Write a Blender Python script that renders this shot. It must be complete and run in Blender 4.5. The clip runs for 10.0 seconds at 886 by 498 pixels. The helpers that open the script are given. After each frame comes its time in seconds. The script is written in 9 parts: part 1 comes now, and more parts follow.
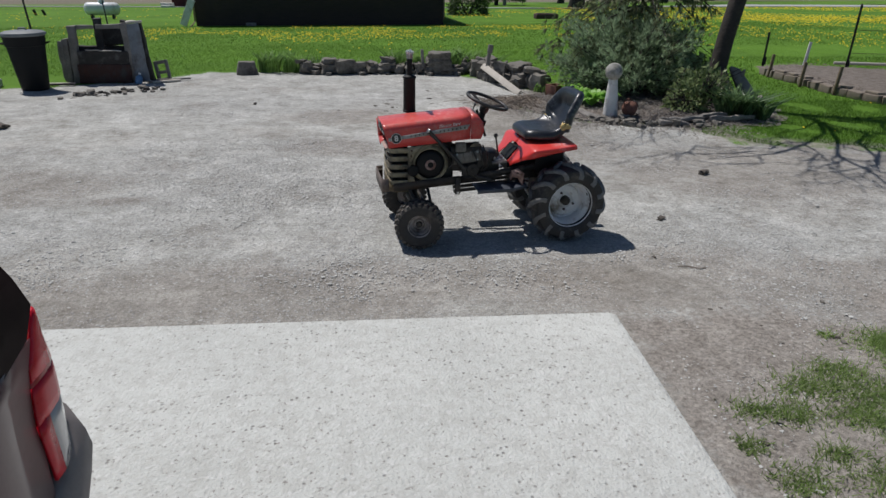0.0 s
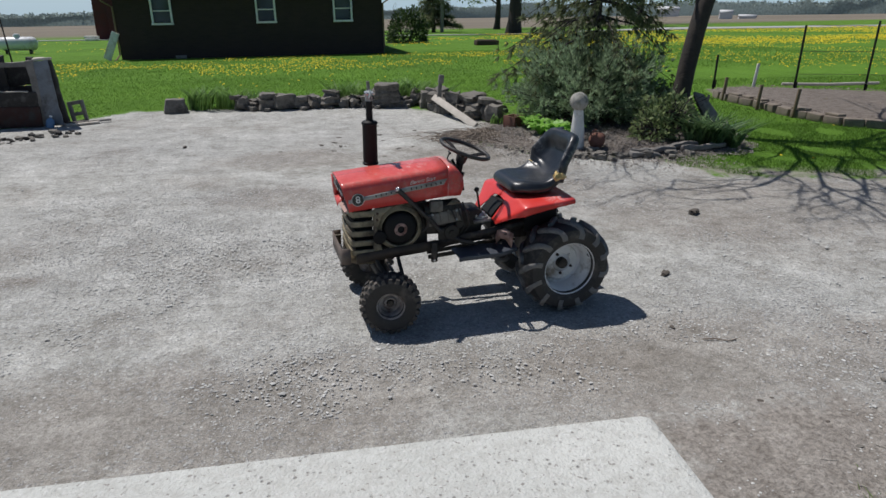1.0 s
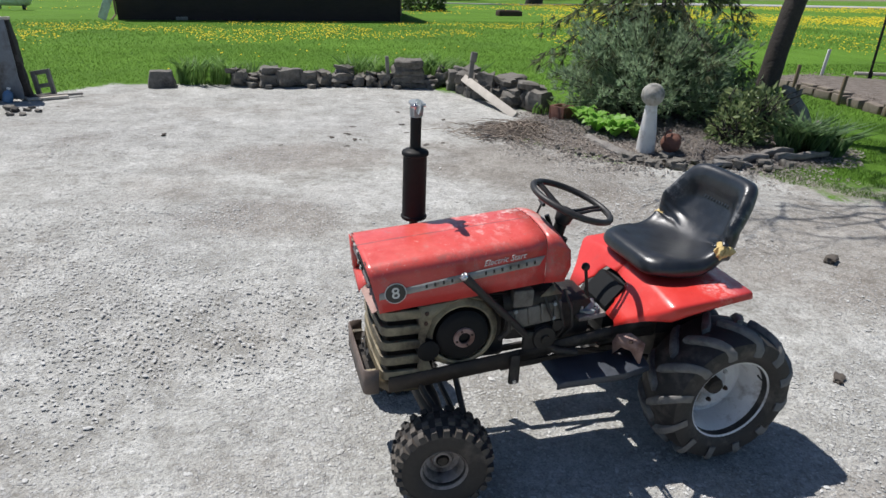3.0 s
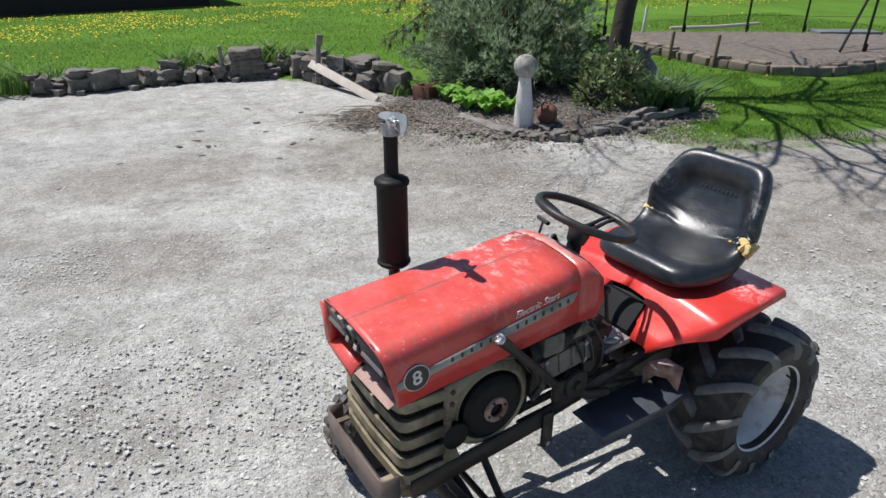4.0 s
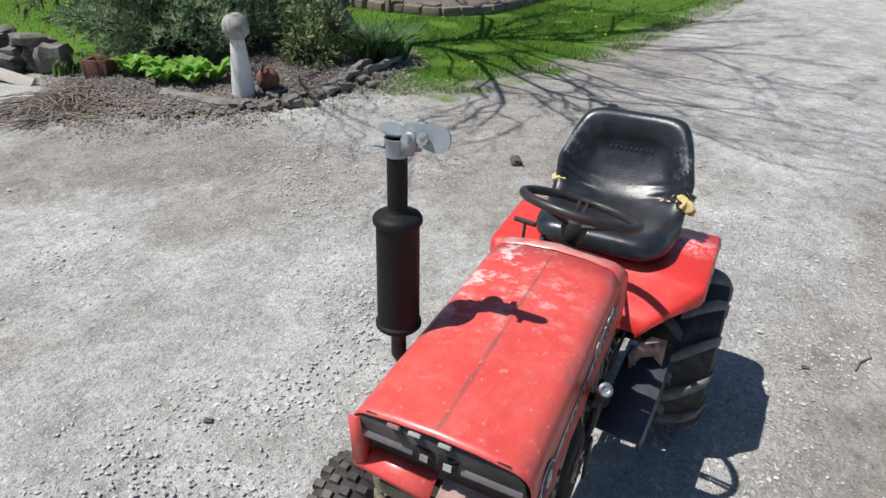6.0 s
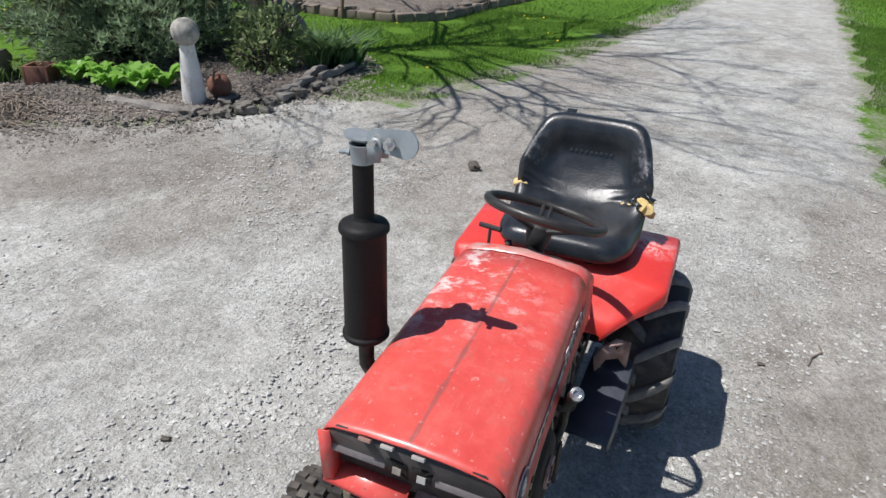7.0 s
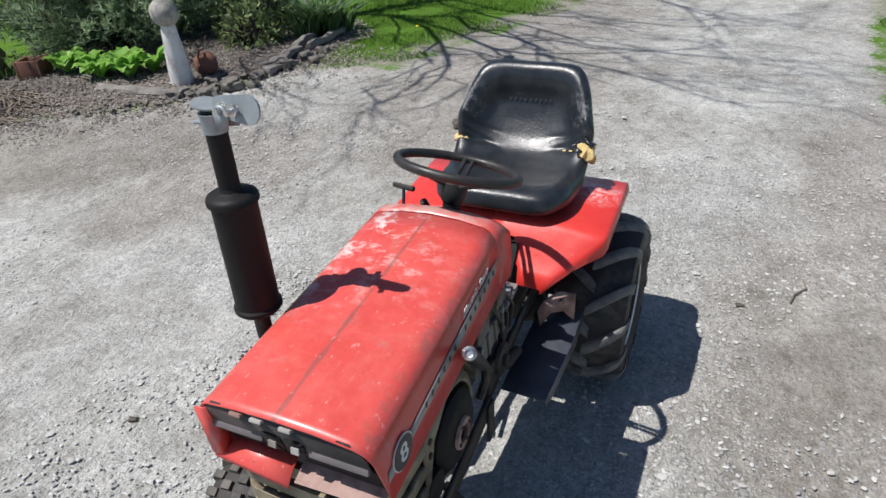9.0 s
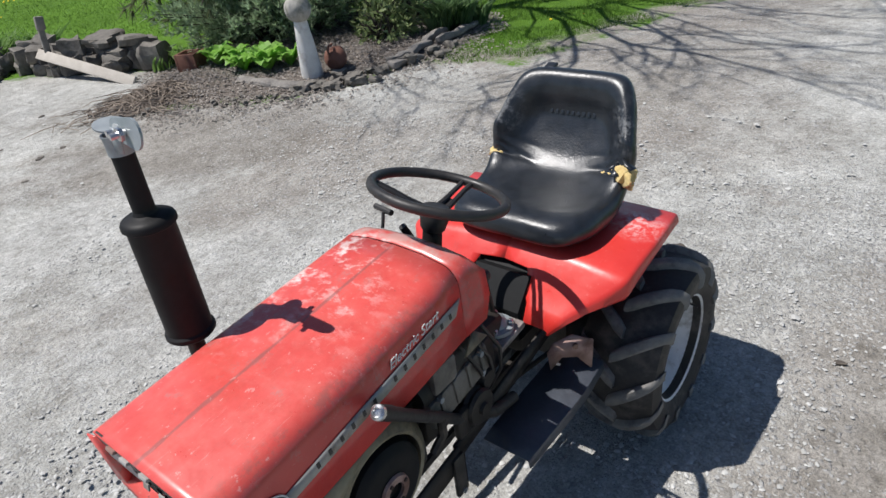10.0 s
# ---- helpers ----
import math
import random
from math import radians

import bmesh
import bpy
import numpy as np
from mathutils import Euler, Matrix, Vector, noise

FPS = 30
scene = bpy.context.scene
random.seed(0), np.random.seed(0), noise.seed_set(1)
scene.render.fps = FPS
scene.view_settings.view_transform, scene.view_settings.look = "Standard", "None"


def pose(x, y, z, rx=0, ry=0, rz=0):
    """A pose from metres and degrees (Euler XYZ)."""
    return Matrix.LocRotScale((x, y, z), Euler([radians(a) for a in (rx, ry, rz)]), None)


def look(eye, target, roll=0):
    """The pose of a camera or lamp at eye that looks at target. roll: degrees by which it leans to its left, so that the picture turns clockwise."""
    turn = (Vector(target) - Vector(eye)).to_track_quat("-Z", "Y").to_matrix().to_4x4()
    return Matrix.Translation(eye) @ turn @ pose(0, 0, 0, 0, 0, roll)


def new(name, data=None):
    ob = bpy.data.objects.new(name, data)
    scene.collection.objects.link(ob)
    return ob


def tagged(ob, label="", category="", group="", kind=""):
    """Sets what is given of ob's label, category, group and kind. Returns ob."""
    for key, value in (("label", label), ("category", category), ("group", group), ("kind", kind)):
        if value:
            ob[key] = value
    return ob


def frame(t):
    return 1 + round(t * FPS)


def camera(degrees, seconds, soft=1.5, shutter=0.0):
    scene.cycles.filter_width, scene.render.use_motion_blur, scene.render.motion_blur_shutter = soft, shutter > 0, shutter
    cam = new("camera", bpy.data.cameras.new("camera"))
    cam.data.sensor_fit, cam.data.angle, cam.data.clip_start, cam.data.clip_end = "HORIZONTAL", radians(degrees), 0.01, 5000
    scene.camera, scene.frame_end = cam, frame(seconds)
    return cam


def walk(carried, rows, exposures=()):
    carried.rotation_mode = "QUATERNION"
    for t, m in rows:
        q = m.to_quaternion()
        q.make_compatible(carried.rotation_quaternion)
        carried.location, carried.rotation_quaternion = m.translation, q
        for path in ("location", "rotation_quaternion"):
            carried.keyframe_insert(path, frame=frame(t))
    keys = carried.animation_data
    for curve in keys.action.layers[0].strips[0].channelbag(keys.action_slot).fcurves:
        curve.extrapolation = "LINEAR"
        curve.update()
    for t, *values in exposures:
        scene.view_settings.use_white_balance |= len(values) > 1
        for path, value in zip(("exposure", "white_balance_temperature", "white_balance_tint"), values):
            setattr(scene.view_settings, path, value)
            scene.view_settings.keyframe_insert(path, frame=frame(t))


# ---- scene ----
cam = camera(68.0, 10.0)
PATH = [
    (0, (0.156, 0.047, 1.712), (0.464, 1.863, 0.931), 1.5),
    (0.2, (0.161, 0.254, 1.707), (0.405, 2.088, 0.946), 2.4),
    (0.5, (0.133, 0.488, 1.686), (0.401, 2.339, 0.978), 1.3),
    (1, (0.138, 0.914, 1.688), (0.611, 2.723, 0.979), 0.7),
    (1.5, (0.24, 1.335, 1.681), (0.65, 3.179, 1.023), 2.5),
    (2, (0.252, 1.656, 1.669), (0.594, 3.512, 1.006), 2.0),
    (2.2, (0.233, 1.79, 1.674), (0.612, 3.634, 0.999), 1.1),
    (3.3, (0.235, 2.685, 1.591), (0.717, 4.447, 0.776), 2.5),
    (3.5, (0.177, 2.81, 1.578), (0.713, 4.554, 0.759), 1.2),
    (4, (-0.01, 3.112, 1.595), (0.879, 4.694, 0.754), 0.3),
    (4.5, (-0.033, 3.407, 1.545), (1.022, 4.876, 0.69), 1.0),
    (5, (-0.071, 3.635, 1.559), (1.086, 4.988, 0.648), 1.0),
    (5.5, (-0.198, 3.867, 1.565), (1.209, 4.917, 0.606), -3.1),
    (6, (-0.236, 3.983, 1.564), (1.298, 4.842, 0.611), 1.6),
    (6.2, (-0.228, 4.0, 1.558), (1.337, 4.81, 0.611), 2.2),
    (7.3, (-0.232, 4.01, 1.556), (1.372, 4.755, 0.622), 2.5),
    (7.5, (-0.233, 4.009, 1.553), (1.368, 4.756, 0.616), 2.4),
    (8, (-0.228, 3.992, 1.55), (1.37, 4.721, 0.594), 1.7),
    (8.5, (-0.174, 3.944, 1.533), (1.422, 4.574, 0.505), -0.7),
    (9, (-0.073, 3.776, 1.533), (1.432, 4.592, 0.499), -3.6),
    (9.5, (0.082, 3.576, 1.537), (1.432, 4.652, 0.526), -6.3),
    (10, (0.286, 3.543, 1.502), (1.516, 4.746, 0.483), -7.5),
]
walk(cam, [(t, look(eye, target, roll)) for t, eye, target, roll in PATH], [(0.0, -0.38), (1.0, -0.30), (2.0, -0.12), (3.5, 0.14), (10.0, 0.08)])

# ---- light ----
TO_SUN = Vector((-0.34, 0.41, 1.0)).normalized()
world = bpy.data.worlds.new("world")
scene.world = world
world.use_nodes = True
wn = world.node_tree
wbg = wn.nodes["Background"]
sky = wn.nodes.new("ShaderNodeTexSky")
sky.sky_type = "NISHITA"
sky.sun_disc = False
sky.sun_elevation = math.asin(TO_SUN.z)
sky.sun_rotation = math.atan2(TO_SUN.x, TO_SUN.y)
sky.dust_density = 0.8
sky.ozone_density = 2.5
cool = wn.nodes.new("ShaderNodeMix")
cool.data_type, cool.blend_type = "RGBA", "MULTIPLY"
cool.inputs[0].default_value = 1.0
cool.inputs[7].default_value = (0.88, 0.98, 1.11, 1)
wn.links.new(sky.outputs[0], cool.inputs[6])
# pale haze round the whole horizon
wco = wn.nodes.new("ShaderNodeTexCoord")
wsep = wn.nodes.new("ShaderNodeSeparateXYZ")
wn.links.new(wco.outputs["Generated"], wsep.inputs[0])
haze = wn.nodes.new("ShaderNodeValToRGB")
for hp, hc in ((0.02, (0.50, 0.74, 0.95)), (0.08, (0.36, 0.60, 0.92)), (0.20, (0.05, 0.09, 0.16)), (0.4, (0, 0, 0))):
    he = haze.color_ramp.elements.new(hp)
    he.color = (*hc, 1)
haze.color_ramp.elements.remove(haze.color_ramp.elements[-1])
haze.color_ramp.elements[0].color = (0.50, 0.74, 0.95, 1)
wn.links.new(wsep.outputs[2], haze.inputs[0])
lift = wn.nodes.new("ShaderNodeMix")
lift.data_type, lift.blend_type, lift.clamp_result = "RGBA", "ADD", False
lift.inputs[0].default_value = 1.0
glow = wn.nodes.new("ShaderNodeMix")
glow.data_type, glow.blend_type = "RGBA", "MULTIPLY"
glow.inputs[0].default_value = 1.0
glow.inputs[7].default_value = (10.5, 10.5, 10.5, 1)
wn.links.new(haze.outputs[0], glow.inputs[6])
wn.links.new(cool.outputs[2], lift.inputs[6])
wn.links.new(glow.outputs[2], lift.inputs[7])
wn.links.new(lift.outputs[2], wbg.inputs[0])
wbg.inputs[1].default_value = 0.057
sun = new("sun", bpy.data.lights.new("sun", "SUN"))
sun.data.energy = 5.0
sun.data.angle = radians(0.45)
sun.data.color = (1.0, 0.968, 0.942)
sun.matrix_basis = look((0, 0, 30), Vector((0, 0, 30)) - TO_SUN)


# ---- materials ----
def nodes_of(name):
    m = bpy.data.materials.new(name)
    m.use_nodes = True
    return m, m.node_tree, m.node_tree.nodes["Principled BSDF"]


def add(nt, kind, **inputs):
    n = nt.nodes.new(kind)
    for k, v in inputs.items():
        n.inputs[k.replace("_", " ")].default_value = v
    return n


def coords(nt, which="Object"):
    return nt.nodes.new("ShaderNodeTexCoord").outputs[which]


def noise_tex(nt, vec, scale, detail=4.0, rough=0.55):
    n = add(nt, "ShaderNodeTexNoise", Scale=scale, Detail=detail, Roughness=rough)
    nt.links.new(vec, n.inputs["Vector"])
    return n.outputs["Fac"]


def ramp(nt, fac, stops):
    r = nt.nodes.new("ShaderNodeValToRGB")
    els = r.color_ramp.elements
    while len(els) < len(stops):
        els.new(0.5)
    for e, (p, c) in zip(els, stops):
        e.position = p
        e.color = (*c, 1) if len(c) == 3 else c
    nt.links.new(fac, r.inputs[0])
    return r.outputs[0]


def mixc(nt, fac, a, b, mode="MIX"):
    m = nt.nodes.new("ShaderNodeMix")
    m.data_type = "RGBA"
    m.blend_type = mode
    for sock, v in ((m.inputs[0], fac), (m.inputs[6], a), (m.inputs[7], b)):
        if isinstance(v, (int, float)):
            sock.default_value = v
        elif isinstance(v, tuple):
            sock.default_value = (*v, 1)
        else:
            nt.links.new(v, sock)
    return m.outputs[2]


def mathn(nt, op, a, b=0.0, clamp=False):
    m = nt.nodes.new("ShaderNodeMath")
    m.operation = op
    m.use_clamp = clamp
    for sock, v in ((m.inputs[0], a), (m.inputs[1], b)):
        if isinstance(v, (int, float)):
            sock.default_value = v
        else:
            nt.links.new(v, sock)
    return m.outputs[0]


def bump(nt, bsdf, height, strength, dist):
    b = add(nt, "ShaderNodeBump", Strength=strength, Distance=dist)
    nt.links.new(height, b.inputs["Height"])
    nt.links.new(b.outputs[0], bsdf.inputs["Normal"])


def plain(name, a, b, rough=0.6, metal=0.0, scale=12.0, bumps=0.2, bdist=0.004, dirt=None, dirt_amt=0.5, fine=90.0, spec=0.5, island=0.0, coat=0.0):
    """Two-tone surface with broad variation, fine grain and optional dirt patches."""
    m, nt, p = nodes_of(name)
    c = coords(nt)
    n1 = noise_tex(nt, c, scale, 5)
    n2 = noise_tex(nt, c, fine, 3)
    both = mathn(nt, "ADD", mathn(nt, "MULTIPLY", n1, 0.7), mathn(nt, "MULTIPLY", n2, 0.3))
    col = ramp(nt, both, [(0.3, a), (0.7, b)])
    if dirt:
        n3 = noise_tex(nt, c, scale * 0.6, 6, 0.65)
        k = ramp(nt, n3, [(0.62 - 0.25 * dirt_amt, (0, 0, 0)), (0.72 - 0.1 * dirt_amt, (1, 1, 1))])
        col = mixc(nt, k, col, dirt)
    if island:
        g = nt.nodes.new("ShaderNodeNewGeometry")
        v = ramp(nt, g.outputs["Random Per Island"], [(0, (1 - island,) * 3), (1, (1 + island,) * 3)])
        col = mixc(nt, 1.0, col, v, "MULTIPLY")
    nt.links.new(col, p.inputs["Base Color"])
    p.inputs["Roughness"].default_value = rough
    p.inputs["Metallic"].default_value = metal
    p.inputs["Specular IOR Level"].default_value = spec
    p.inputs["Coat Weight"].default_value = coat
    r = ramp(nt, n1, [(0.3, (max(0.0, rough - 0.12),) * 3), (0.7, (min(1.0, rough + 0.12),) * 3)])
    nt.links.new(r, p.inputs["Roughness"])
    if bumps:
        bump(nt, p, both, bumps, bdist)
    return m


def leafmat(name, a, b, rough=0.55, trans=0.25, island=True):
    m, nt, p = nodes_of(name)
    g = nt.nodes.new("ShaderNodeNewGeometry")
    col = ramp(nt, g.outputs["Random Per Island"], [(0.0, a), (1.0, b)])
    n = noise_tex(nt, coords(nt), 1.3, 3)
    col = mixc(nt, 1.0, col, ramp(nt, n, [(0.3, (0.75,) * 3), (0.7, (1.2,) * 3)]), "MULTIPLY")
    nt.links.new(col, p.inputs["Base Color"])
    p.inputs["Roughness"].default_value = rough
    p.inputs["Specular IOR Level"].default_value = 0.3
    tr = nt.nodes.new("ShaderNodeBsdfTranslucent")
    nt.links.new(col, tr.inputs[0])
    mx = nt.nodes.new("ShaderNodeMixShader")
    mx.inputs[0].default_value = trans
    out = nt.nodes["Material Output"]
    nt.links.new(p.outputs[0], mx.inputs[1])
    nt.links.new(tr.outputs[0], mx.inputs[2])
    nt.links.new(mx.outputs[0], out.inputs[0])
    return m


def red_paint_mat(name, lo, hi, worn):
    """Red enamel: chalky streaks, scratches, dark chips, more of them the more it is worn."""
    m, nt, p = nodes_of(name)
    c = coords(nt)
    base = ramp(nt, noise_tex(nt, c, 5, 5), [(0.3, lo), (0.7, hi)])
    geo = nt.nodes.new("ShaderNodeNewGeometry")
    face = nt.nodes.new("ShaderNodeSeparateXYZ")
    nt.links.new(geo.outputs["Normal"], face.inputs[0])
    flat = ramp(nt, face.outputs[2], [(0.35, (0.25,) * 3), (0.70, (1, 1, 1))])
    mp = add(nt, "ShaderNodeMapping", Scale=(16.0, 9.0, 12.0))
    nt.links.new(c, mp.inputs[0])
    streak = noise_tex(nt, mp.outputs[0], 2.2, 7, 0.7)
    sep = nt.nodes.new("ShaderNodeSeparateXYZ")
    nt.links.new(c, sep.inputs[0])
    rear = ramp(nt, mathn(nt, "ADD", sep.outputs[0], 1.30), [(0.22, (0, 0, 0)), (0.40, (1, 1, 1)), (0.72, (1, 1, 1)), (0.78, (0, 0, 0))])
    rear = mathn(nt, "MULTIPLY", rear, ramp(nt, mathn(nt, "ADD", sep.outputs[1], 0.5), [(0.40, (0.12,) * 3), (0.52, (1, 1, 1))]))
    # upward faces paler: chalked paint, with sun sheen put into the colour too
    base = mixc(nt, mathn(nt, "MULTIPLY", flat, 0.55 * worn), base, (0.73, 0.112, 0.090))
    fade = mathn(nt, "MULTIPLY", ramp(nt, streak, [(0.50, (0, 0, 0)), (0.61, (1, 1, 1))]), mathn(nt, "MULTIPLY", rear, ramp(nt, noise_tex(nt, c, 7, 5, 0.65), [(0.40, (0, 0, 0)), (0.58, (1, 1, 1))])))
    col = mixc(nt, mathn(nt, "MULTIPLY", fade, 0.9 * worn), base, (0.84, 0.66, 0.62))
    front = ramp(nt, mathn(nt, "ADD", sep.outputs[0], 1.30), [(0.70, (1, 1, 1)), (0.80, (0.3,) * 3)])
    haze = ramp(nt, noise_tex(nt, c, 16, 7, 0.75), [(0.46, (0, 0, 0)), (0.66, (1, 1, 1))])
    col = mixc(nt, mathn(nt, "MULTIPLY", mathn(nt, "MULTIPLY", haze, mathn(nt, "MULTIPLY", front, flat)), 0.28 * worn), col, (0.62, 0.170, 0.130))
    rub = ramp(nt, noise_tex(nt, c, 11, 8, 0.8), [(0.57, (0, 0, 0)), (0.66, (1, 1, 1))])
    col = mixc(nt, mathn(nt, "MULTIPLY", mathn(nt, "MULTIPLY", rub, front), 0.45 * worn), col, (0.36, 0.20, 0.18))
    dull = ramp(nt, noise_tex(nt, c, 20, 7, 0.75), [(0.52, (0, 0, 0)), (0.66, (1, 1, 1))])
    col = mixc(nt, mathn(nt, "MULTIPLY", mathn(nt, "MULTIPLY", dull, flat), 0.16 * worn), col, (0.40, 0.085, 0.062))
    line = ramp(nt, mathn(nt, "ADD", mathn(nt, "MULTIPLY", mathn(nt, "ABSOLUTE", sep.outputs[1]), 60.0), noise_tex(nt, c, 14, 4)), [(0.55, (1, 1, 1)), (0.80, (0, 0, 0))])
    ridge = mathn(nt, "MULTIPLY", line, ramp(nt, mathn(nt, "MULTIPLY", sep.outputs[0], -1.0), [(0.66, (0, 0, 0)), (0.70, (1, 1, 1))]))
    col = mixc(nt, mathn(nt, "MULTIPLY", ridge, 0.55), col, (0.16, 0.09, 0.08))
    pale = ramp(nt, noise_tex(nt, c, 70, 3, 0.7), [(0.64, (0, 0, 0)), (0.70, (1, 1, 1))])
    col = mixc(nt, mathn(nt, "MULTIPLY", mathn(nt, "MULTIPLY", pale, flat), 0.35 * worn), col, (0.78, 0.48, 0.44))
    chips = ramp(nt, noise_tex(nt, c, 42, 4, 0.7), [(0.70, (0, 0, 0)), (0.74, (1, 1, 1))])
    col = mixc(nt, mathn(nt, "MULTIPLY", chips, 0.6), col, (0.10, 0.05, 0.04))
    scr = add(nt, "ShaderNodeMapping", Scale=(2.2, 46.0, 46.0))
    nt.links.new(c, scr.inputs[0])
    lines = ramp(nt, noise_tex(nt, scr.outputs[0], 3.0, 6, 0.7), [(0.60, (0, 0, 0)), (0.68, (1, 1, 1))])
    patchy = ramp(nt, noise_tex(nt, c, 6, 4, 0.6), [(0.40, (0, 0, 0)), (0.60, (1, 1, 1))])
    col = mixc(nt, mathn(nt, "MULTIPLY", mathn(nt, "MULTIPLY", lines, mathn(nt, "MULTIPLY", patchy, flat)), 0.34 * worn), col, (0.66, 0.33, 0.29))
    blot = ramp(nt, noise_tex(nt, c, 13, 7, 0.72), [(0.38, (0.92, 0.86, 0.85)), (0.50, (1, 1, 1)), (0.64, (1.05, 1.22, 1.24))])
    col = mixc(nt, mathn(nt, "MULTIPLY", flat, worn), col, blot, "MULTIPLY")
    shoulder = mathn(nt, "MULTIPLY", ramp(nt, mathn(nt, "ABSOLUTE", sep.outputs[1]), [(0.128, (0, 0, 0)), (0.142, (1, 1, 1)), (0.156, (1, 1, 1)), (0.163, (0, 0, 0))]), ramp(nt, noise_tex(nt, c, 30, 7, 0.78), [(0.50, (0, 0, 0)), (0.60, (1, 1, 1))]))
    col = mixc(nt, mathn(nt, "MULTIPLY", shoulder, 0.45 * worn), col, (0.26, 0.12, 0.105))
    gap = nt.nodes.new("ShaderNodeVectorMath")
    gap.operation = "DISTANCE"
    gap.inputs[1].default_value = (-0.075, -0.255, 0.655)
    nt.links.new(c, gap.inputs[0])
    near = ramp(nt, mathn(nt, "ADD", gap.outputs["Value"], mathn(nt, "MULTIPLY", noise_tex(nt, c, 20, 4), 0.05)), [(0.05, (1, 1, 1)), (0.10, (0, 0, 0))])
    scuff = mathn(nt, "MULTIPLY", near, ramp(nt, noise_tex(nt, c, 60, 6, 0.75), [(0.44, (0, 0, 0)), (0.56, (1, 1, 1))]))
    col = mixc(nt, mathn(nt, "MULTIPLY", scuff, 0.75), col, (0.72, 0.52, 0.50))
    bared = mathn(nt, "MULTIPLY", ramp(nt, mathn(nt, "ADD", sep.outputs[0], 1.0), [(0.325, (0, 0, 0)), (0.335, (1, 1, 1)), (0.45, (1, 1, 1)), (0.46, (0, 0, 0))]), mathn(nt, "MULTIPLY", ramp(nt, sep.outputs[2], [(0.842, (0, 0, 0)), (0.852, (1, 1, 1))]), ramp(nt, noise_tex(nt, c, 18, 6, 0.7), [(0.36, (0, 0, 0)), (0.56, (1, 1, 1))])))
    col = mixc(nt, mathn(nt, "MULTIPLY", bared, 0.75 * worn), col, (0.50, 0.34, 0.30))
    nt.links.new(col, p.inputs["Base Color"])
    nt.links.new(ramp(nt, mathn(nt, "ADD", mathn(nt, "MULTIPLY", streak, 0.6), mathn(nt, "MULTIPLY", noise_tex(nt, c, 23, 6, 0.7), 0.4)), [(0.35, (0.26,) * 3), (0.65, (0.50,) * 3)]), p.inputs["Roughness"])
    p.inputs["Coat Weight"].default_value = 0.25
    p.inputs["Coat Roughness"].default_value = 0.18
    bump(nt, p, noise_tex(nt, c, 9, 3), 0.12, 0.006)
    return m


def vinyl_mat():
    """Glossy black seat cover, rubbed pale where it is handled."""
    m, nt, p = nodes_of("black_vinyl")
    c = coords(nt)
    col = ramp(nt, noise_tex(nt, c, 30, 5), [(0.3, (0.010, 0.0125, 0.016)), (0.7, (0.020, 0.024, 0.031))])
    sep = nt.nodes.new("ShaderNodeSeparateXYZ")
    nt.links.new(c, sep.inputs[0])
    side = ramp(nt, mathn(nt, "ABSOLUTE", sep.outputs[1]), [(0.125, (0, 0, 0)), (0.155, (1, 1, 1))])
    tall = ramp(nt, sep.outputs[2], [(0.83, (0, 0, 0)), (0.87, (1, 1, 1)), (0.935, (1, 1, 1)), (0.965, (0, 0, 0))])
    rub = ramp(nt, noise_tex(nt, c, 26, 8, 0.8), [(0.50, (0, 0, 0)), (0.60, (1, 1, 1))])
    dust = ramp(nt, noise_tex(nt, c, 8, 6, 0.7), [(0.48, (0, 0, 0)), (0.75, (1, 1, 1))])
    worn = mathn(nt, "MULTIPLY", rub, mathn(nt, "MULTIPLY", side, tall))
    col = mixc(nt, mathn(nt, "MULTIPLY", dust, 0.12), col, (0.16, 0.16, 0.155))
    col = mixc(nt, mathn(nt, "MULTIPLY", worn, 0.55), col, (0.22, 0.225, 0.23))
    nt.links.new(col, p.inputs["Base Color"])
    gloss = mathn(nt, "ADD", ramp(nt, noise_tex(nt, c, 14, 5, 0.65), [(0.3, (0.27,) * 3), (0.7, (0.42,) * 3)]), mathn(nt, "MULTIPLY", worn, 0.3))
    nt.links.new(gloss, p.inputs["Roughness"])
    p.inputs["Specular IOR Level"].default_value = 0.6
    bump(nt, p, mathn(nt, "ADD", noise_tex(nt, c, 190, 4), mathn(nt, "MULTIPLY", noise_tex(nt, c, 22, 5, 0.7), 1.5)), 0.22, 0.003)
    return m


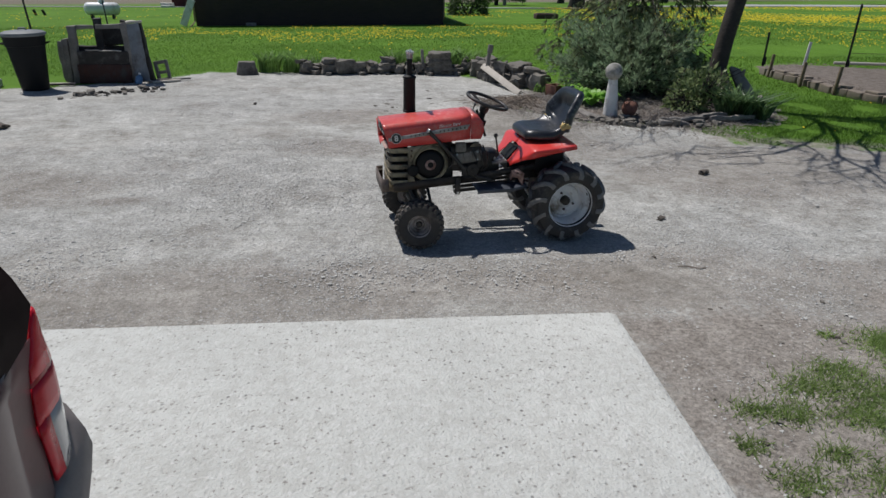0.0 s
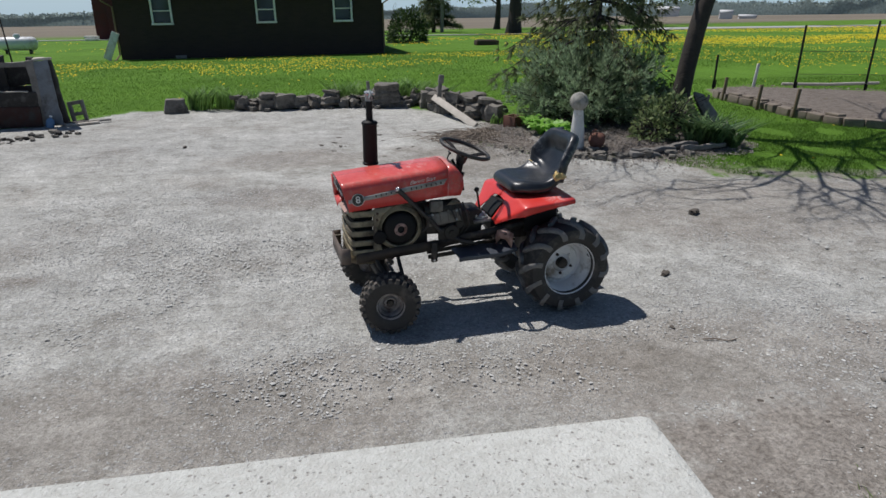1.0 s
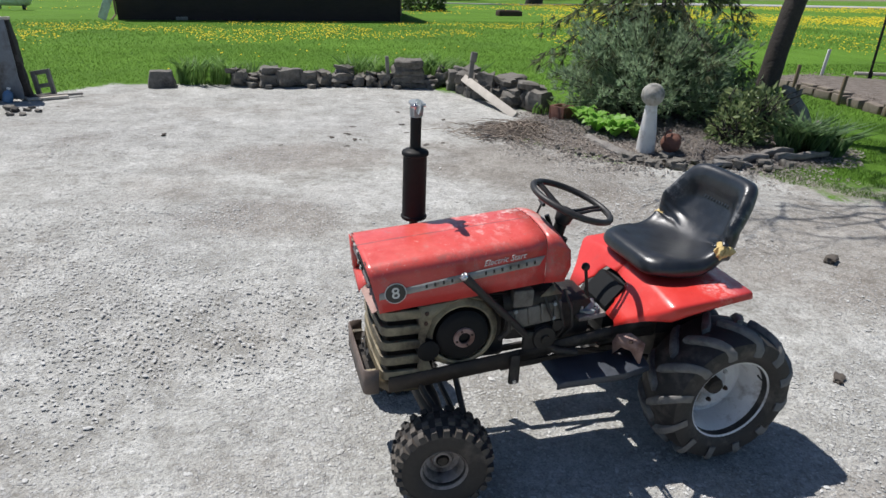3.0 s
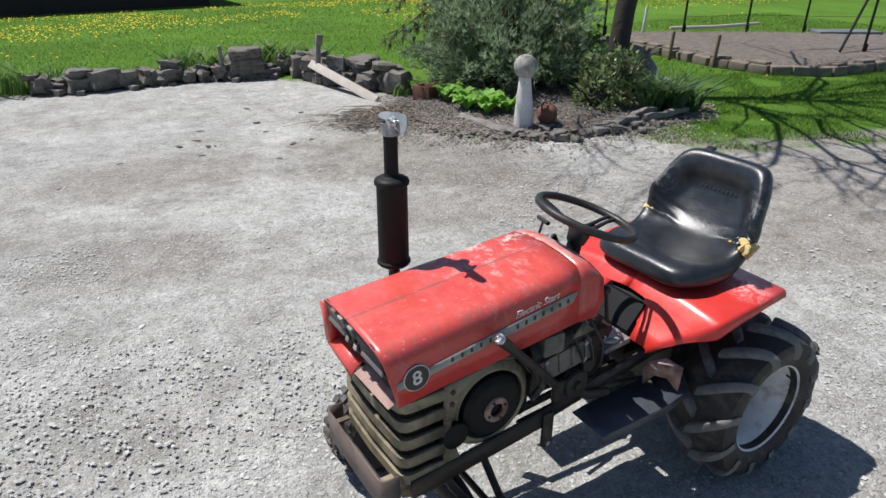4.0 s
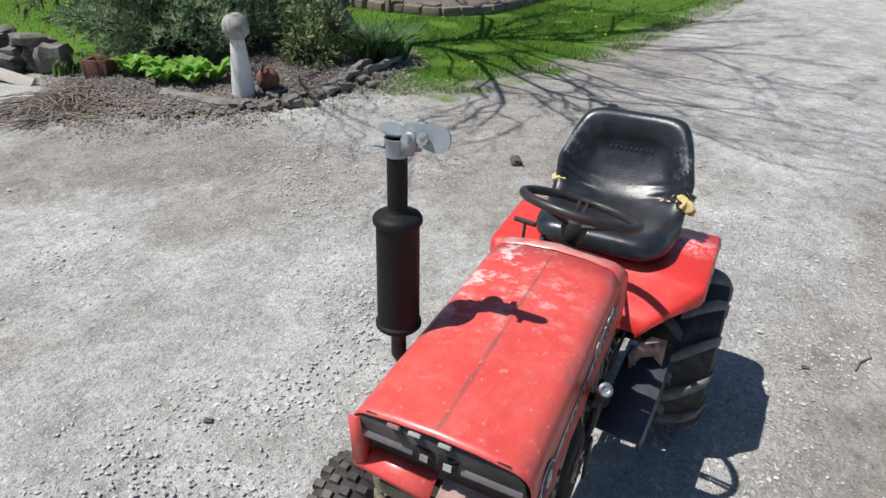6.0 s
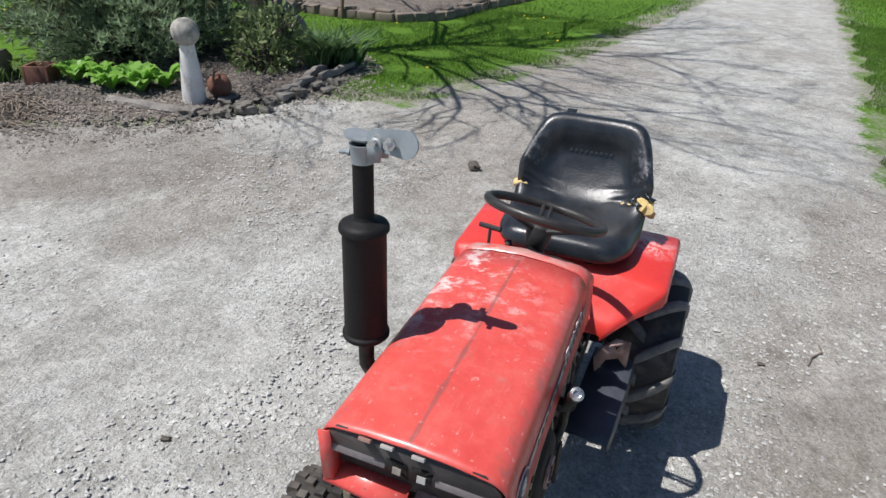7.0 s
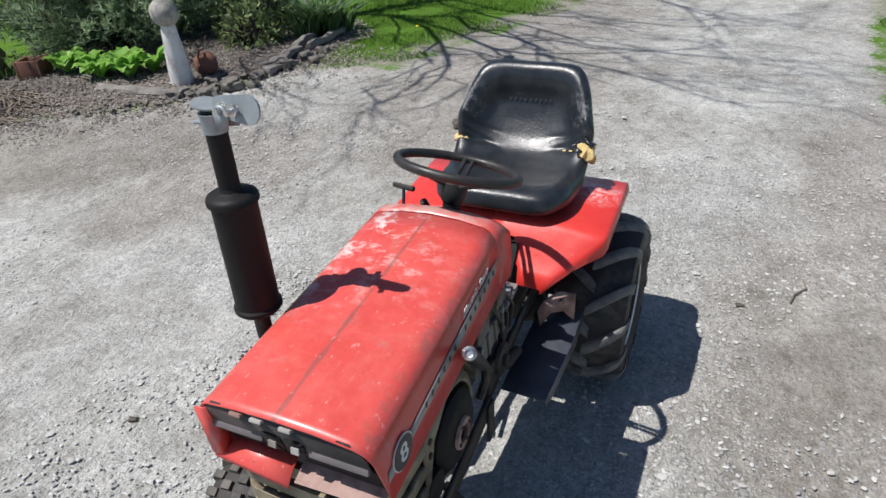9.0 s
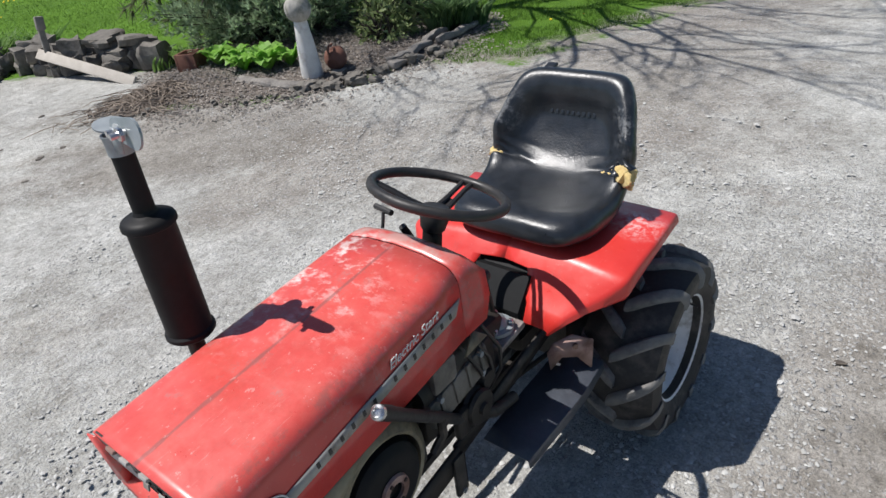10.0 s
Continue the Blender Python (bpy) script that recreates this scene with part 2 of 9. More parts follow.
def ground_mat():
    """Crushed stone drive, lawn, beds and ploughed field on one sheet, parted by soft borders with ragged edges."""
    m, nt, p = nodes_of("ground_surface")
    c = coords(nt)

    def att(name):
        a = nt.nodes.new("ShaderNodeAttribute")
        a.attribute_name = name
        return a.outputs["Fac"]

    ragged = mathn(nt, "MULTIPLY", mathn(nt, "SUBTRACT", mathn(nt, "ADD", mathn(nt, "MULTIPLY", noise_tex(nt, c, 2.2, 6, 0.7), 0.7), mathn(nt, "MULTIPLY", noise_tex(nt, c, 26, 3), 0.3)), 0.5), 1.5)

    def mask(name, w=0.10):
        v = mathn(nt, "ADD", att(name), ragged)
        return ramp(nt, v, [(0.5 - w, (0, 0, 0)), (0.5 + w, (1, 1, 1))])

    # dusty crushed stone: fine base, two sizes of pebble, trodden brown and pale silt patches
    warp = add(nt, "ShaderNodeTexNoise", Scale=30.0, Detail=3.0)
    nt.links.new(c, warp.inputs["Vector"])
    bent = nt.nodes.new("ShaderNodeMix")
    bent.data_type, bent.blend_type, bent.clamp_result = "RGBA", "LINEAR_LIGHT", False
    bent.inputs[0].default_value = 0.012
    nt.links.new(c, bent.inputs[6])
    nt.links.new(warp.outputs["Color"], bent.inputs[7])
    big = noise_tex(nt, c, 0.55, 5, 0.6)
    mid = noise_tex(nt, c, 3.2, 6, 0.7)
    stony = mathn(nt, "ADD", att("stony"), mathn(nt, "MULTIPLY", mathn(nt, "SUBTRACT", mathn(nt, "ADD", mathn(nt, "MULTIPLY", big, 0.5), mathn(nt, "MULTIPLY", noise_tex(nt, c, 1.9, 5, 0.7), 0.5)), 0.5), 2.6), True)

    def pebbles(scale, low, high):
        v = nt.nodes.new("ShaderNodeTexVoronoi")
        v.voronoi_dimensions = "2D"
        v.inputs["Scale"].default_value = scale
        nt.links.new(bent.outputs[2], v.inputs["Vector"])
        k = nt.nodes.new("ShaderNodeSeparateColor")
        nt.links.new(v.outputs["Color"], k.inputs[0])
        here = ramp(nt, mathn(nt, "ADD", k.outputs[0], mathn(nt, "MULTIPLY", stony, high)), [(low, (0, 0, 0)), (low + 0.04, (1, 1, 1))])
        far = mathn(nt, "DIVIDE", v.outputs["Distance"], mathn(nt, "ADD", mathn(nt, "MULTIPLY", k.outputs[1], 0.5), 0.62))
        body = mathn(nt, "MULTIPLY", ramp(nt, far, [(0.44, (1, 1, 1)), (0.60, (0, 0, 0))]), here)
        dome = mathn(nt, "MULTIPLY", ramp(nt, far, [(0.0, (1, 1, 1)), (0.36, (0.8,) * 3), (0.62, (0, 0, 0))]), here)
        return body, dome, k.outputs[2]

    big_body, big_dome, big_tone = pebbles(52.0, 0.98, 0.20)
    fine_body, fine_dome, fine_tone = pebbles(100.0, 0.96, 0.60)
    gravel = ramp(nt, mid, [(0.30, (0.384, 0.379, 0.352)), (0.70, (0.505, 0.503, 0.476))])
    gravel = mixc(nt, mathn(nt, "MULTIPLY", ramp(nt, noise_tex(nt, c, 0.9, 5, 0.65), [(0.50, (0, 0, 0)), (0.66, (1, 1, 1))]), 0.40), gravel, (0.275, 0.246, 0.212))
    # brown earth; two of its ovals also darken for branch shade
    gravel = mixc(nt, mathn(nt, "MULTIPLY", mask("brown", 0.22), 0.55), gravel, (0.245, 0.214, 0.182))
    gravel = mixc(nt, mathn(nt, "MULTIPLY", mask("damp", 0.18), 0.72), gravel, (0.235, 0.212, 0.184))
    gravel = mixc(nt, mathn(nt, "MULTIPLY", mask("pale", 0.20), 0.34), gravel, (0.47, 0.465, 0.447))
    gravel = mixc(nt, 1.0, gravel, ramp(nt, noise_tex(nt, c, 1.6, 7, 0.72), [(0.34, (0.80, 0.79, 0.775)), (0.50, (1.0,) * 3), (0.66, (1.17,) * 3)]), "MULTIPLY")
    gravel = mixc(nt, 1.0, gravel, ramp(nt, noise_tex(nt, c, 140, 4, 0.75), [(0.34, (0.72,) * 3), (0.50, (1.0,) * 3), (0.66, (1.22,) * 3)]), "MULTIPLY")
    crumb = noise_tex(nt, bent.outputs[2], 42, 5, 0.7)
    gravel = mixc(nt, 1.0, gravel, ramp(nt, crumb, [(0.36, (0.78, 0.77, 0.755)), (0.48, (0.97,) * 3), (0.62, (1.14,) * 3)]), "MULTIPLY")
    gravel = mixc(nt, 1.0, gravel, ramp(nt, noise_tex(nt, c, 11, 6, 0.75), [(0.36, (0.78, 0.77, 0.75)), (0.50, (1, 1, 1)), (0.64, (1.12, 1.12, 1.12))]), "MULTIPLY")
    gravel = mixc(nt, mathn(nt, "MULTIPLY", fine_body, 0.55), gravel, ramp(nt, fine_tone, [(0.0, (0.23, 0.228, 0.224)), (0.5, (0.395, 0.397, 0.395)), (0.85, (0.58, 0.585, 0.58)), (1.0, (0.72, 0.725, 0.72))]))
    gravel = mixc(nt, mathn(nt, "MULTIPLY", big_body, 0.6), gravel, ramp(nt, big_tone, [(0.0, (0.26, 0.255, 0.247)), (0.5, (0.39, 0.39, 0.386)), (1.0, (0.55, 0.55, 0.54))]))
    # lawn
    lawn = ramp(nt, mathn(nt, "ADD", mathn(nt, "MULTIPLY", noise_tex(nt, c, 0.35, 6, 0.7), 0.6), mathn(nt, "MULTIPLY", noise_tex(nt, c, 30, 4, 0.7), 0.4)), [(0.34, (0.062, 0.130, 0.016)), (0.52, (0.100, 0.205, 0.022)), (0.68, (0.140, 0.27, 0.036))])
    soil = ramp(nt, noise_tex(nt, c, 9, 6, 0.7), [(0.3, (0.11, 0.092, 0.078)), (0.7, (0.25, 0.218, 0.19))])
    dirt = ramp(nt, noise_tex(nt, c, 7, 6, 0.7), [(0.3, (0.215, 0.192, 0.168)), (0.7, (0.38, 0.352, 0.318))])
    dirt = mixc(nt, 1.0, dirt, ramp(nt, noise_tex(nt, c, 38, 6, 0.75), [(0.38, (0.66, 0.64, 0.62)), (0.50, (1, 1, 1)), (0.62, (1.28, 1.27, 1.25))]), "MULTIPLY")
    field = ramp(nt, noise_tex(nt, c, 0.02, 5), [(0.35, (0.165, 0.142, 0.112)), (0.65, (0.225, 0.196, 0.152))])
    col = mixc(nt, mask("gravel", 0.08), lawn, gravel)
    col = mixc(nt, mask("bare", 0.16), col, dirt)
    col = mixc(nt, mask("soil", 0.10), col, soil)
    col = mixc(nt, att("field"), col, field)
    nt.links.new(col, p.inputs["Base Color"])
    p.inputs["Roughness"].default_value = 0.95
    p.inputs["Specular IOR Level"].default_value = 0.15
    loose = mathn(nt, "SUBTRACT", 1.0, mathn(nt, "MULTIPLY", mask("bare", 0.16), 0.7))
    stones = mathn(nt, "MULTIPLY", mathn(nt, "ADD", mathn(nt, "MULTIPLY", big_dome, 0.75), mathn(nt, "MULTIPLY", fine_dome, 0.45)), loose)
    h = mathn(nt, "ADD", stones, mathn(nt, "MULTIPLY", noise_tex(nt, c, 75, 6, 0.75), 0.7))
    h = mathn(nt, "ADD", h, mathn(nt, "MULTIPLY", crumb, 1.5))
    h = mathn(nt, "ADD", h, mathn(nt, "MULTIPLY", noise_tex(nt, c, 13, 6, 0.72), 1.9))
    bump(nt, p, h, 0.80, 0.0115)
    return m


def concrete_mat():
    m, nt, p = nodes_of("pale_concrete")
    c = coords(nt)
    col = ramp(nt, noise_tex(nt, c, 1.1, 5), [(0.3, (0.465, 0.472, 0.446)), (0.7, (0.575, 0.582, 0.552))])
    blot = ramp(nt, noise_tex(nt, c, 20, 5, 0.65), [(0.46, (0, 0, 0)), (0.58, (1, 1, 1))])
    col = mixc(nt, mathn(nt, "MULTIPLY", blot, 0.42), col, (0.385, 0.378, 0.350))
    pale = ramp(nt, noise_tex(nt, c, 34, 3, 0.6), [(0.56, (0, 0, 0)), (0.66, (1, 1, 1))])
    col = mixc(nt, mathn(nt, "MULTIPLY", pale, 0.5), col, (0.62, 0.615, 0.60))
    pv = add(nt, "ShaderNodeTexVoronoi", Scale=42.0)
    nt.links.new(c, pv.inputs["Vector"])
    pc = nt.nodes.new("ShaderNodeSeparateColor")
    nt.links.new(pv.outputs["Color"], pc.inputs[0])
    pit = mathn(nt, "MULTIPLY", ramp(nt, pv.outputs["Distance"], [(0.16, (1, 1, 1)), (0.34, (0, 0, 0))]), ramp(nt, pc.outputs[0], [(0.78, (0, 0, 0)), (0.84, (1, 1, 1))]))
    worn = ramp(nt, noise_tex(nt, c, 1.6, 4, 0.6), [(0.40, (0.15,) * 3), (0.58, (1, 1, 1))])
    pit = mathn(nt, "MULTIPLY", pit, worn)
    col = mixc(nt, mathn(nt, "MULTIPLY", pit, 0.75), col, (0.17, 0.155, 0.14))
    speck = ramp(nt, noise_tex(nt, c, 46, 2), [(0.655, (0, 0, 0)), (0.69, (1, 1, 1))])
    col = mixc(nt, mathn(nt, "MULTIPLY", speck, 0.65), col, (0.20, 0.18, 0.16))
    nt.links.new(col, p.inputs["Base Color"])
    p.inputs["Roughness"].default_value = 0.88
    bump(nt, p, mathn(nt, "SUBTRACT", mathn(nt, "ADD", noise_tex(nt, c, 70, 4), noise_tex(nt, c, 24, 5, 0.7)), mathn(nt, "MULTIPLY", pit, 0.6)), 0.9, 0.010)
    return m


def brick_mat(name, c1, c2, mortar, scale=1.0):
    m, nt, p = nodes_of(name)
    mp = add(nt, "ShaderNodeMapping", Rotation=(radians(90), 0, 0))
    nt.links.new(coords(nt), mp.inputs[0])
    b = add(nt, "ShaderNodeTexBrick", Scale=scale, Color1=(*c1, 1), Color2=(*c2, 1), Mortar=(*mortar, 1))
    b.inputs["Mortar Size"].default_value = 0.006
    b.inputs["Brick Width"].default_value = 0.21
    b.inputs["Row Height"].default_value = 0.075
    nt.links.new(mp.outputs[0], b.inputs["Vector"])
    col = mixc(nt, 0.5, b.outputs[0], ramp(nt, noise_tex(nt, coords(nt), 1.5, 4), [(0.3, c1), (0.7, c2)]))
    nt.links.new(col, p.inputs["Base Color"])
    p.inputs["Roughness"].default_value = 0.85
    bump(nt, p, b.outputs["Fac"], -0.4, 0.006)
    return m


RED = red_paint_mat("faded_red_enamel", (0.48, 0.027, 0.028), (0.61, 0.056, 0.048), 1.0)
DECKRED = red_paint_mat("bright_red_enamel", (0.60, 0.020, 0.016), (0.70, 0.036, 0.028), 0.35)
GROUND = ground_mat()
CONCRETE = concrete_mat()
TAN = plain("dirty_tan_paint", (0.21, 0.175, 0.11), (0.35, 0.30, 0.20), 0.6, dirt=(0.05, 0.039, 0.027), dirt_amt=0.75, scale=11)
OLIVE = plain("grimy_olive_paint", (0.10, 0.075, 0.045), (0.19, 0.15, 0.085), 0.65, dirt=(0.04, 0.03, 0.02), dirt_amt=0.8, scale=10)
BLACKPAINT = plain("flat_black_paint", (0.008, 0.008, 0.0085), (0.018, 0.017, 0.017), 0.6, scale=20, bumps=0.15, spec=0.2)
GREASY = plain("greasy_dark_metal", (0.014, 0.012, 0.011), (0.042, 0.036, 0.031), 0.55, scale=16, dirt=(0.085, 0.070, 0.056), dirt_amt=0.45, spec=0.35)
RAILBROWN = plain("grimy_brown_frame_paint", (0.028, 0.020, 0.015), (0.075, 0.053, 0.037), 0.65, scale=9, dirt=(0.022, 0.017, 0.013), dirt_amt=0.7)
BOXBROWN = plain("brown_primer_steel", (0.105, 0.078, 0.064), (0.17, 0.13, 0.108), 0.6, scale=9, dirt=(0.06, 0.042, 0.033), dirt_amt=0.5)
DUSTCAST = plain("dusty_grey_casting", (0.12, 0.110, 0.096), (0.23, 0.212, 0.186), 0.6, metal=0.1, scale=14, dirt=(0.05, 0.042, 0.034), dirt_amt=0.6)
RUBBER = plain("weathered_rubber", (0.020, 0.018, 0.0165), (0.052, 0.046, 0.041), 0.68, scale=15, bumps=0.5, dirt=(0.11, 0.095, 0.080), dirt_amt=0.35)
LUGRUBBER = plain("dusty_worn_tread", (0.036, 0.035, 0.034), (0.22, 0.216, 0.208), 0.75, scale=17, bumps=0.5, dirt=(0.20, 0.19, 0.175), dirt_amt=0.5)
RIMGREY = plain("scuffed_light_grey_rim", (0.66, 0.665, 0.67), (0.80, 0.80, 0.79), 0.5, scale=10, dirt=(0.26, 0.22, 0.18), dirt_amt=0.42)
RIMBROWN = plain("dirty_rim", (0.30, 0.27, 0.25), (0.50, 0.46, 0.43), 0.6, scale=14, dirt=(0.07, 0.05, 0.04), dirt_amt=0.8)
DUSTYBLACK = plain("dusty_dark_panel", (0.022, 0.019, 0.019), (0.06, 0.052, 0.050), 0.55, scale=12, dirt=(0.10, 0.08, 0.075), dirt_amt=0.3)
VINYL = vinyl_mat()
FOAM = plain("torn_yellow_foam", (0.50, 0.36, 0.13), (0.66, 0.52, 0.26), 0.95, scale=40, bumps=0.8, bdist=0.006)
WHEELPLASTIC = plain("worn_black_plastic", (0.014, 0.013, 0.013), (0.038, 0.035, 0.033), 0.5, scale=30)
CHROME = plain("dull_chrome", (0.50, 0.50, 0.50), (0.68, 0.68, 0.68), 0.3, metal=0.9, scale=30, bumps=0.1)
GALV = plain("galvanised_steel", (0.24, 0.27, 0.285), (0.34, 0.37, 0.385), 0.5, metal=0.3, scale=24, bumps=0.1)
RUST = plain("rusty_steel", (0.042, 0.026, 0.021), (0.085, 0.050, 0.038), 0.85, scale=15, bumps=0.5)
RUSTPINK = plain("rusty_pale_bracket", (0.30, 0.18, 0.15), (0.44, 0.30, 0.26), 0.75, scale=22, dirt=(0.16, 0.08, 0.06), dirt_amt=0.6)
SILVER = plain("silver_decal", (0.30, 0.295, 0.28), (0.42, 0.41, 0.39), 0.7, scale=20, bumps=0, spec=0.15, dirt=(0.20, 0.16, 0.13), dirt_amt=0.35)
DULLSTRIP = plain("dull_grey_trim", (0.13, 0.115, 0.118), (0.20, 0.18, 0.182), 0.6, scale=24, bumps=0.1, spec=0.2)
DECALBLACK = plain("black_decal_ink", (0.012, 0.012, 0.012), (0.03, 0.03, 0.03), 0.4, bumps=0)
DECALWHITE = plain("white_decal_ink", (0.60, 0.58, 0.55), (0.75, 0.73, 0.70), 0.5, bumps=0)
STEELBLUE = plain("blue_black_plate", (0.040, 0.045, 0.055), (0.085, 0.095, 0.115), 0.4, scale=8, dirt=(0.12, 0.105, 0.09), dirt_amt=0.35)
WHITEPAINT = plain("weathered_white_paint", (0.60, 0.58, 0.54), (0.78, 0.77, 0.74), 0.7, scale=8, dirt=(0.42, 0.36, 0.30), dirt_amt=0.45)
WHITETRIM = plain("white_trim", (0.68, 0.68, 0.67), (0.80, 0.80, 0.79), 0.6, scale=3, bumps=0.1)
GREYWOOD = plain("grey_weathered_wood", (0.13, 0.118, 0.105), (0.28, 0.26, 0.235), 0.9, scale=7, bumps=0.5, fine=60)
PALEWOOD = plain("pale_weathered_board", (0.38, 0.34, 0.29), (0.54, 0.50, 0.44), 0.9, scale=8, bumps=0.4)
BROWNWOOD = plain("brown_stake_wood", (0.12, 0.08, 0.05), (0.24, 0.18, 0.12), 0.9, scale=12, bumps=0.4)
BARK = plain("dark_bark", (0.022, 0.018, 0.016), (0.062, 0.051, 0.043), 0.95, scale=9, bumps=1.0, bdist=0.02, fine=38)
TWIG = plain("dry_twigs", (0.12, 0.092, 0.072), (0.30, 0.25, 0.20), 0.9, scale=6, bumps=0.2, island=0.4)
ROCK = plain("grey_brown_fieldstone", (0.085, 0.077, 0.066), (0.25, 0.23, 0.20), 0.9, scale=8, bumps=1.0, bdist=0.016, fine=36, dirt=(0.05, 0.043, 0.035), dirt_amt=0.55)
EDGESTONE = plain("tan_edging_block", (0.12, 0.098, 0.078), (0.27, 0.225, 0.18), 0.9, scale=9, bumps=0.6, bdist=0.008)
TERRACOTTA = plain("faded_terracotta", (0.13, 0.055, 0.038), (0.21, 0.095, 0.065), 0.85, scale=10, dirt=(0.12, 0.06, 0.045), dirt_amt=0.5)
PEBBLE = plain("crushed_limestone", (0.385, 0.381, 0.362), (0.51, 0.506, 0.486), 0.9, scale=30, bumps=0.3, island=0.26)
TURNEDSOIL = plain("turned_brown_soil", (0.13, 0.105, 0.088), (0.27, 0.23, 0.195), 0.95, scale=20, bumps=0.2, island=0.4)
DRYLITTER = plain("dry_grey_litter", (0.16, 0.138, 0.118), (0.36, 0.325, 0.29), 0.95, scale=30, bumps=0.2, island=0.5)
MULCH = plain("shredded_mulch", (0.060, 0.052, 0.046), (0.26, 0.235, 0.215), 0.95, scale=25, bumps=0.4, island=0.6)
LITTER = plain("dark_leaf_litter", (0.05, 0.042, 0.035), (0.14, 0.12, 0.10), 0.95, scale=25, bumps=0.4)
BRICKDARK = brick_mat("dark_brown_brick", (0.026, 0.017, 0.015), (0.044, 0.027, 0.023), (0.038, 0.030, 0.027))
SHINGLE = plain("brown_grey_shingles", (0.13, 0.115, 0.11), (0.22, 0.20, 0.19), 0.9, scale=4, bumps=0.4, fine=14)
BARNRED = plain("dark_red_siding", (0.055, 0.010, 0.010), (0.10, 0.022, 0.02), 0.8, scale=3)
TANKWHITE = plain("white_tank_enamel", (0.62, 0.64, 0.65), (0.74, 0.76, 0.77), 0.4, scale=2, dirt=(0.40, 0.38, 0.36), dirt_amt=0.35)
# plastic of the bin; its black also serves as shade in the deck's tunnel
BINSHADEBLACK = plain("bin_plastic_and_tunnel_shade", (0.006, 0.0065, 0.007), (0.013, 0.014, 0.015), 0.65, scale=8, spec=0.2)
BINLID = plain("dusty_grey_lid", (0.10, 0.11, 0.115), (0.20, 0.215, 0.22), 0.6, scale=8)
ROADMAT = plain("pale_asphalt_road", (0.30, 0.30, 0.30), (0.40, 0.40, 0.39), 0.9, scale=0.5)
# old board with the darkness of the wagon box's shaded sides in its colour
OLDBOARD = plain("shade_dark_old_board", (0.020, 0.018, 0.017), (0.060, 0.054, 0.050), 0.9, scale=14, bumps=0.5, dirt=(0.10, 0.095, 0.09), dirt_amt=0.35)
OLDRUST = plain("dark_rusty_sheet", (0.030, 0.013, 0.010), (0.075, 0.032, 0.024), 0.85, scale=10, bumps=0.4, dirt=(0.05, 0.045, 0.042), dirt_amt=0.5)
OLDSHEET = plain("blue_grey_weathered_sheet", (0.13, 0.14, 0.155), (0.24, 0.26, 0.28), 0.7, scale=7, dirt=(0.09, 0.08, 0.075), dirt_amt=0.5)
BLUE = plain("faded_blue_plastic", (0.08, 0.17, 0.32), (0.14, 0.26, 0.42), 0.6, scale=15)
CARPAINT = plain("dusty_burgundy_car_paint", (0.080, 0.044, 0.048), (0.115, 0.068, 0.072), 0.38, metal=0.3, scale=2, bumps=0.0, coat=0.3)
CARTRIM = plain("grey_bumper_plastic", (0.15, 0.127, 0.122), (0.21, 0.182, 0.176), 0.6, scale=6, bumps=0.1)
CARGLASS = plain("dark_car_glass", (0.007, 0.003, 0.004), (0.012, 0.005, 0.006), 0.6, scale=3, bumps=0, spec=0.03)
TAILRED = plain("red_lamp_lens", (0.46, 0.006, 0.018), (0.60, 0.014, 0.03), 0.3, scale=8, bumps=0, coat=0.1, spec=0.3)
TAILDARK = plain("dark_red_lamp_band", (0.30, 0.008, 0.012), (0.38, 0.012, 0.016), 0.3, scale=8, bumps=0, coat=0.2)
TAILCLEAR = plain("clear_lamp_lens", (0.42, 0.38, 0.37), (0.52, 0.48, 0.47), 0.15, scale=8, bumps=0, coat=0.8)
PANE = plain("window_glass", (0.04, 0.05, 0.08), (0.06, 0.08, 0.12), 0.12, scale=2, bumps=0, spec=0.35)
VERGEGRASS = leafmat("pale_verge_grass", (0.17, 0.27, 0.07), (0.36, 0.45, 0.18), 0.6, 0.6)
GRASS = leafmat("grass_blades", (0.080, 0.165, 0.020), (0.165, 0.300, 0.048), 0.6, 0.45)
PETAL = plain("dandelion_yellow", (0.78, 0.56, 0.015), (0.88, 0.68, 0.03), 0.8, bumps=0)
JUNIPER = leafmat("grey_green_needles", (0.185, 0.262, 0.15), (0.37, 0.48, 0.29), 0.6, 0.55)
SPRUCE = leafmat("dull_spruce_needles", (0.10, 0.120, 0.060), (0.25, 0.28, 0.145), 0.6, 0.55)
SHRUBLEAF = leafmat("dark_shrub_leaves", (0.06, 0.11, 0.035), (0.36, 0.43, 0.20), 0.35, 0.4)
HOSTALEAF = leafmat("bright_young_leaves", (0.19, 0.44, 0.06), (0.37, 0.64, 0.14), 0.45, 0.45)
BLADELEAF = leafmat("strap_leaves", (0.06, 0.12, 0.045), (0.20, 0.31, 0.13), 0.35, 0.35)
TULIPLEAF = leafmat("spring_bulb_leaves", (0.14, 0.25, 0.06), (0.27, 0.43, 0.13), 0.5, 0.4)
SPRINGLEAF = leafmat("new_tree_leaves", (0.075, 0.13, 0.035), (0.19, 0.27, 0.085), 0.6, 0.35)
HEDGE = leafmat("clipped_bush_leaves", (0.030, 0.058, 0.018), (0.085, 0.135, 0.04), 0.6, 0.2)
# pale blue-grey of the air's haze is mixed into this foliage colour
FARWOOD = leafmat("haze_tinted_woods", (0.25, 0.315, 0.305), (0.29, 0.355, 0.34), 0.95, 0.6)
FARPALE = plain("pale_farm_siding", (0.5, 0.5, 0.5), (0.66, 0.66, 0.66), 0.8, scale=0.3)


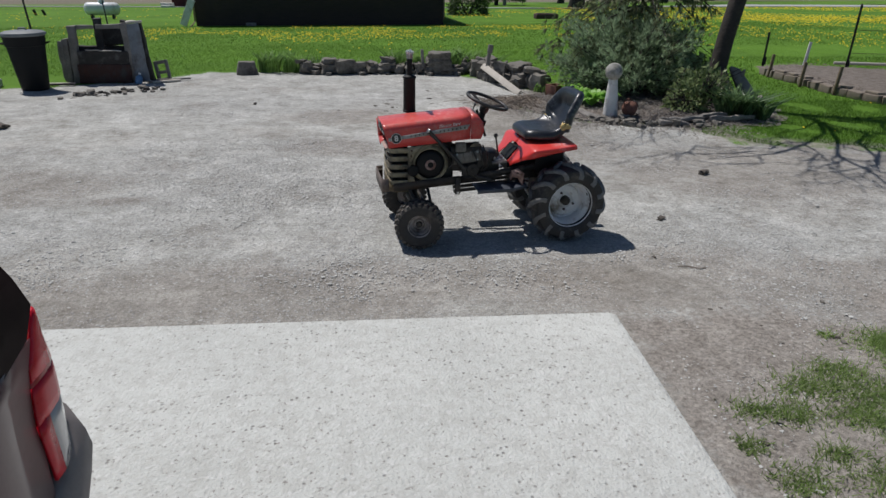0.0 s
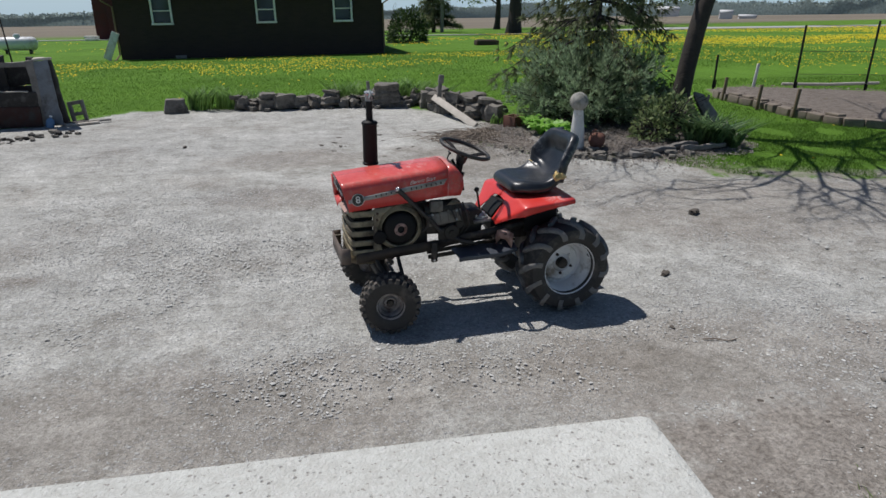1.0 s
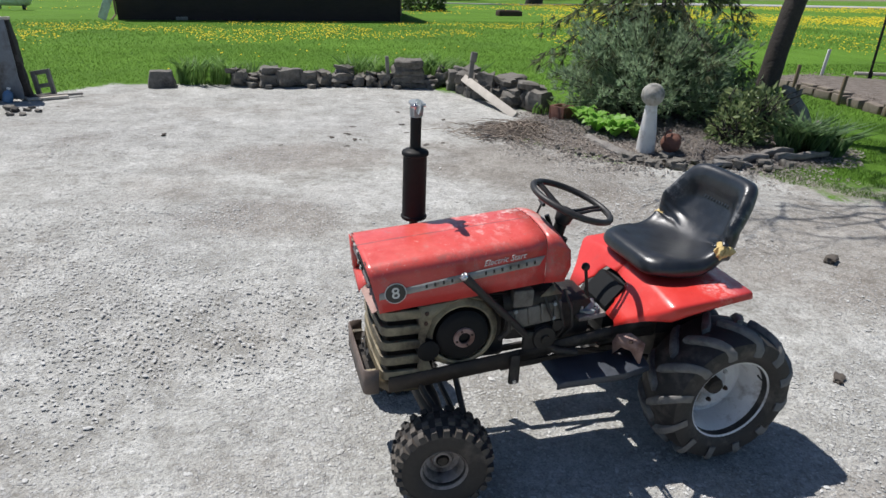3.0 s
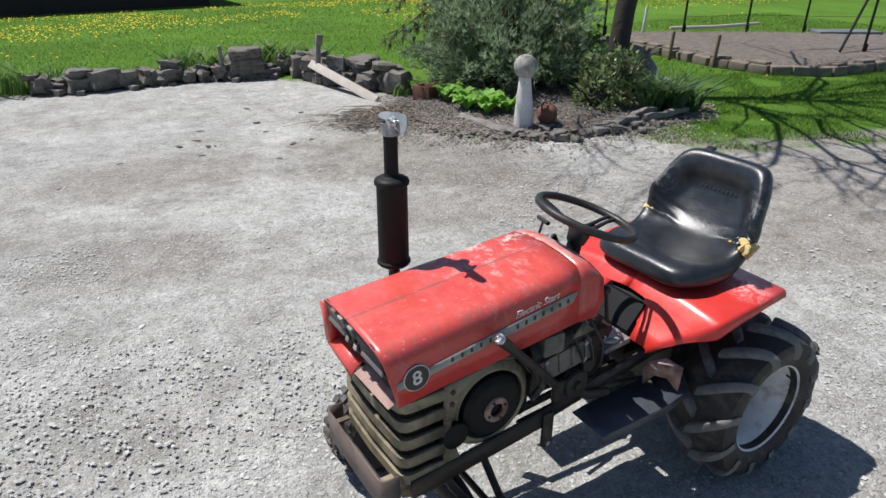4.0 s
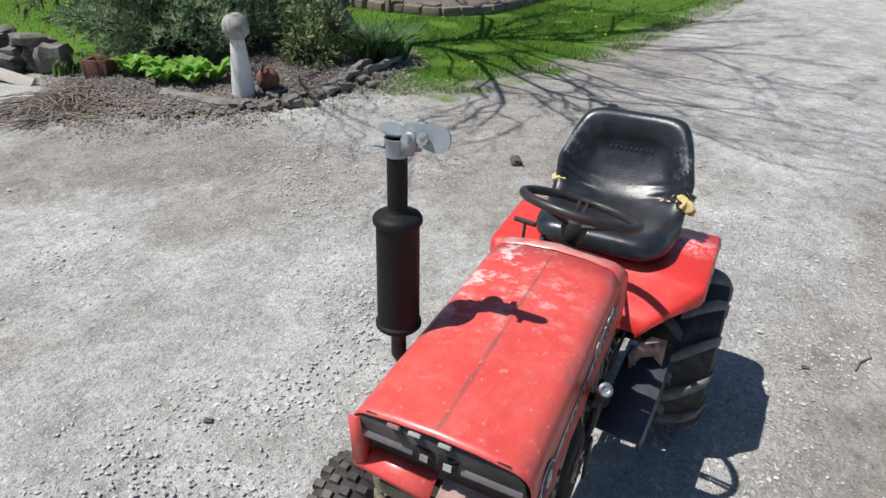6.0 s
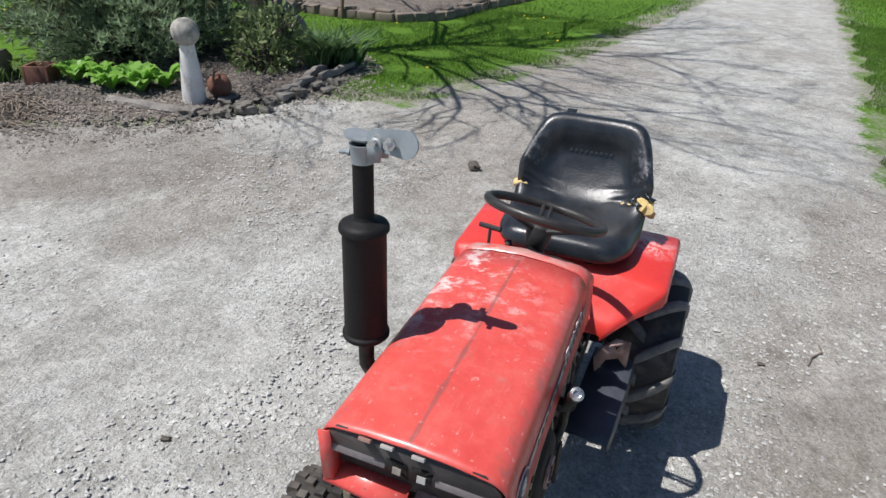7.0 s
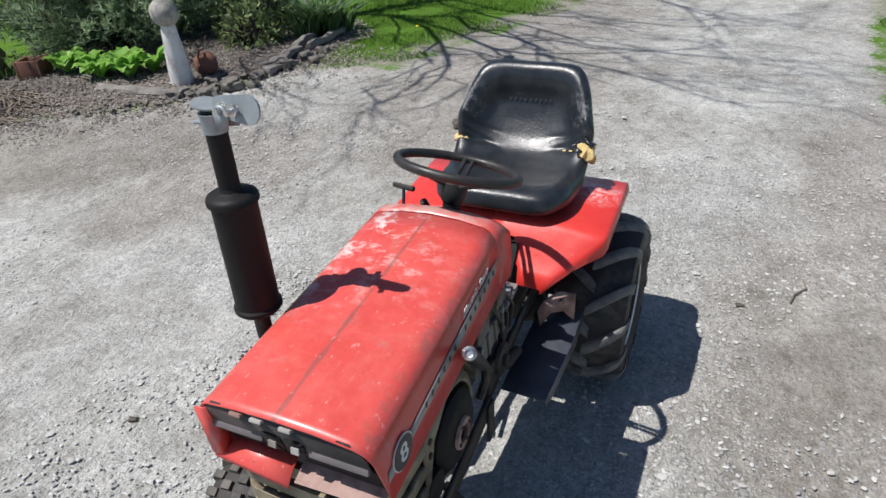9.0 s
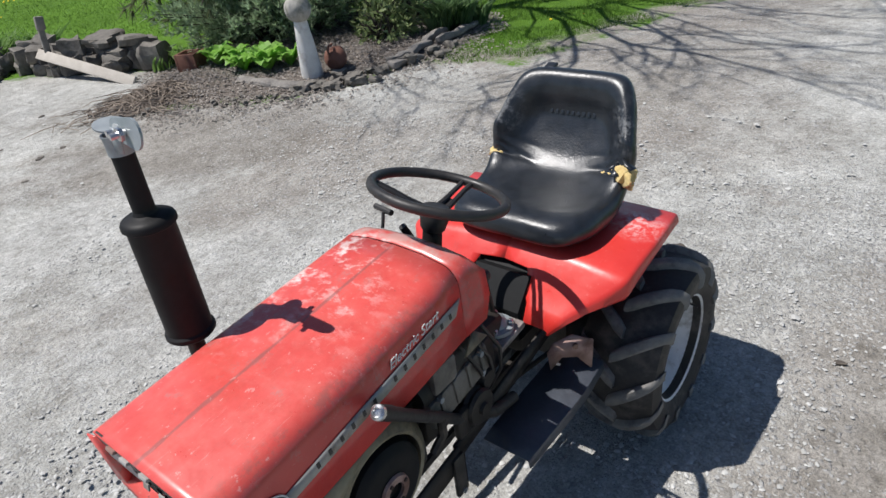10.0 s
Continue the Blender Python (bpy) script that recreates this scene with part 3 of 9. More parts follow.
# ---- mesh helpers ----
def as_mesh(name, bm, smooth=None):
    me = bpy.data.meshes.new(name)
    bmesh.ops.recalc_face_normals(bm, faces=bm.faces[:])
    bm.to_mesh(me)
    bm.free()
    if smooth is not None:
        me.polygons.foreach_set("use_smooth", [True] * len(me.polygons))
        me.set_sharp_from_angle(angle=radians(smooth))
    return me


def part(name, bm, material, parent=None, label="", smooth=40, at=None):
    me = bm if isinstance(bm, bpy.types.Mesh) else as_mesh(name, bm, smooth)
    if not me.materials:
        me.materials.append(material)
    ob = new(name, me)
    ob.parent = parent
    if at is not None:
        ob.matrix_basis = at
    if label:
        ob["label"] = label
    return ob


def thing(name, label, category, at, group="", kind=""):
    ob = new(name)
    ob.empty_display_size = 0.1
    ob.matrix_basis = at
    return tagged(ob, label, category, group, kind)


def single(name, bm, material, label, category, at=None, group="", kind="", smooth=40):
    return tagged(part(name, bm, material, None, "", smooth, at), label, category, group, kind)


def box(bm, c, s, r=(0, 0, 0), bev=0.0, seg=2, taper=1.0):
    g = bmesh.ops.create_cube(bm, size=1.0)
    vs = g["verts"]
    for v in vs:
        k = taper if v.co.z > 0 else 1.0
        v.co = Vector((v.co.x * s[0] * k, v.co.y * s[1] * k, v.co.z * s[2]))
    if bev:
        es = {e for v in vs for e in v.link_edges}
        o = bmesh.ops.bevel(bm, geom=list(es), offset=bev, segments=seg, affect="EDGES", profile=0.5)
        vs = list({v for f in o["faces"] for v in f.verts} | {v for v in vs if v.is_valid})
    m = pose(*c, *r)
    for v in vs:
        v.co = m @ v.co
    return vs


def rod(bm, a, b, r1, r2=None, n=12, caps=True):
    a, b = Vector(a), Vector(b)
    r2 = r1 if r2 is None else r2
    q = (b - a).to_track_quat("Z", "Y")
    rings = []
    for p, r in ((a, r1), (b, r2)):
        rings.append([bm.verts.new(p + q @ Vector((r * math.cos(2 * math.pi * i / n), r * math.sin(2 * math.pi * i / n), 0))) for i in range(n)])
    for i in range(n):
        bm.faces.new((rings[0][i], rings[0][(i + 1) % n], rings[1][(i + 1) % n], rings[1][i]))
    if caps:
        bm.faces.new(rings[0][::-1])
        bm.faces.new(rings[1])


def tube(bm, pts, radii, n=8, caps=True):
    pts = [Vector(p) for p in pts]
    if isinstance(radii, (int, float)):
        radii = [radii] * len(pts)
    rings = []
    up = None
    for i, p in enumerate(pts):
        d = (pts[min(i + 1, len(pts) - 1)] - pts[max(i - 1, 0)]).normalized()
        if up is None:
            up = d.orthogonal().normalized()
        up = (up - d * up.dot(d)).normalized()
        side = d.cross(up)
        rings.append([bm.verts.new(p + (up * math.cos(2 * math.pi * k / n) + side * math.sin(2 * math.pi * k / n)) * radii[i]) for k in range(n)])
    for a, b in zip(rings, rings[1:]):
        for k in range(n):
            bm.faces.new((a[k], a[(k + 1) % n], b[(k + 1) % n], b[k]))
    if caps:
        bm.faces.new(rings[0][::-1])
        bm.faces.new(rings[-1])


def lathe(bm, profile, n=32, axis="z", at=(0, 0, 0), closed=False):
    """Turn (radius, height) pairs about an axis."""
    rings = []
    at = Vector(at)
    for r, h in profile:
        ring = []
        for k in range(n):
            a = 2 * math.pi * k / n
            x, y = r * math.cos(a), r * math.sin(a)
            co = {"z": (x, y, h), "y": (x, h, y), "x": (h, x, y)}[axis]
            ring.append(bm.verts.new(at + Vector(co)))
        rings.append(ring)
    pairs = list(zip(rings, rings[1:]))
    if closed:
        pairs.append((rings[-1], rings[0]))
    for a, b in pairs:
        for k in range(n):
            bm.faces.new((a[k], a[(k + 1) % n], b[(k + 1) % n], b[k]))
    if not closed:
        if profile[0][0] > 1e-6:
            bm.faces.new(rings[0])
        if profile[-1][0] > 1e-6:
            bm.faces.new(rings[-1][::-1])
    bmesh.ops.remove_doubles(bm, verts=bm.verts[:], dist=1e-6)


def sheet_from(bm, rows):
    """Faces between rows of points."""
    vs = [[bm.verts.new(p) for p in r] for r in rows]
    for a, b in zip(vs, vs[1:]):
        for i in range(len(a) - 1):
            bm.faces.new((a[i], a[i + 1], b[i + 1], b[i]))


def solid(ob, t, offset=-1.0):
    s = ob.modifiers.new("thickness", "SOLIDIFY")
    s.thickness, s.offset = t, offset
    return ob


def stone_bm(size, seed, cuts=2, rough=0.18, worn=0.42):
    bm = bmesh.new()
    bmesh.ops.create_cube(bm, size=1.0)
    bmesh.ops.subdivide_edges(bm, edges=bm.edges[:], cuts=cuts, use_grid_fill=True)
    off = Vector((seed * 3.7, seed * 1.9, seed * 5.3))
    for v in bm.verts:
        n = v.co.normalized() * 0.62
        co = v.co.lerp(n, worn)
        co *= 1 + rough * noise.noise(co * 2.1 + off) * 1.6 + 0.4 * rough * noise.noise(co * 6 + off)
        v.co = Vector((co.x * size[0], co.y * size[1], co.z * size[2]))
    low = min(v.co.z for v in bm.verts)
    for v in bm.verts:
        v.co.z -= low + 0.01
    return bm


def cloud(name, verts, faces, material):
    me = bpy.data.meshes.new(name)
    me.from_pydata(verts, [], faces)
    me.materials.append(material)
    return me


def blades_mesh(name, pts, heights, widths, material, lean=0.45, seed=1, curl=False):
    """Thin upright blades, one or two triangles each."""
    rng = np.random.default_rng(seed)
    pts = np.asarray(pts, float)
    n = len(pts)
    a = rng.uniform(0, 2 * np.pi, n)
    b = rng.uniform(0, 2 * np.pi, n)
    w = np.asarray(widths, float) * np.ones(n)
    h = np.asarray(heights, float) * np.ones(n)
    l = h * rng.uniform(0.1, 1.0, n) * lean * 2
    s = np.stack([np.cos(a) * w / 2, np.sin(a) * w / 2, np.zeros(n)], 1)
    tip = pts + np.stack([np.cos(b) * l, np.sin(b) * l, h], 1)
    if curl:
        mid = pts + np.stack([np.cos(b) * l * 0.25, np.sin(b) * l * 0.25, h * 0.62], 1)
        v = np.stack([pts - s * 0.8, pts + s * 0.8, mid + s, mid - s, tip], 1).reshape(-1, 3)
        k = np.arange(n) * 5
        f = [(i, i + 1, i + 2, i + 3) for i in k] + [(i + 3, i + 2, i + 4) for i in k]
    else:
        v = np.stack([pts - s, pts + s, tip], 1).reshape(-1, 3)
        k = np.arange(n) * 3
        f = [(i, i + 1, i + 2) for i in k]
    return cloud(name, v.tolist(), f, material)


def leaves_mesh(name, pts, size, material, seed=1, droop=0.0, aspect=0.5, outward=None):
    """Small four-cornered leaves at pts, turned at random."""
    rng = np.random.default_rng(seed)
    pts = np.asarray(pts, float)
    n = len(pts)
    d = rng.normal(size=(n, 3))
    if outward is not None:
        o = pts - np.asarray(outward)
        o /= np.linalg.norm(o, axis=1, keepdims=True) + 1e-9
        d = d * 0.6 + o
    d[:, 2] -= droop
    d /= np.linalg.norm(d, axis=1, keepdims=True)
    e = np.cross(d, rng.normal(size=(n, 3)))
    e /= np.linalg.norm(e, axis=1, keepdims=True)
    L = size * rng.uniform(0.6, 1.3, n)[:, None]
    W = L * aspect * 0.5
    v = np.stack([pts, pts + d * L * 0.45 + e * W, pts + d * L, pts + d * L * 0.45 - e * W], 1).reshape(-1, 3)
    k = np.arange(n) * 4
    return cloud(name, v.tolist(), [(i, i + 1, i + 2, i + 3) for i in k], material)


def tufts_mesh(name, pts, dirs, length, width, count, material, seed=1, spread=0.5):
    """Needle tufts: count slim triangles fanning about each direction."""
    rng = np.random.default_rng(seed)
    pts = np.repeat(np.asarray(pts, float), count, 0)
    d = np.repeat(np.asarray(dirs, float), count, 0)
    n = len(pts)
    d = d + rng.normal(size=(n, 3)) * spread
    d /= np.linalg.norm(d, axis=1, keepdims=True)
    e = np.cross(d, rng.normal(size=(n, 3)))
    e /= np.linalg.norm(e, axis=1, keepdims=True)
    L = length * rng.uniform(0.6, 1.25, n)[:, None]
    s = e * width * 0.5
    v = np.stack([pts - s, pts + s, pts + d * L], 1).reshape(-1, 3)
    k = np.arange(n) * 3
    return cloud(name, v.tolist(), [(i, i + 1, i + 2) for i in k], material)


def text_mesh(words, size, depth=0.0006, shear=0.0, bold=0.0):
    cu = bpy.data.curves.new("lettering", "FONT")
    cu.body, cu.size, cu.extrude, cu.shear = words, size, depth, shear
    cu.align_x, cu.align_y = "CENTER", "CENTER"
    cu.offset = bold
    ob = bpy.data.objects.new("lettering", cu)
    scene.collection.objects.link(ob)
    me = bpy.data.meshes.new_from_object(ob.evaluated_get(bpy.context.evaluated_depsgraph_get()))
    bpy.data.objects.remove(ob)
    me.materials.clear()
    return me


# ---- ground ----
def far_fall(x, y):
    """The land is level round the drive and falls gently away beyond the lawn's edge."""
    s = np.clip((np.asarray(y, float) - 12) / 10, 0, 1)
    s = s * s * (3 - 2 * s)
    return s * (-0.0283 * (y - 17) + 0.0195 * x)


def inside_dist(px, py, poly):
    """Signed distance to a polygon, positive inside."""
    best = np.full(px.shape, 1e9)
    ins = np.zeros(px.shape, bool)
    for (ax, ay), (bx, by) in zip(poly, poly[1:] + poly[:1]):
        dx, dy = bx - ax, by - ay
        t = np.clip(((px - ax) * dx + (py - ay) * dy) / (dx * dx + dy * dy), 0, 1)
        best = np.minimum(best, np.hypot(px - ax - t * dx, py - ay - t * dy))
        cross = (ay > py) != (by > py)
        with np.errstate(divide="ignore", invalid="ignore"):
            ins ^= cross & (px < dx * (py - ay) / (dy if dy else 1e-9) + ax)
    return np.where(ins, best, -best)


DRIVE = [(-14, 9.7), (-6, 10.2), (-4.2, 10.5), (-3.2, 10.95), (-2.5, 11.5), (-1.9, 12.15), (0.5, 12.1), (2.2, 12.0), (2.9, 11.0), (3.3, 10.0),
         (2.7, 9.2), (2.6, 8.8), (3.0, 8.2), (3.35, 7.8), (4.4, 7.55), (4.55, 7.1), (4.66, 6.72), (5.3, 6.5), (6.2, 6.3), (7.0, 6.0), (8.7, 5.88),
         (9.85, 5.75), (12.4, 5.6), (14.6, 5.4), (30, 5.0), (90, 5.0), (90, 2.4), (15.6, 3.0), (8, 3.05), (5.7, 3.15), (4.6, 3.08), (3.6, 2.85),
         (3.0, 2.6), (2.35, 2.15), (2.0, 1.7), (1.9, 0), (1.9, -8), (-14, -8)]
BED = [(3.35, 10.1), (2.9, 9.65), (2.3, 9.25), (2.55, 8.85), (3.0, 8.3), (3.3, 7.9), (3.8, 7.72), (4.4, 7.6), (5.1, 7.55), (5.9, 7.8), (6.3, 8.6), (6.0, 9.9), (5.0, 10.9), (3.9, 10.5)]
PLOT = [(8.45, 12.1), (8.38, 10.85), (8.3, 9.8), (8.45, 8.98), (9.1, 8.57), (10.5, 8.52), (12.1, 8.35), (14.5, 8.7), (15.2, 10), (13.2, 11.6), (12.2, 12.3), (11, 12.9), (10, 13.35), (9.0, 13.1)]
DAMP = [(1.5, 8.7), (2.5, 8.75), (3.1, 8.0), (3.3, 7.3), (2.7, 6.8), (2.0, 7.1), (1.4, 7.8)]
# oval patches of the drive: middle x, y, half-widths
STONY_SPOTS = [(-0.7, 5.7, 1.2, 1.1), (0.35, 4.75, 0.7, 0.6), (-0.3, 6.9, 0.5, 0.4), (-1.2, 9.3, 2.6, 1.3), (4.9, 3.45, 1.3, 0.30), (0.6, 3.9, 1.2, 0.35), (-2.2, 4.6, 0.9, 0.7), (3.0, 4.0, 0.7, 0.5)]
SMOOTH_SPOTS = [(1.9, 8.4, 0.9, 1.6), (0.8, 7.6, 0.9, 0.7), (-2.6, 7.6, 1.6, 0.9), (2.6, 5.3, 0.9, 0.8), (8.5, 4.4, 3.0, 0.9), (2.0, 3.4, 0.5, 0.4), (-1.0, 3.5, 1.2, 0.2)]
# last two ovals: brownish ground plus tree-shadow darkness painted in
BROWN_SPOTS = [(0.1, 6.8, 0.55, 0.35), (0.4, 8.3, 0.9, 0.45), (-2.8, 5.6, 1.2, 0.6), (-0.4, 3.5, 1.9, 0.45), (2.0, 3.45, 1.1, 0.5), (3.4, 3.25, 1.2, 0.35), (2.6, 6.6, 0.8, 0.5), (-1.55, 5.22, 0.22, 0.09), (2.0, 6.6, 0.5, 0.35), (4.4, 5.7, 1.7, 1.0), (7.0, 5.9, 1.8, 0.9)]
PALE_SPOTS = [(1.65, 8.25, 0.20, 0.22), (1.1, 7.2, 0.8, 0.4), (0.8, 9.6, 0.7, 0.35), (1.4, 6.0, 0.7, 0.5)]
# wheel marks pressed into the dust: start, end, half-width
RUTS = [((0.86, 6.13), (1.75, 6.18), 0.055), ((0.50, 5.80), (1.02, 6.03), 0.045), ((0.55, 6.35), (1.15, 6.42), 0.04), ((-0.2, 5.75), (0.55, 5.95), 0.04)]


def spots(X, Y, ovals):
    best = np.full(np.shape(X), -9.0)
    for cx, cy, rx, ry in ovals:
        best = np.maximum(best, 1 - np.hypot((X - cx) / rx, (Y - cy) / ry))
    return best


BARE = [(1.55, 3.1), (2.4, 3.0), (3.3, 2.75), (2.95, 2.45), (2.62, 2.2), (2.40, 1.9), (2.15, 1.2), (2.0, -3), (1.5, -3)]


def spread(lo, hi, step, far, grow):
    out = [lo + i * step for i in range(int((hi - lo) / step) + 1)]
    s, v = step, out[-1]
    while v < far:
        s *= grow
        v += s
        out.append(v)
    s, v, left = step, lo, []
    while v > -far:
        s *= grow
        v -= s
        left.append(v)
    return np.array(left[::-1] + out)


def make_ground():
    xs = spread(-4.6, 10.4, 0.06, 1600, 1.14)
    ys = spread(1.0, 13.0, 0.06, 1600, 1.14)
    X, Y = np.meshgrid(xs, ys)
    Z = far_fall(X, Y)
    d = inside_dist(X, Y, DRIVE)
    bed = inside_dist(X, Y, BED)
    plot = inside_dist(X, Y, PLOT)
    bare = np.maximum(inside_dist(X, Y, BARE), np.clip(0.02 - np.abs(Y - 2.95) * 0.42, -1, 1) * np.clip((X - 3.0) / 1.0, 0, 1) - np.clip(3.2 - X, 0, 3))
    bare = np.maximum(bare, np.where((X > 4.3) & (Y > 4.2) & (bed < 0), 0.10 - 0.7 * np.abs(d + 0.15), -1))
    Z = Z + 0.05 * np.clip(bed / 0.5, 0, 1) + 0.08 * np.clip(plot / 0.6, 0, 1)
    # shallow waves, clods and pressed wheel marks in the drive
    rel = sum(a * np.sin(f * (X * math.cos(q) + Y * math.sin(q)) + 3 * q + 1.3 * np.sin(0.61 * f * (Y * math.cos(q) - X * math.sin(q)) + q)) for a, f, q in ((0.004, 1.9, 0.4), (0.003, 3.7, 1.9), (0.0016, 9.3, 2.7), (0.0012, 17.0, 0.9), (0.0010, 31.0, 2.2)))
    for (ax, ay), (bx, by), w in RUTS:
        dx, dy = bx - ax, by - ay
        t = np.clip(((X - ax) * dx + (Y - ay) * dy) / (dx * dx + dy * dy), 0, 1)
        off = np.hypot(X - ax - t * dx, Y - ay - t * dy)
        rel += -0.012 * np.exp(-(off / w) ** 2) * (0.65 + 0.35 * np.sin(90 * t)) + 0.008 * np.exp(-((off - 1.9 * w) / w) ** 2)
    keep = np.clip(d / 0.4, 0, 1) * np.clip(np.maximum(np.hypot((X - 1.15) / 1.3, (Y - 4.4) / 0.8) - 0.8, 0) * 3, 0, 1) * np.clip(np.maximum(Y - 3.2 + 0.05 * X, X - 1.7) / 0.25, 0, 1)
    Z = Z + (rel - 0.003) * keep
    n = len(xs)
    verts = np.stack([X, Y, Z], -1).reshape(-1, 3).tolist()
    faces = [(r * n + c, r * n + c + 1, (r + 1) * n + c + 1, (r + 1) * n + c) for r in range(len(ys) - 1) for c in range(n - 1)]
    me = cloud("ground", verts, faces, GROUND)
    me.polygons.foreach_set("use_smooth", [True] * len(me.polygons))
    far = np.clip((Y - 66 - 0.12 * X) / 6, 0, 1) * np.clip((Y - 40) / 5, 0, 1)
    for name, v in (("gravel", 0.5 + d / 0.7), ("soil", np.maximum(0.5 + bed / 0.6, 0.5 + plot / 0.4)), ("bare", 0.5 + bare / 0.7), ("damp", 0.5 + inside_dist(X, Y, DAMP) / 1.2), ("brown", 0.5 + 0.8 * spots(X, Y, BROWN_SPOTS)), ("pale", 0.5 + 0.8 * spots(X, Y, PALE_SPOTS)),
                    ("stony", 0.5 + 0.45 * np.clip(spots(X, Y, STONY_SPOTS), -0.3, 1) - 0.7 * np.clip(spots(X, Y, SMOOTH_SPOTS), 0, 1)), ("field", far)):
        a = me.attributes.new(name, "FLOAT", "POINT")
        a.data.foreach_set("value", np.clip(v, -1, 2).ravel().astype(np.float32))
    ob = new("ground", me)
    return tagged(ob, "gravel drive and green spring lawn running out to fields", "ground", kind="structure")


make_ground()


def make_slab():
    bm = bmesh.new()
    top = [(1.615, 3.01), (-4.2, 3.31), (-4.2, -4.0), (1.05, -4.0)]
    lo = [bm.verts.new((x, y, -0.08)) for x, y in top]
    hi = [bm.verts.new((x, y, 0.028)) for x, y in top]
    bm.faces.new(hi)
    bm.faces.new(lo[::-1])
    for i in range(4):
        bm.faces.new((lo[i], lo[(i + 1) % 4], hi[(i + 1) % 4], hi[i]))
    vert = [e for e in bm.edges if abs(e.verts[0].co.z - e.verts[1].co.z) > 0.05]
    bmesh.ops.bevel(bm, geom=vert, offset=0.05, segments=3, affect="EDGES", profile=0.5)
    rim = [e for e in bm.edges if all(v.co.z > 0.02 for v in e.verts)]
    bmesh.ops.bevel(bm, geom=rim, offset=0.012, segments=2, affect="EDGES", profile=0.5)
    single("pavement", bm, CONCRETE, "pale broom-finished concrete apron slab beside the gravel drive", "concrete slab", kind="structure")


make_slab()


def make_road():
    bm = bmesh.new()
    pts = [(-60, 66.0), (0, 52.0), (9, 49.0), (16, 46.0), (24, 49.5), (34, 52), (48, 47), (60, 41), (90, 34), (200, 14), (400, -20)]
    rows = []
    for i, (x, y) in enumerate(pts):
        a, b = pts[max(i - 1, 0)], pts[min(i + 1, len(pts) - 1)]
        d = Vector((b[0] - a[0], b[1] - a[1], 0)).normalized()
        s = Vector((-d.y, d.x, 0))
        w = 0.5 if x < 20 else (0.8 if x < 30 else 3.4)
        p = Vector((x, y, 0))
        row = []
        for k in (-1, 0, 1):
            q = p + s * w * k
            row.append((q.x, q.y, float(far_fall(q.x, q.y)) + 0.05))
        rows.append(row)
    sheet_from(bm, rows)
    ob = single("road", bm, ROADMAT, "pale grey country road crossing the fields", "road", kind="structure")
    solid(ob, 0.06)


make_road()


# ---- scattered ground cover ----
def scatter(n, x0, x1, y0, y1, seed):
    rng = np.random.default_rng(seed)
    return rng.uniform(x0, x1, n), rng.uniform(y0, y1, n), rng


def clumpy(x, y, scale, off=0.0):
    return np.array([noise.noise(Vector((a * scale + off, b * scale, 1.3))) for a, b in zip(x, y)])


def make_grass():
    pts, hs, ws = [], [], []

    def lay(n, x0, x1, y0, y1, seed, h, w, edge=0.0, patch=-9.0, pscale=1.5):
        x, y, rng = scatter(n, x0, x1, y0, y1, seed)
        d = inside_dist(x, y, DRIVE)
        ok = (d < edge + 0.22 * clumpy(x, y, 2.1)) & (inside_dist(x, y, BED) < -0.05) & (inside_dist(x, y, PLOT) < -0.1)
        ok &= (inside_dist(x, y, BARE) < (0.25 if edge < 0.3 else 0.9) * clumpy(x, y, 3.0, 9.0)) & ~((x < 1.66) & (y < 3.2))
        if patch > -9:
            ok &= clumpy(x, y, pscale, 4.0) > patch
        x, y = x[ok], y[ok]
        z = far_fall(x, y)
        pts.append(np.stack([x, y, z], 1))
        hs.append(h * rng.uniform(0.5, 1.3, len(x)))
        ws.append(w * rng.uniform(0.7, 1.3, len(x)))

    lay(70000, 4.0, 13.0, 0.8, 3.1, 12, 0.040, 0.007, -0.10, -0.45, 1.6)
    lay(30000, 8.0, 18.0, -2.0, 3.1, 20, 0.042, 0.012, -0.10)
    lay(70000, 4.4, 10.5, 5.7, 9.2, 13, 0.036, 0.0055, -0.05, -0.28, 1.8)
    lay(34000, 6.0, 16.0, 9.0, 14.5, 14, 0.04, 0.010)
    lay(14000, 10, 20.0, 5.0, 9.0, 15, 0.04, 0.010)
    lay(52000, -9, 8.0, 11.6, 16.5, 16, 0.026, 0.010)
    lay(42000, -14, 18.0, 16.5, 26, 17, 0.032, 0.018)
    me = blades_mesh("grass", np.concatenate(pts), np.concatenate(hs), np.concatenate(ws), GRASS, 0.5, 5)
    tagged(new("grass", me), "short bright green mown grass on the verge and lawn", "grass", kind="stuff")


make_grass()


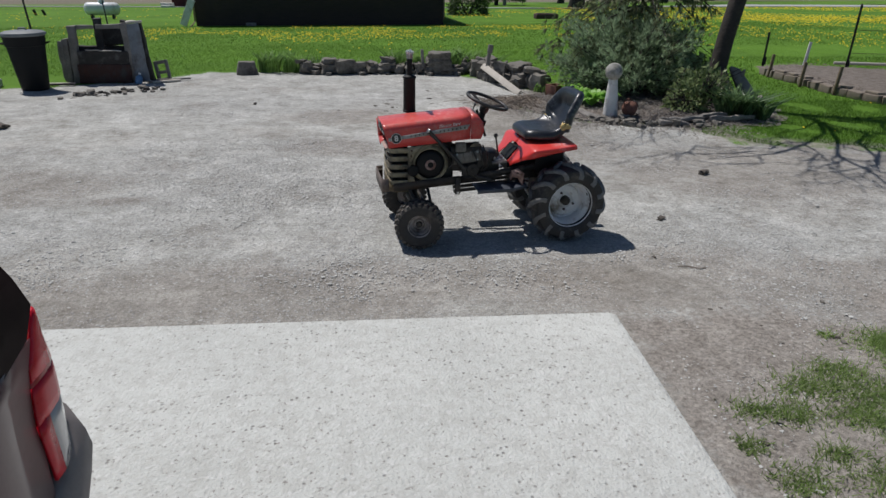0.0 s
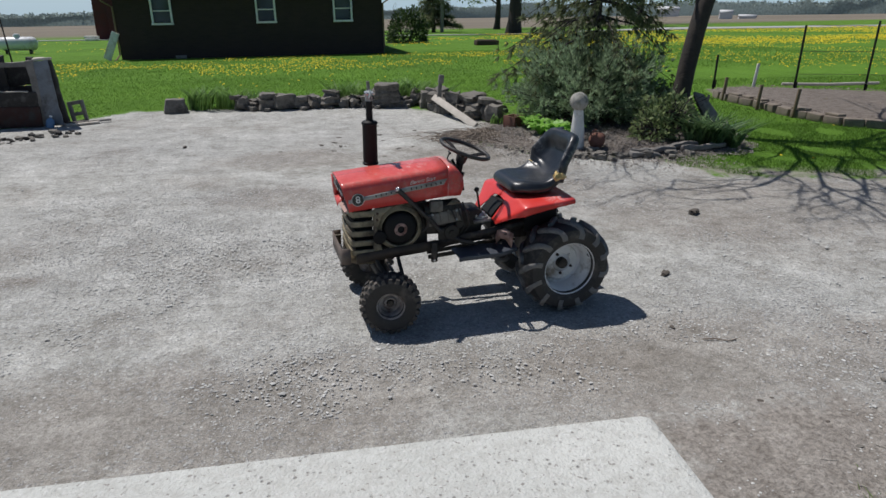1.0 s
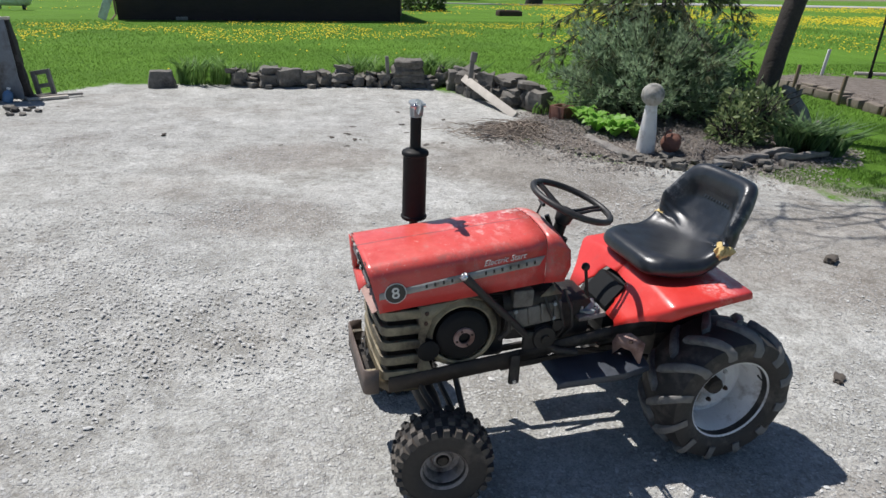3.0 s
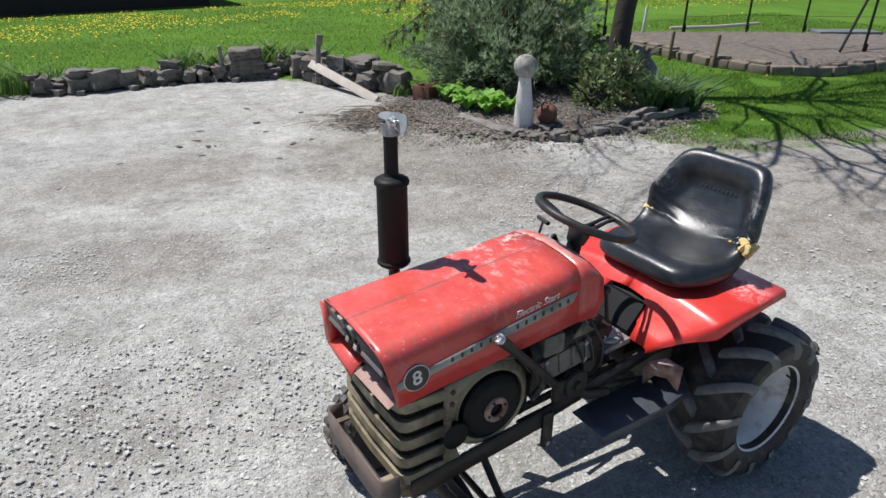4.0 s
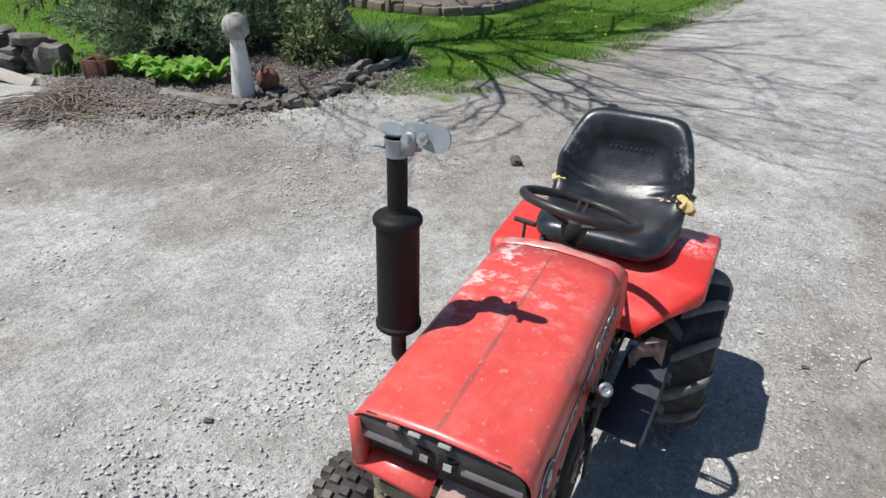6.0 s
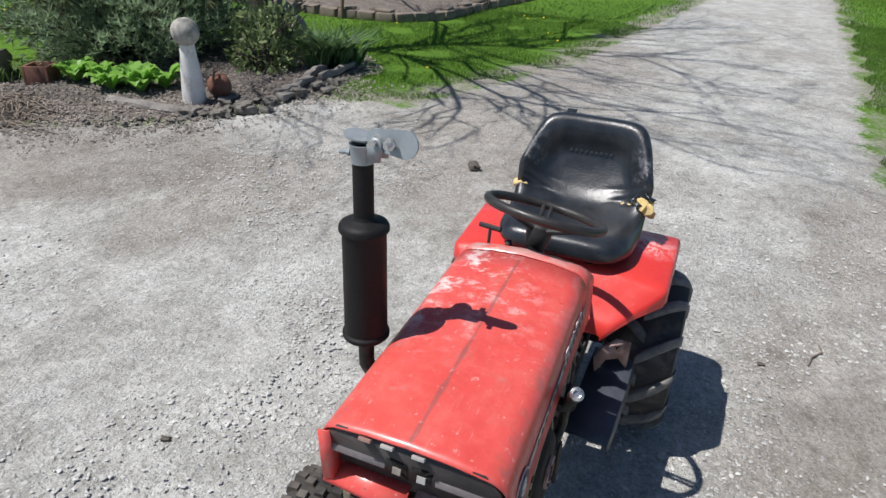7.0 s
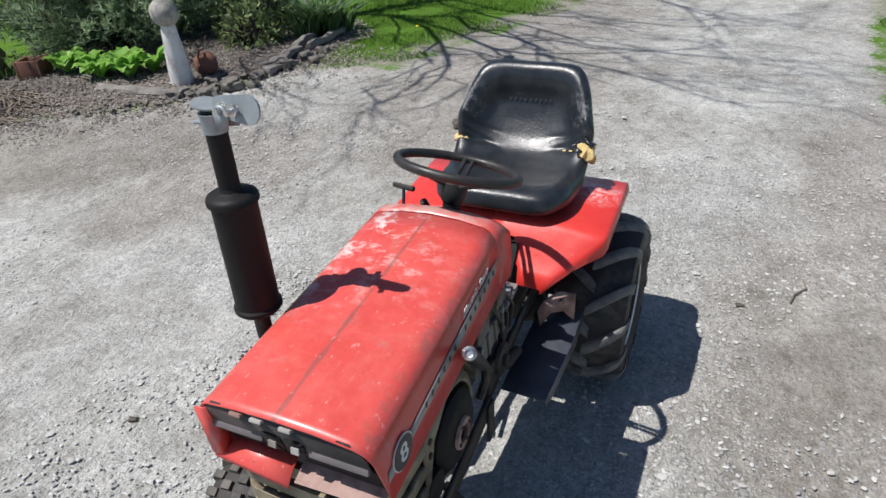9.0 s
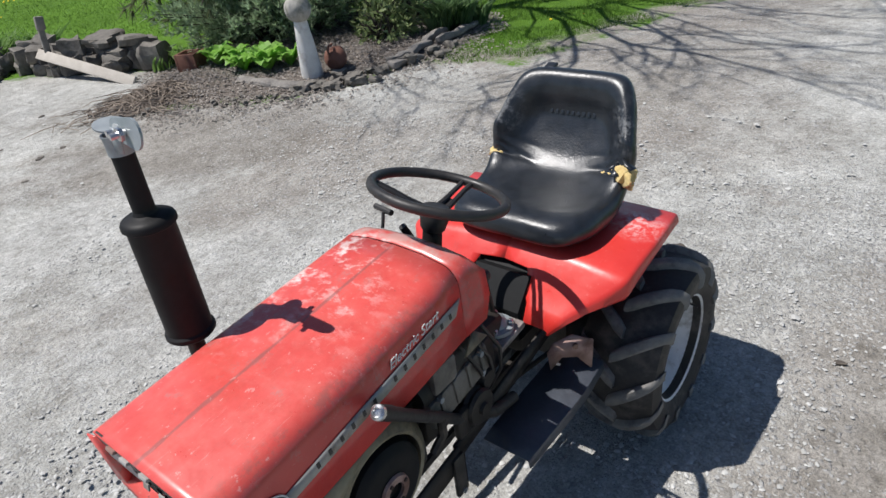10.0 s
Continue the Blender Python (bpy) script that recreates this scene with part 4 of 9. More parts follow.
def make_verge():
    """Pale tufts creeping in over the bare strip beside the slab."""
    rng = np.random.default_rng(18)
    tufts = [(1.72, 1.92, 0.06), (1.88, 2.14, 0.07), (2.05, 2.08, 0.09), (2.24, 2.26, 0.11), (1.80, 1.70, 0.09), (2.45, 2.36, 0.10), (2.33, 2.03, 0.10), (2.05, 1.83, 0.06), (2.52, 2.16, 0.14), (2.18, 1.66, 0.13), (2.90, 2.58, 0.12), (2.64, 2.68, 0.03)]
    for k in range(110):
        q = rng.random()
        tufts.append((2.26 + 0.68 * q + abs(rng.normal(0, 0.40)), 1.2 + 1.35 * q, rng.uniform(0.04, 0.13)))
    pts = []
    for x, y, r in tufts:
        n = int(52000 * r * r) + 40
        a = np.stack([rng.normal(x, r * 0.8, n), rng.normal(y, r * 0.55, n), np.zeros(n)], 1)
        pts.append(a[a[:, 0] > 1.68])
    x, y, rng = scatter(60000, 2.5, 6.5, -0.4, 2.75, 19)
    ok = (x > 2.25 + 0.40 * y + 0.25 * clumpy(x, y, 2.4)) & (inside_dist(x, y, DRIVE) < -0.1 + 0.25 * clumpy(x, y, 2.1, 3.0))
    pts.append(np.stack([x[ok], y[ok], np.zeros(ok.sum())], 1))
    pts = np.concatenate(pts)
    n = len(pts)
    me = blades_mesh("verge_grass", pts, 0.026 * rng.uniform(0.4, 1.4, n), 0.0065 * rng.uniform(0.6, 1.4, n), VERGEGRASS, 0.9, 6)
    tagged(new("verge_grass", me), "pale thin grass tufts on the bare ground beside the slab", "grass", kind="stuff")


make_verge()


def make_dandelions():
    rng = np.random.default_rng(7)
    xs, ys = [], []

    def lay(n, x0, x1, y0, y1, seed, thr, sc):
        x, y, r = scatter(n, x0, x1, y0, y1, seed)
        ok = (inside_dist(x, y, DRIVE) < -0.4) & (clumpy(x, y, sc, 2.0) > thr) & (inside_dist(x, y, PLOT) < -0.3)
        ok &= ~((y > 25.2) & (x > -5) & (x < 5.2) & (y < 35))
        xs.append(x[ok])
        ys.append(y[ok])

    lay(3900, -6.2, 10, 16.6, 23.4, 21, -0.05, 0.5)
    lay(160, -14, -6.2, 20, 25, 28, -0.05, 0.5)
    lay(240, -9, 16, 12.5, 17.0, 22, 0.1, 0.6)
    lay(6500, 9, 30, 15.5, 30, 23, -0.10, 0.3)
    lay(15000, 14, 60, 24, 46, 24, -0.15, 0.13)
    lay(1800, 5, 20, 25, 40, 25, 0.0, 0.3)
    lay(60, 4.6, 10, 6.0, 9.0, 26, 0.15, 0.8)
    lay(700, -30, -4, 26, 50, 27, 0.0, 0.2)
    x, y = np.concatenate(xs), np.concatenate(ys)
    z = far_fall(x, y) + rng.uniform(0.05, 0.11, len(x))
    verts, faces = [], []
    for i in range(len(x)):
        dist = math.hypot(x[i], y[i])
        r = (0.017 if dist < 14 else 0.019 if dist < 30 else 0.030) * rng.uniform(0.7, 1.25)
        b = len(verts)
        a0 = rng.uniform(0, 6.28)
        tilt = rng.uniform(-0.35, 0.35, 2)
        verts.append((x[i], y[i], z[i] + r * 0.55))
        for k in range(6):
            a = a0 + k * math.pi / 3
            verts.append((x[i] + r * math.cos(a), y[i] + r * math.sin(a), z[i] + r * (tilt[0] * math.cos(a) + tilt[1] * math.sin(a))))
        verts.append((x[i], y[i], z[i] - r * 0.5))
        for k in range(6):
            faces.append((b, b + 1 + k, b + 1 + (k + 1) % 6))
            faces.append((b + 7, b + 1 + (k + 1) % 6, b + 1 + k))
    tagged(new("dandelion_flowers", cloud("dandelion_flowers", verts, faces, PETAL)), "yellow dandelion flowers dotting the lawn", "flowers", kind="stuff")


make_dandelions()


def make_pebbles():
    base = [(0, 0, 1), (0, 0, -0.6), (1, 0, 0), (0, 1, 0), (-1, 0, 0), (0, -1, 0), (0.62, 0.62, 0.55), (-0.62, 0.62, 0.6), (-0.6, -0.62, 0.5), (0.62, -0.6, 0.6)]
    tri = [(0, 6, 7), (0, 7, 8), (0, 8, 9), (0, 9, 6), (2, 3, 6), (3, 7, 6), (3, 4, 7), (4, 8, 7), (4, 5, 8), (5, 9, 8), (5, 2, 9), (2, 6, 9), (1, 3, 2), (1, 4, 3), (1, 5, 4), (1, 2, 5)]
    verts, faces = [], []
    for n, x0, x1, y0, y1, seed, lo, hi in ((36000, -1.8, 3.4, 3.0, 7.2, 31, 0.003, 0.0085), (7500, -4, 9, 2.8, 11.6, 32, 0.0045, 0.0115), (1100, -2.2, 3.6, 3.0, 8.0, 35, 0.0075, 0.012), (520, -2.5, 6, 2.9, 9.5, 33, 0.009, 0.015), (5200, 1.67, 3.6, 1.3, 3.3, 34, 0.002, 0.0075)):
        x, y, rng = scatter(n, x0, x1, y0, y1, seed)
        thick = 0.42 + 0.5 * np.clip(spots(x, y, STONY_SPOTS), -0.2, 1) - 0.8 * np.clip(spots(x, y, SMOOTH_SPOTS), 0, 1) + 0.5 * clumpy(x, y, 0.9, 7.0) + 0.5 * clumpy(x, y, 3.1, 2.0)
        ok = (inside_dist(x, y, DRIVE) > 0.05 + 0.2 * clumpy(x, y, 2.0)) & (rng.random(n) < thick) & ~((y < 3.35 - 0.05 * x) & (x < 1.66))
        for a, c in zip(x[ok], y[ok]):
            r = rng.uniform(lo, hi) * (0.7 + 0.6 * rng.random())
            yaw = rng.uniform(0, 6.28)
            ca, sa = math.cos(yaw), math.sin(yaw)
            jx, jy, jz = rng.uniform(0.8, 1.4), rng.uniform(0.55, 1.0), rng.uniform(0.24, 0.48)
            b = len(verts)
            for vx, vy, vz in base:
                q = rng.uniform(0.78, 1.18)
                px, py = vx * r * jx * q, vy * r * jy * q
                verts.append((a + px * ca - py * sa, c + px * sa + py * ca, r * 0.12 + vz * r * jz * q))
            faces.extend([(b + i, b + j, b + k) for i, j, k in tri])
    tagged(new("loose_gravel", cloud("loose_gravel", verts, faces, PEBBLE)), "loose crushed limestone lying over the drive", "gravel", kind="stuff")


make_pebbles()


def make_mulch():
    x, y, rng = scatter(26000, 2.2, 6.4, 6.8, 10.6, 41)
    far = inside_dist(x, y, BED)
    front = (y < 9.0) & (x < 5.2) & (y + 0.65 * x > 9.0)
    ok = (far > -0.12 + 0.3 * clumpy(x, y, 2.5)) | (front & (rng.random(len(x)) < np.exp((far + 0.25) / 0.16) * (0.6 + clumpy(x, y, 4.0, 3.0))))
    pts = np.stack([x[ok], y[ok], np.full(ok.sum(), 0.045)], 1)
    pts[:, 2] = np.clip(inside_dist(pts[:, 0], pts[:, 1], BED) / 0.5, 0, 1) * 0.05 + rng.uniform(0.005, 0.02, len(pts))
    n = len(pts)
    a = rng.uniform(0, 6.28, n)
    L = rng.uniform(0.005, 0.018, n)
    W = rng.uniform(0.003, 0.008, n)
    d = np.stack([np.cos(a) * L, np.sin(a) * L, rng.uniform(-0.3, 0.4, n) * L], 1)
    s = np.stack([-np.sin(a) * W, np.cos(a) * W, rng.uniform(-0.3, 0.3, n) * W], 1)
    v = np.stack([pts - d - s, pts + d - s, pts + d + s, pts - d + s, pts + np.array([0, 0, 0.006])], 1).reshape(-1, 3)
    f = []
    for k in range(n):
        b = 5 * k
        f += [(b, b + 1, b + 4), (b + 1, b + 2, b + 4), (b + 2, b + 3, b + 4), (b + 3, b, b + 4)]
    dry = (pts[:, 1] + 1.35 * pts[:, 0] < 13.1) | (inside_dist(pts[:, 0], pts[:, 1], BED) < 0.10)
    quads = v.reshape(-1, 5, 3)
    for pick, mat, lab in ((~dry, MULCH, "brown mulch chips and dead leaves over the planting bed"), (dry, DRYLITTER, "dry grey litter and crumbled earth along the front of the bed")):
        sel = quads[pick].reshape(-1, 3).tolist()
        tagged(new("mulch", cloud("mulch", sel, f[:4 * int(pick.sum())], mat)), lab, "mulch", kind="stuff")


make_mulch()


# ---- house and yard in the distance ----
def make_house():
    yaw = -2.2
    h = thing("house", "dark brown brick house with white windows and a low hipped roof", "house", pose(-0.165, 25.83, -0.62, 0, -1.3, yaw))
    half, depth, top = 4.46, 8.5, 2.38
    wins = (-2.98, 0.42, 3.06)
    bm = bmesh.new()
    # front wall with three real openings
    z0, z1 = 1.55, 2.30
    xs = [-half]
    for w in wins:
        xs += [w - 0.28, w + 0.28]
    xs.append(half)
    for i in range(0, len(xs), 2):
        a, b = xs[i], xs[i + 1]
        bm = bmesh.new()
        box(bm, ((a + b) / 2, 0.12, top / 2), (b - a, 0.24, top))
        part("wall_section", bm, BRICKDARK, h)
    for w in wins:
        for lo, hi in ((0.0, z0), (z1, top)):
            bm = bmesh.new()
            box(bm, (w, 0.12, (lo + hi) / 2), (0.56, 0.24, hi - lo))
            part("wall_section", bm, BRICKDARK, h)
    for sx in (-1, 1):
        bm = bmesh.new()
        box(bm, (sx * (half - 0.12), depth / 2 + 0.12, top / 2), (0.24, depth - 0.24, top))
        part("wall", bm, BRICKDARK, h)
    bm = bmesh.new()
    box(bm, (0, depth + 0.12, top / 2), (2 * half, 0.24, top))
    part("wall", bm, BRICKDARK, h)
    for w in wins:
        bm = bmesh.new()
        for dx in (-0.305, 0.305):
            box(bm, (w + dx, -0.01, (z0 + z1) / 2), (0.065, 0.10, z1 - z0 + 0.13), bev=0.006)
        box(bm, (w, -0.012, z1 + 0.04), (0.545, 0.10, 0.07), bev=0.006)
        box(bm, (w, -0.03, z0 - 0.04), (0.70, 0.16, 0.07), bev=0.006)
        box(bm, (w, 0.05, (z0 + z1) / 2), (0.55, 0.05, 0.04), bev=0.004)
        wi = part("window", bm, WHITETRIM, h, "white double-hung window")
        for k in (0, 1):
            bm = bmesh.new()
            box(bm, (w, 0.09, z0 + (z1 - z0) * (0.25 + 0.5 * k)), (0.55, 0.012, (z1 - z0) / 2 - 0.04))
            part("pane", bm, PANE, wi)
    bm = bmesh.new()
    o, rz, rise = 0.25, 2.37, 1.55
    e = [(-half - o, -o, rz), (half + o, -o, rz), (half + o, depth + o + 0.24, rz), (-half - o, depth + o + 0.24, rz)]
    mid = depth / 2 + 0.12
    r = [(-half + mid - 0.9, mid, rz + rise), (half - mid + 0.9, mid, rz + rise)]
    ev = [bm.verts.new(p) for p in e]
    ev2 = [bm.verts.new((x, y, z + 0.14)) for x, y, z in e]
    rv = [bm.verts.new(p) for p in r]
    bm.faces.new(ev[::-1])
    for i in range(4):
        bm.faces.new((ev[i], ev[(i + 1) % 4], ev2[(i + 1) % 4], ev2[i]))
    bm.faces.new((ev2[0], ev2[1], rv[1], rv[0]))
    bm.faces.new((ev2[2], ev2[3], rv[0], rv[1]))
    bm.faces.new((ev2[1], ev2[2], rv[1]))
    bm.faces.new((ev2[3], ev2[0], rv[0]))
    part("roof", bm, SHINGLE, h, smooth=None)
    bm = bmesh.new()
    box(bm, (0, -o - 0.05, rz + 0.09), (2 * (half + o), 0.10, 0.11), bev=0.01)
    part("gutter", bm, WHITETRIM, h)
    for sx in (-1, 1):
        bm = bmesh.new()
        tube(bm, [(sx * (half + 0.30), -o - 0.05, rz + 0.05), (sx * (half + 0.28), -0.30, rz - 0.10), (sx * (half + 0.02), -0.06, rz - 0.30), (sx * (half + 0.02), -0.06, 0.55)] + ([(sx * (half + 0.15), -0.4, 0.35)] if sx < 0 else []), 0.03, 8)
        part("downspout", bm, BROWNWOOD, h)
    bm = bmesh.new()
    box(bm, (-2.55, -0.02, 0.40), (0.36, 0.06, 0.16), bev=0.01)
    part("vent", bm, GREYWOOD, h)


make_house()


def make_splash_board():
    bm = bmesh.new()
    box(bm, (0, 0, 0.46), (0.24, 0.05, 0.94), (0, 24, 0), bev=0.01)
    single("white_board", bm, WHITEPAINT, "white painted board leaning at the corner of the house", "board", pose(-4.84, 25.7, -0.33))


make_splash_board()


def make_shed():
    s = thing("shed", "dark red shed behind the house", "shed", pose(-10.05, 57.0, float(far_fall(-10, 57)) - 0.05) @ Matrix.Scale(1.19, 4))
    bm = bmesh.new()
    box(bm, (0, 0, 1.5), (2.6, 3.2, 3.0))
    part("wall", bm, BARNRED, s)
    bm = bmesh.new()
    sheet_from(bm, [[(-1.5, -1.8, 2.9), (-0.7, -1.8, 3.5), (0.7, -1.8, 3.5), (1.5, -1.8, 2.9)], [(-1.5, 1.8, 2.9), (-0.7, 1.8, 3.5), (0.7, 1.8, 3.5), (1.5, 1.8, 2.9)]])
    solid(part("roof", bm, SHINGLE, s), 0.08)
    bm = bmesh.new()
    box(bm, (0, -1.62, 1.2), (1.1, 0.06, 2.0), bev=0.01)
    part("door", bm, BARNRED, s)
    for i in range(2):
        bm = bmesh.new()
        box(bm, (0, 0, 0.09), (0.9, 0.4, 0.16), bev=0.02)
        single("pale_block", bm, WHITEPAINT, "pale weathered beam stacked beside the shed", "beam", pose(-11.55 - 0.1 * i, 53.5 + 0.25 * i, float(far_fall(-11.5, 53.5)) - 0.03 + 0.165 * (i % 2)), "beams by the shed")


make_shed()


def make_tank():
    z = float(far_fall(-9.5, 32.8))
    t = thing("propane_tank", "white horizontal propane tank on the lawn", "propane tank", Matrix.Translation((-9.80, 32.8, z + 0.03)) @ pose(0, 0, 0, 0, 0, 6) @ Matrix.Scale(0.72, 4))
    bm = bmesh.new()
    prof = [(0.0, -1.0), (0.20, -0.98), (0.32, -0.90), (0.375, -0.76), (0.38, 0.76), (0.32, 0.90), (0.20, 0.98), (0.0, 1.0)]
    lathe(bm, prof, 24, "x", (0, 0, 0.55))
    part("tank", bm, TANKWHITE, t)
    bm = bmesh.new()
    lathe(bm, [(0.18, 0.86), (0.18, 1.02), (0.14, 1.08), (0.0, 1.10)], 16, "z")
    part("valve_dome", bm, TANKWHITE, t)
    for sx in (-0.6, 0.6):
        bm = bmesh.new()
        box(bm, (sx, 0, 0.12), (0.12, 0.5, 0.26), bev=0.01)
        part("foot", bm, GREASY, t)
    for sx, lean in ((0.0, -14), (0.42, -20)):
        bm = bmesh.new()
        box(bm, (0, 0, 0.13), (0.12, 0.09, 0.32), (0, lean, 0), bev=0.02)
        single("short_stump", bm, BARK, "short dark leaning stump in the lawn", "stump", pose(-14.6 + sx, 38.0, float(far_fall(-14.5, 38.0))), "stumps in the lawn")


make_tank()


def tree_branches(bm, base, tip, r0, depth, rng, twigs, kids=4, sag=0.0, aim=(0.5, 0.95), side_k=(0.55, 1.0), size=(0.32, 0.58)):
    """A tapered limb with side limbs, recursively."""
    base, tip = Vector(base), Vector(tip)
    L = (tip - base).length
    n = 5 if depth > 1 else 4
    pts, rad = [], []
    bend = Vector(rng.normal(size=3).tolist()) * L * 0.10
    for i in range(n + 1):
        t = i / n
        p = base.lerp(tip, t) + bend * math.sin(math.pi * t) + Vector((0, 0, -sag * L * t * t))
        if 0 < i < n:
            p += Vector(rng.normal(size=3).tolist()) * L * 0.035
        pts.append(p)
        rad.append(max(r0 * (1 - 0.72 * t), 0.004))
    tube(bm, pts, rad, 6 if depth > 1 else 4, caps=False)
    if depth == 0:
        twigs.append((pts[-1], (pts[-1] - pts[-2]).normalized()))
        return
    for k in range(kids):
        t = 0.30 + 0.68 * (k + rng.random() * 0.8) / kids
        i = min(int(t * n), n - 1)
        p = pts[i].lerp(pts[i + 1], t * n - i)
        d = (pts[i + 1] - pts[i]).normalized()
        side = d.cross(Vector(rng.normal(size=3).tolist())).normalized()
        dd = (d * rng.uniform(*aim) + side * rng.uniform(*side_k) + Vector((0, 0, 0.12))).normalized()
        tree_branches(bm, p, p + dd * L * rng.uniform(*size), rad[i] * rng.uniform(0.6, 0.85), depth - 1, rng, twigs, kids, sag, aim, side_k, size)


def make_yard_tree():
    rng = np.random.default_rng(12)
    t = thing("yard_tree", "dark leaning bare tree beside the planting bed", "tree", pose(5.58, 8.97, 0))
    bm = bmesh.new()
    tube(bm, [(0.0, 0, -0.1), (0.0, 0, 0.12), (0.0, 0, 0.45), (0.04, 0, 0.9), (0.11, 0, 1.35), (0.18, 0, 1.69), (0.32, 0, 2.03), (0.50, 0, 2.5), (0.60, 0, 3.1), (0.60, 0, 3.8), (0.5, -0.1, 4.8), (0.3, -0.2, 6.0)], [0.19, 0.15, 0.122, 0.115, 0.113, 0.11, 0.088, 0.085, 0.08, 0.07, 0.05, 0.025], 14)
    tube(bm, [(0.14, 0.02, 1.55), (0.10, 0.03, 1.95), (0.08, 0.03, 2.4), (-0.2, 0.0, 3.0), (-0.7, -0.2, 4.0)], [0.07, 0.055, 0.052, 0.048, 0.035], 10)
    tube(bm, [(0.02, -0.03, 0.55), (0.05, -0.16, 0.34), (0.08, -0.32, 0.14), (0.12, -0.50, -0.03)], [0.07, 0.085, 0.085, 0.06], 9)
    tube(bm, [(-0.02, 0.03, 0.35), (-0.14, 0.10, 0.08), (-0.24, 0.16, -0.05)], [0.08, 0.07, 0.04], 8)
    for v in bm.verts:
        n = noise.noise(v.co * 5.0) * 0.02
        v.co.x += n
        v.co.y += n
    part("trunk", bm, BARK, t)
    twigs = []
    limbs = [((-0.08, 0.01, 2.74), (-2.9, -0.1, 4.3), 0.026, 6), ((-0.15, 0.0, 2.9), (-2.2, -0.4, 4.5), 0.026, 6),
             ((0.08, 0.03, 2.38), (-3.24, 0.24, 4.32), 0.051, 5), ((-0.25, -0.02, 3.1), (-3.34, -0.77, 5.04), 0.051, 6), ((-0.08, 0.01, 2.74), (-2.36, -1.45, 4.9), 0.072, 5), ((-0.43, -0.09, 3.46), (-2.95, -1.8, 6.48), 0.051, 6),
             ((0.62, 0.0, 3.24), (-2.31, -2.16, 6.84), 0.036, 8), ((0.61, 0.0, 3.02), (-1.5, -1.77, 6.91), 0.036, 8), ((0.61, 0.0, 3.6), (-0.66, -1.82, 7.2), 0.036, 8), ((0.59, -0.01, 3.89), (0.29, -1.38, 7.56), 0.036, 8),
             ((0.55, -0.05, 4.32), (1.54, -1.03, 7.92), 0.036, 8), ((0.53, -0.07, 4.46), (2.84, -0.83, 7.92), 0.036, 8), ((0.62, 0.0, 3.17), (4.14, -0.52, 7.2), 0.036, 8), ((-0.5, -0.12, 3.6), (-0.65, 0.31, 5.76), 0.06, 5),
             ((0.52, -0.08, 4.61), (1.2, 0.13, 6.91), 0.068, 5), ((0.61, 0.0, 3.46), (5.48, -0.05, 6.77), 0.076, 5), ((0.62, 0.0, 3.17), (4.05, 3.4, 6.48), 0.076, 4), ((0.59, 0.0, 2.88), (0.59, 1.08, 5.33), 0.051, 6),
             ((0.61, 0.0, 3.31), (1.39, 0.77, 6.05), 0.051, 6), ((0.61, 0.0, 3.02), (2.69, 1.47, 6.05), 0.051, 6), ((0.09, 0.03, 2.3), (-0.12, 0.82, 4.46), 0.068, 7), ((0.59, -0.01, 3.89), (1.68, 0.35, 6.77), 0.051, 6),
             ((0.62, 0.0, 3.17), (3.81, 0.94, 6.19), 0.051, 6), ((0.56, 0.0, 2.59), (3.4, 0.6, 4.61), 0.051, 6)]
    for a, b, r, kids in limbs:
        bm = bmesh.new()
        tree_branches(bm, a, b, min(r * 0.72, 0.033), 2, rng, twigs, kids + 1, 0.0, (0.8, 1.1), (0.25, 0.6), (0.28, 0.5))
        part("limb", bm, BARK, t)
    bm = bmesh.new()
    tube(bm, [(0.28, 0, 1.90), (0.48, -0.02, 1.89), (0.58, -0.04, 1.84), (0.68, -0.05, 1.86), (0.76, -0.06, 1.80)], [0.022, 0.014, 0.012, 0.009, 0.005], 6)
    tube(bm, [(0.58, -0.04, 1.84), (0.64, -0.06, 1.90)], [0.008, 0.004], 5)
    part("broken_branch", bm, TWIG, t)


make_yard_tree()


def make_spring_tree(x, y, height, trunk_r, spreadr, seed, label, leaves=2600, size=0.28, droop=0.6, low=0.28):
    rng = np.random.default_rng(seed)
    z = float(far_fall(x, y))
    t = thing("tree", label, "tree", pose(x, y, z - 0.05))
    bm = bmesh.new()
    tube(bm, [(0, 0, 0), (0.05, 0, height * 0.08), (0.1, 0, height * 0.25), (0.0, 0, height * 0.5), (0.1, 0, height * 0.8)], [trunk_r * 1.35, trunk_r, trunk_r * 0.85, trunk_r * 0.5, trunk_r * 0.2], 10)
    twigs = []
    for k in range(9):
        a = k * 2.4
        r = spreadr * rng.uniform(0.6, 1.0)
        tree_branches(bm, (0, 0, height * rng.uniform(0.22, 0.5)), (r * math.cos(a), r * math.sin(a), height * rng.uniform(0.45, 0.95)), trunk_r * 0.35, 1, rng, twigs, 4)
    part("trunk", bm, BARK, t)
    pts = []
    ends = [p for p, d in twigs]
    while len(pts) < leaves:
        c = ends[rng.integers(len(ends))]
        q = np.array(c) + rng.normal(size=3) * np.array([0.10, 0.10, 0.10]) * height * 0.55
        hang = rng.random() < droop
        if hang:
            q[2] -= rng.random() ** 2 * height * 0.35
        if q[2] > height * low:
            pts.append(q)
    part("crown", leaves_mesh("crown", pts, size, SPRINGLEAF, seed, 0.9 * droop, 0.55), SPRINGLEAF, t)


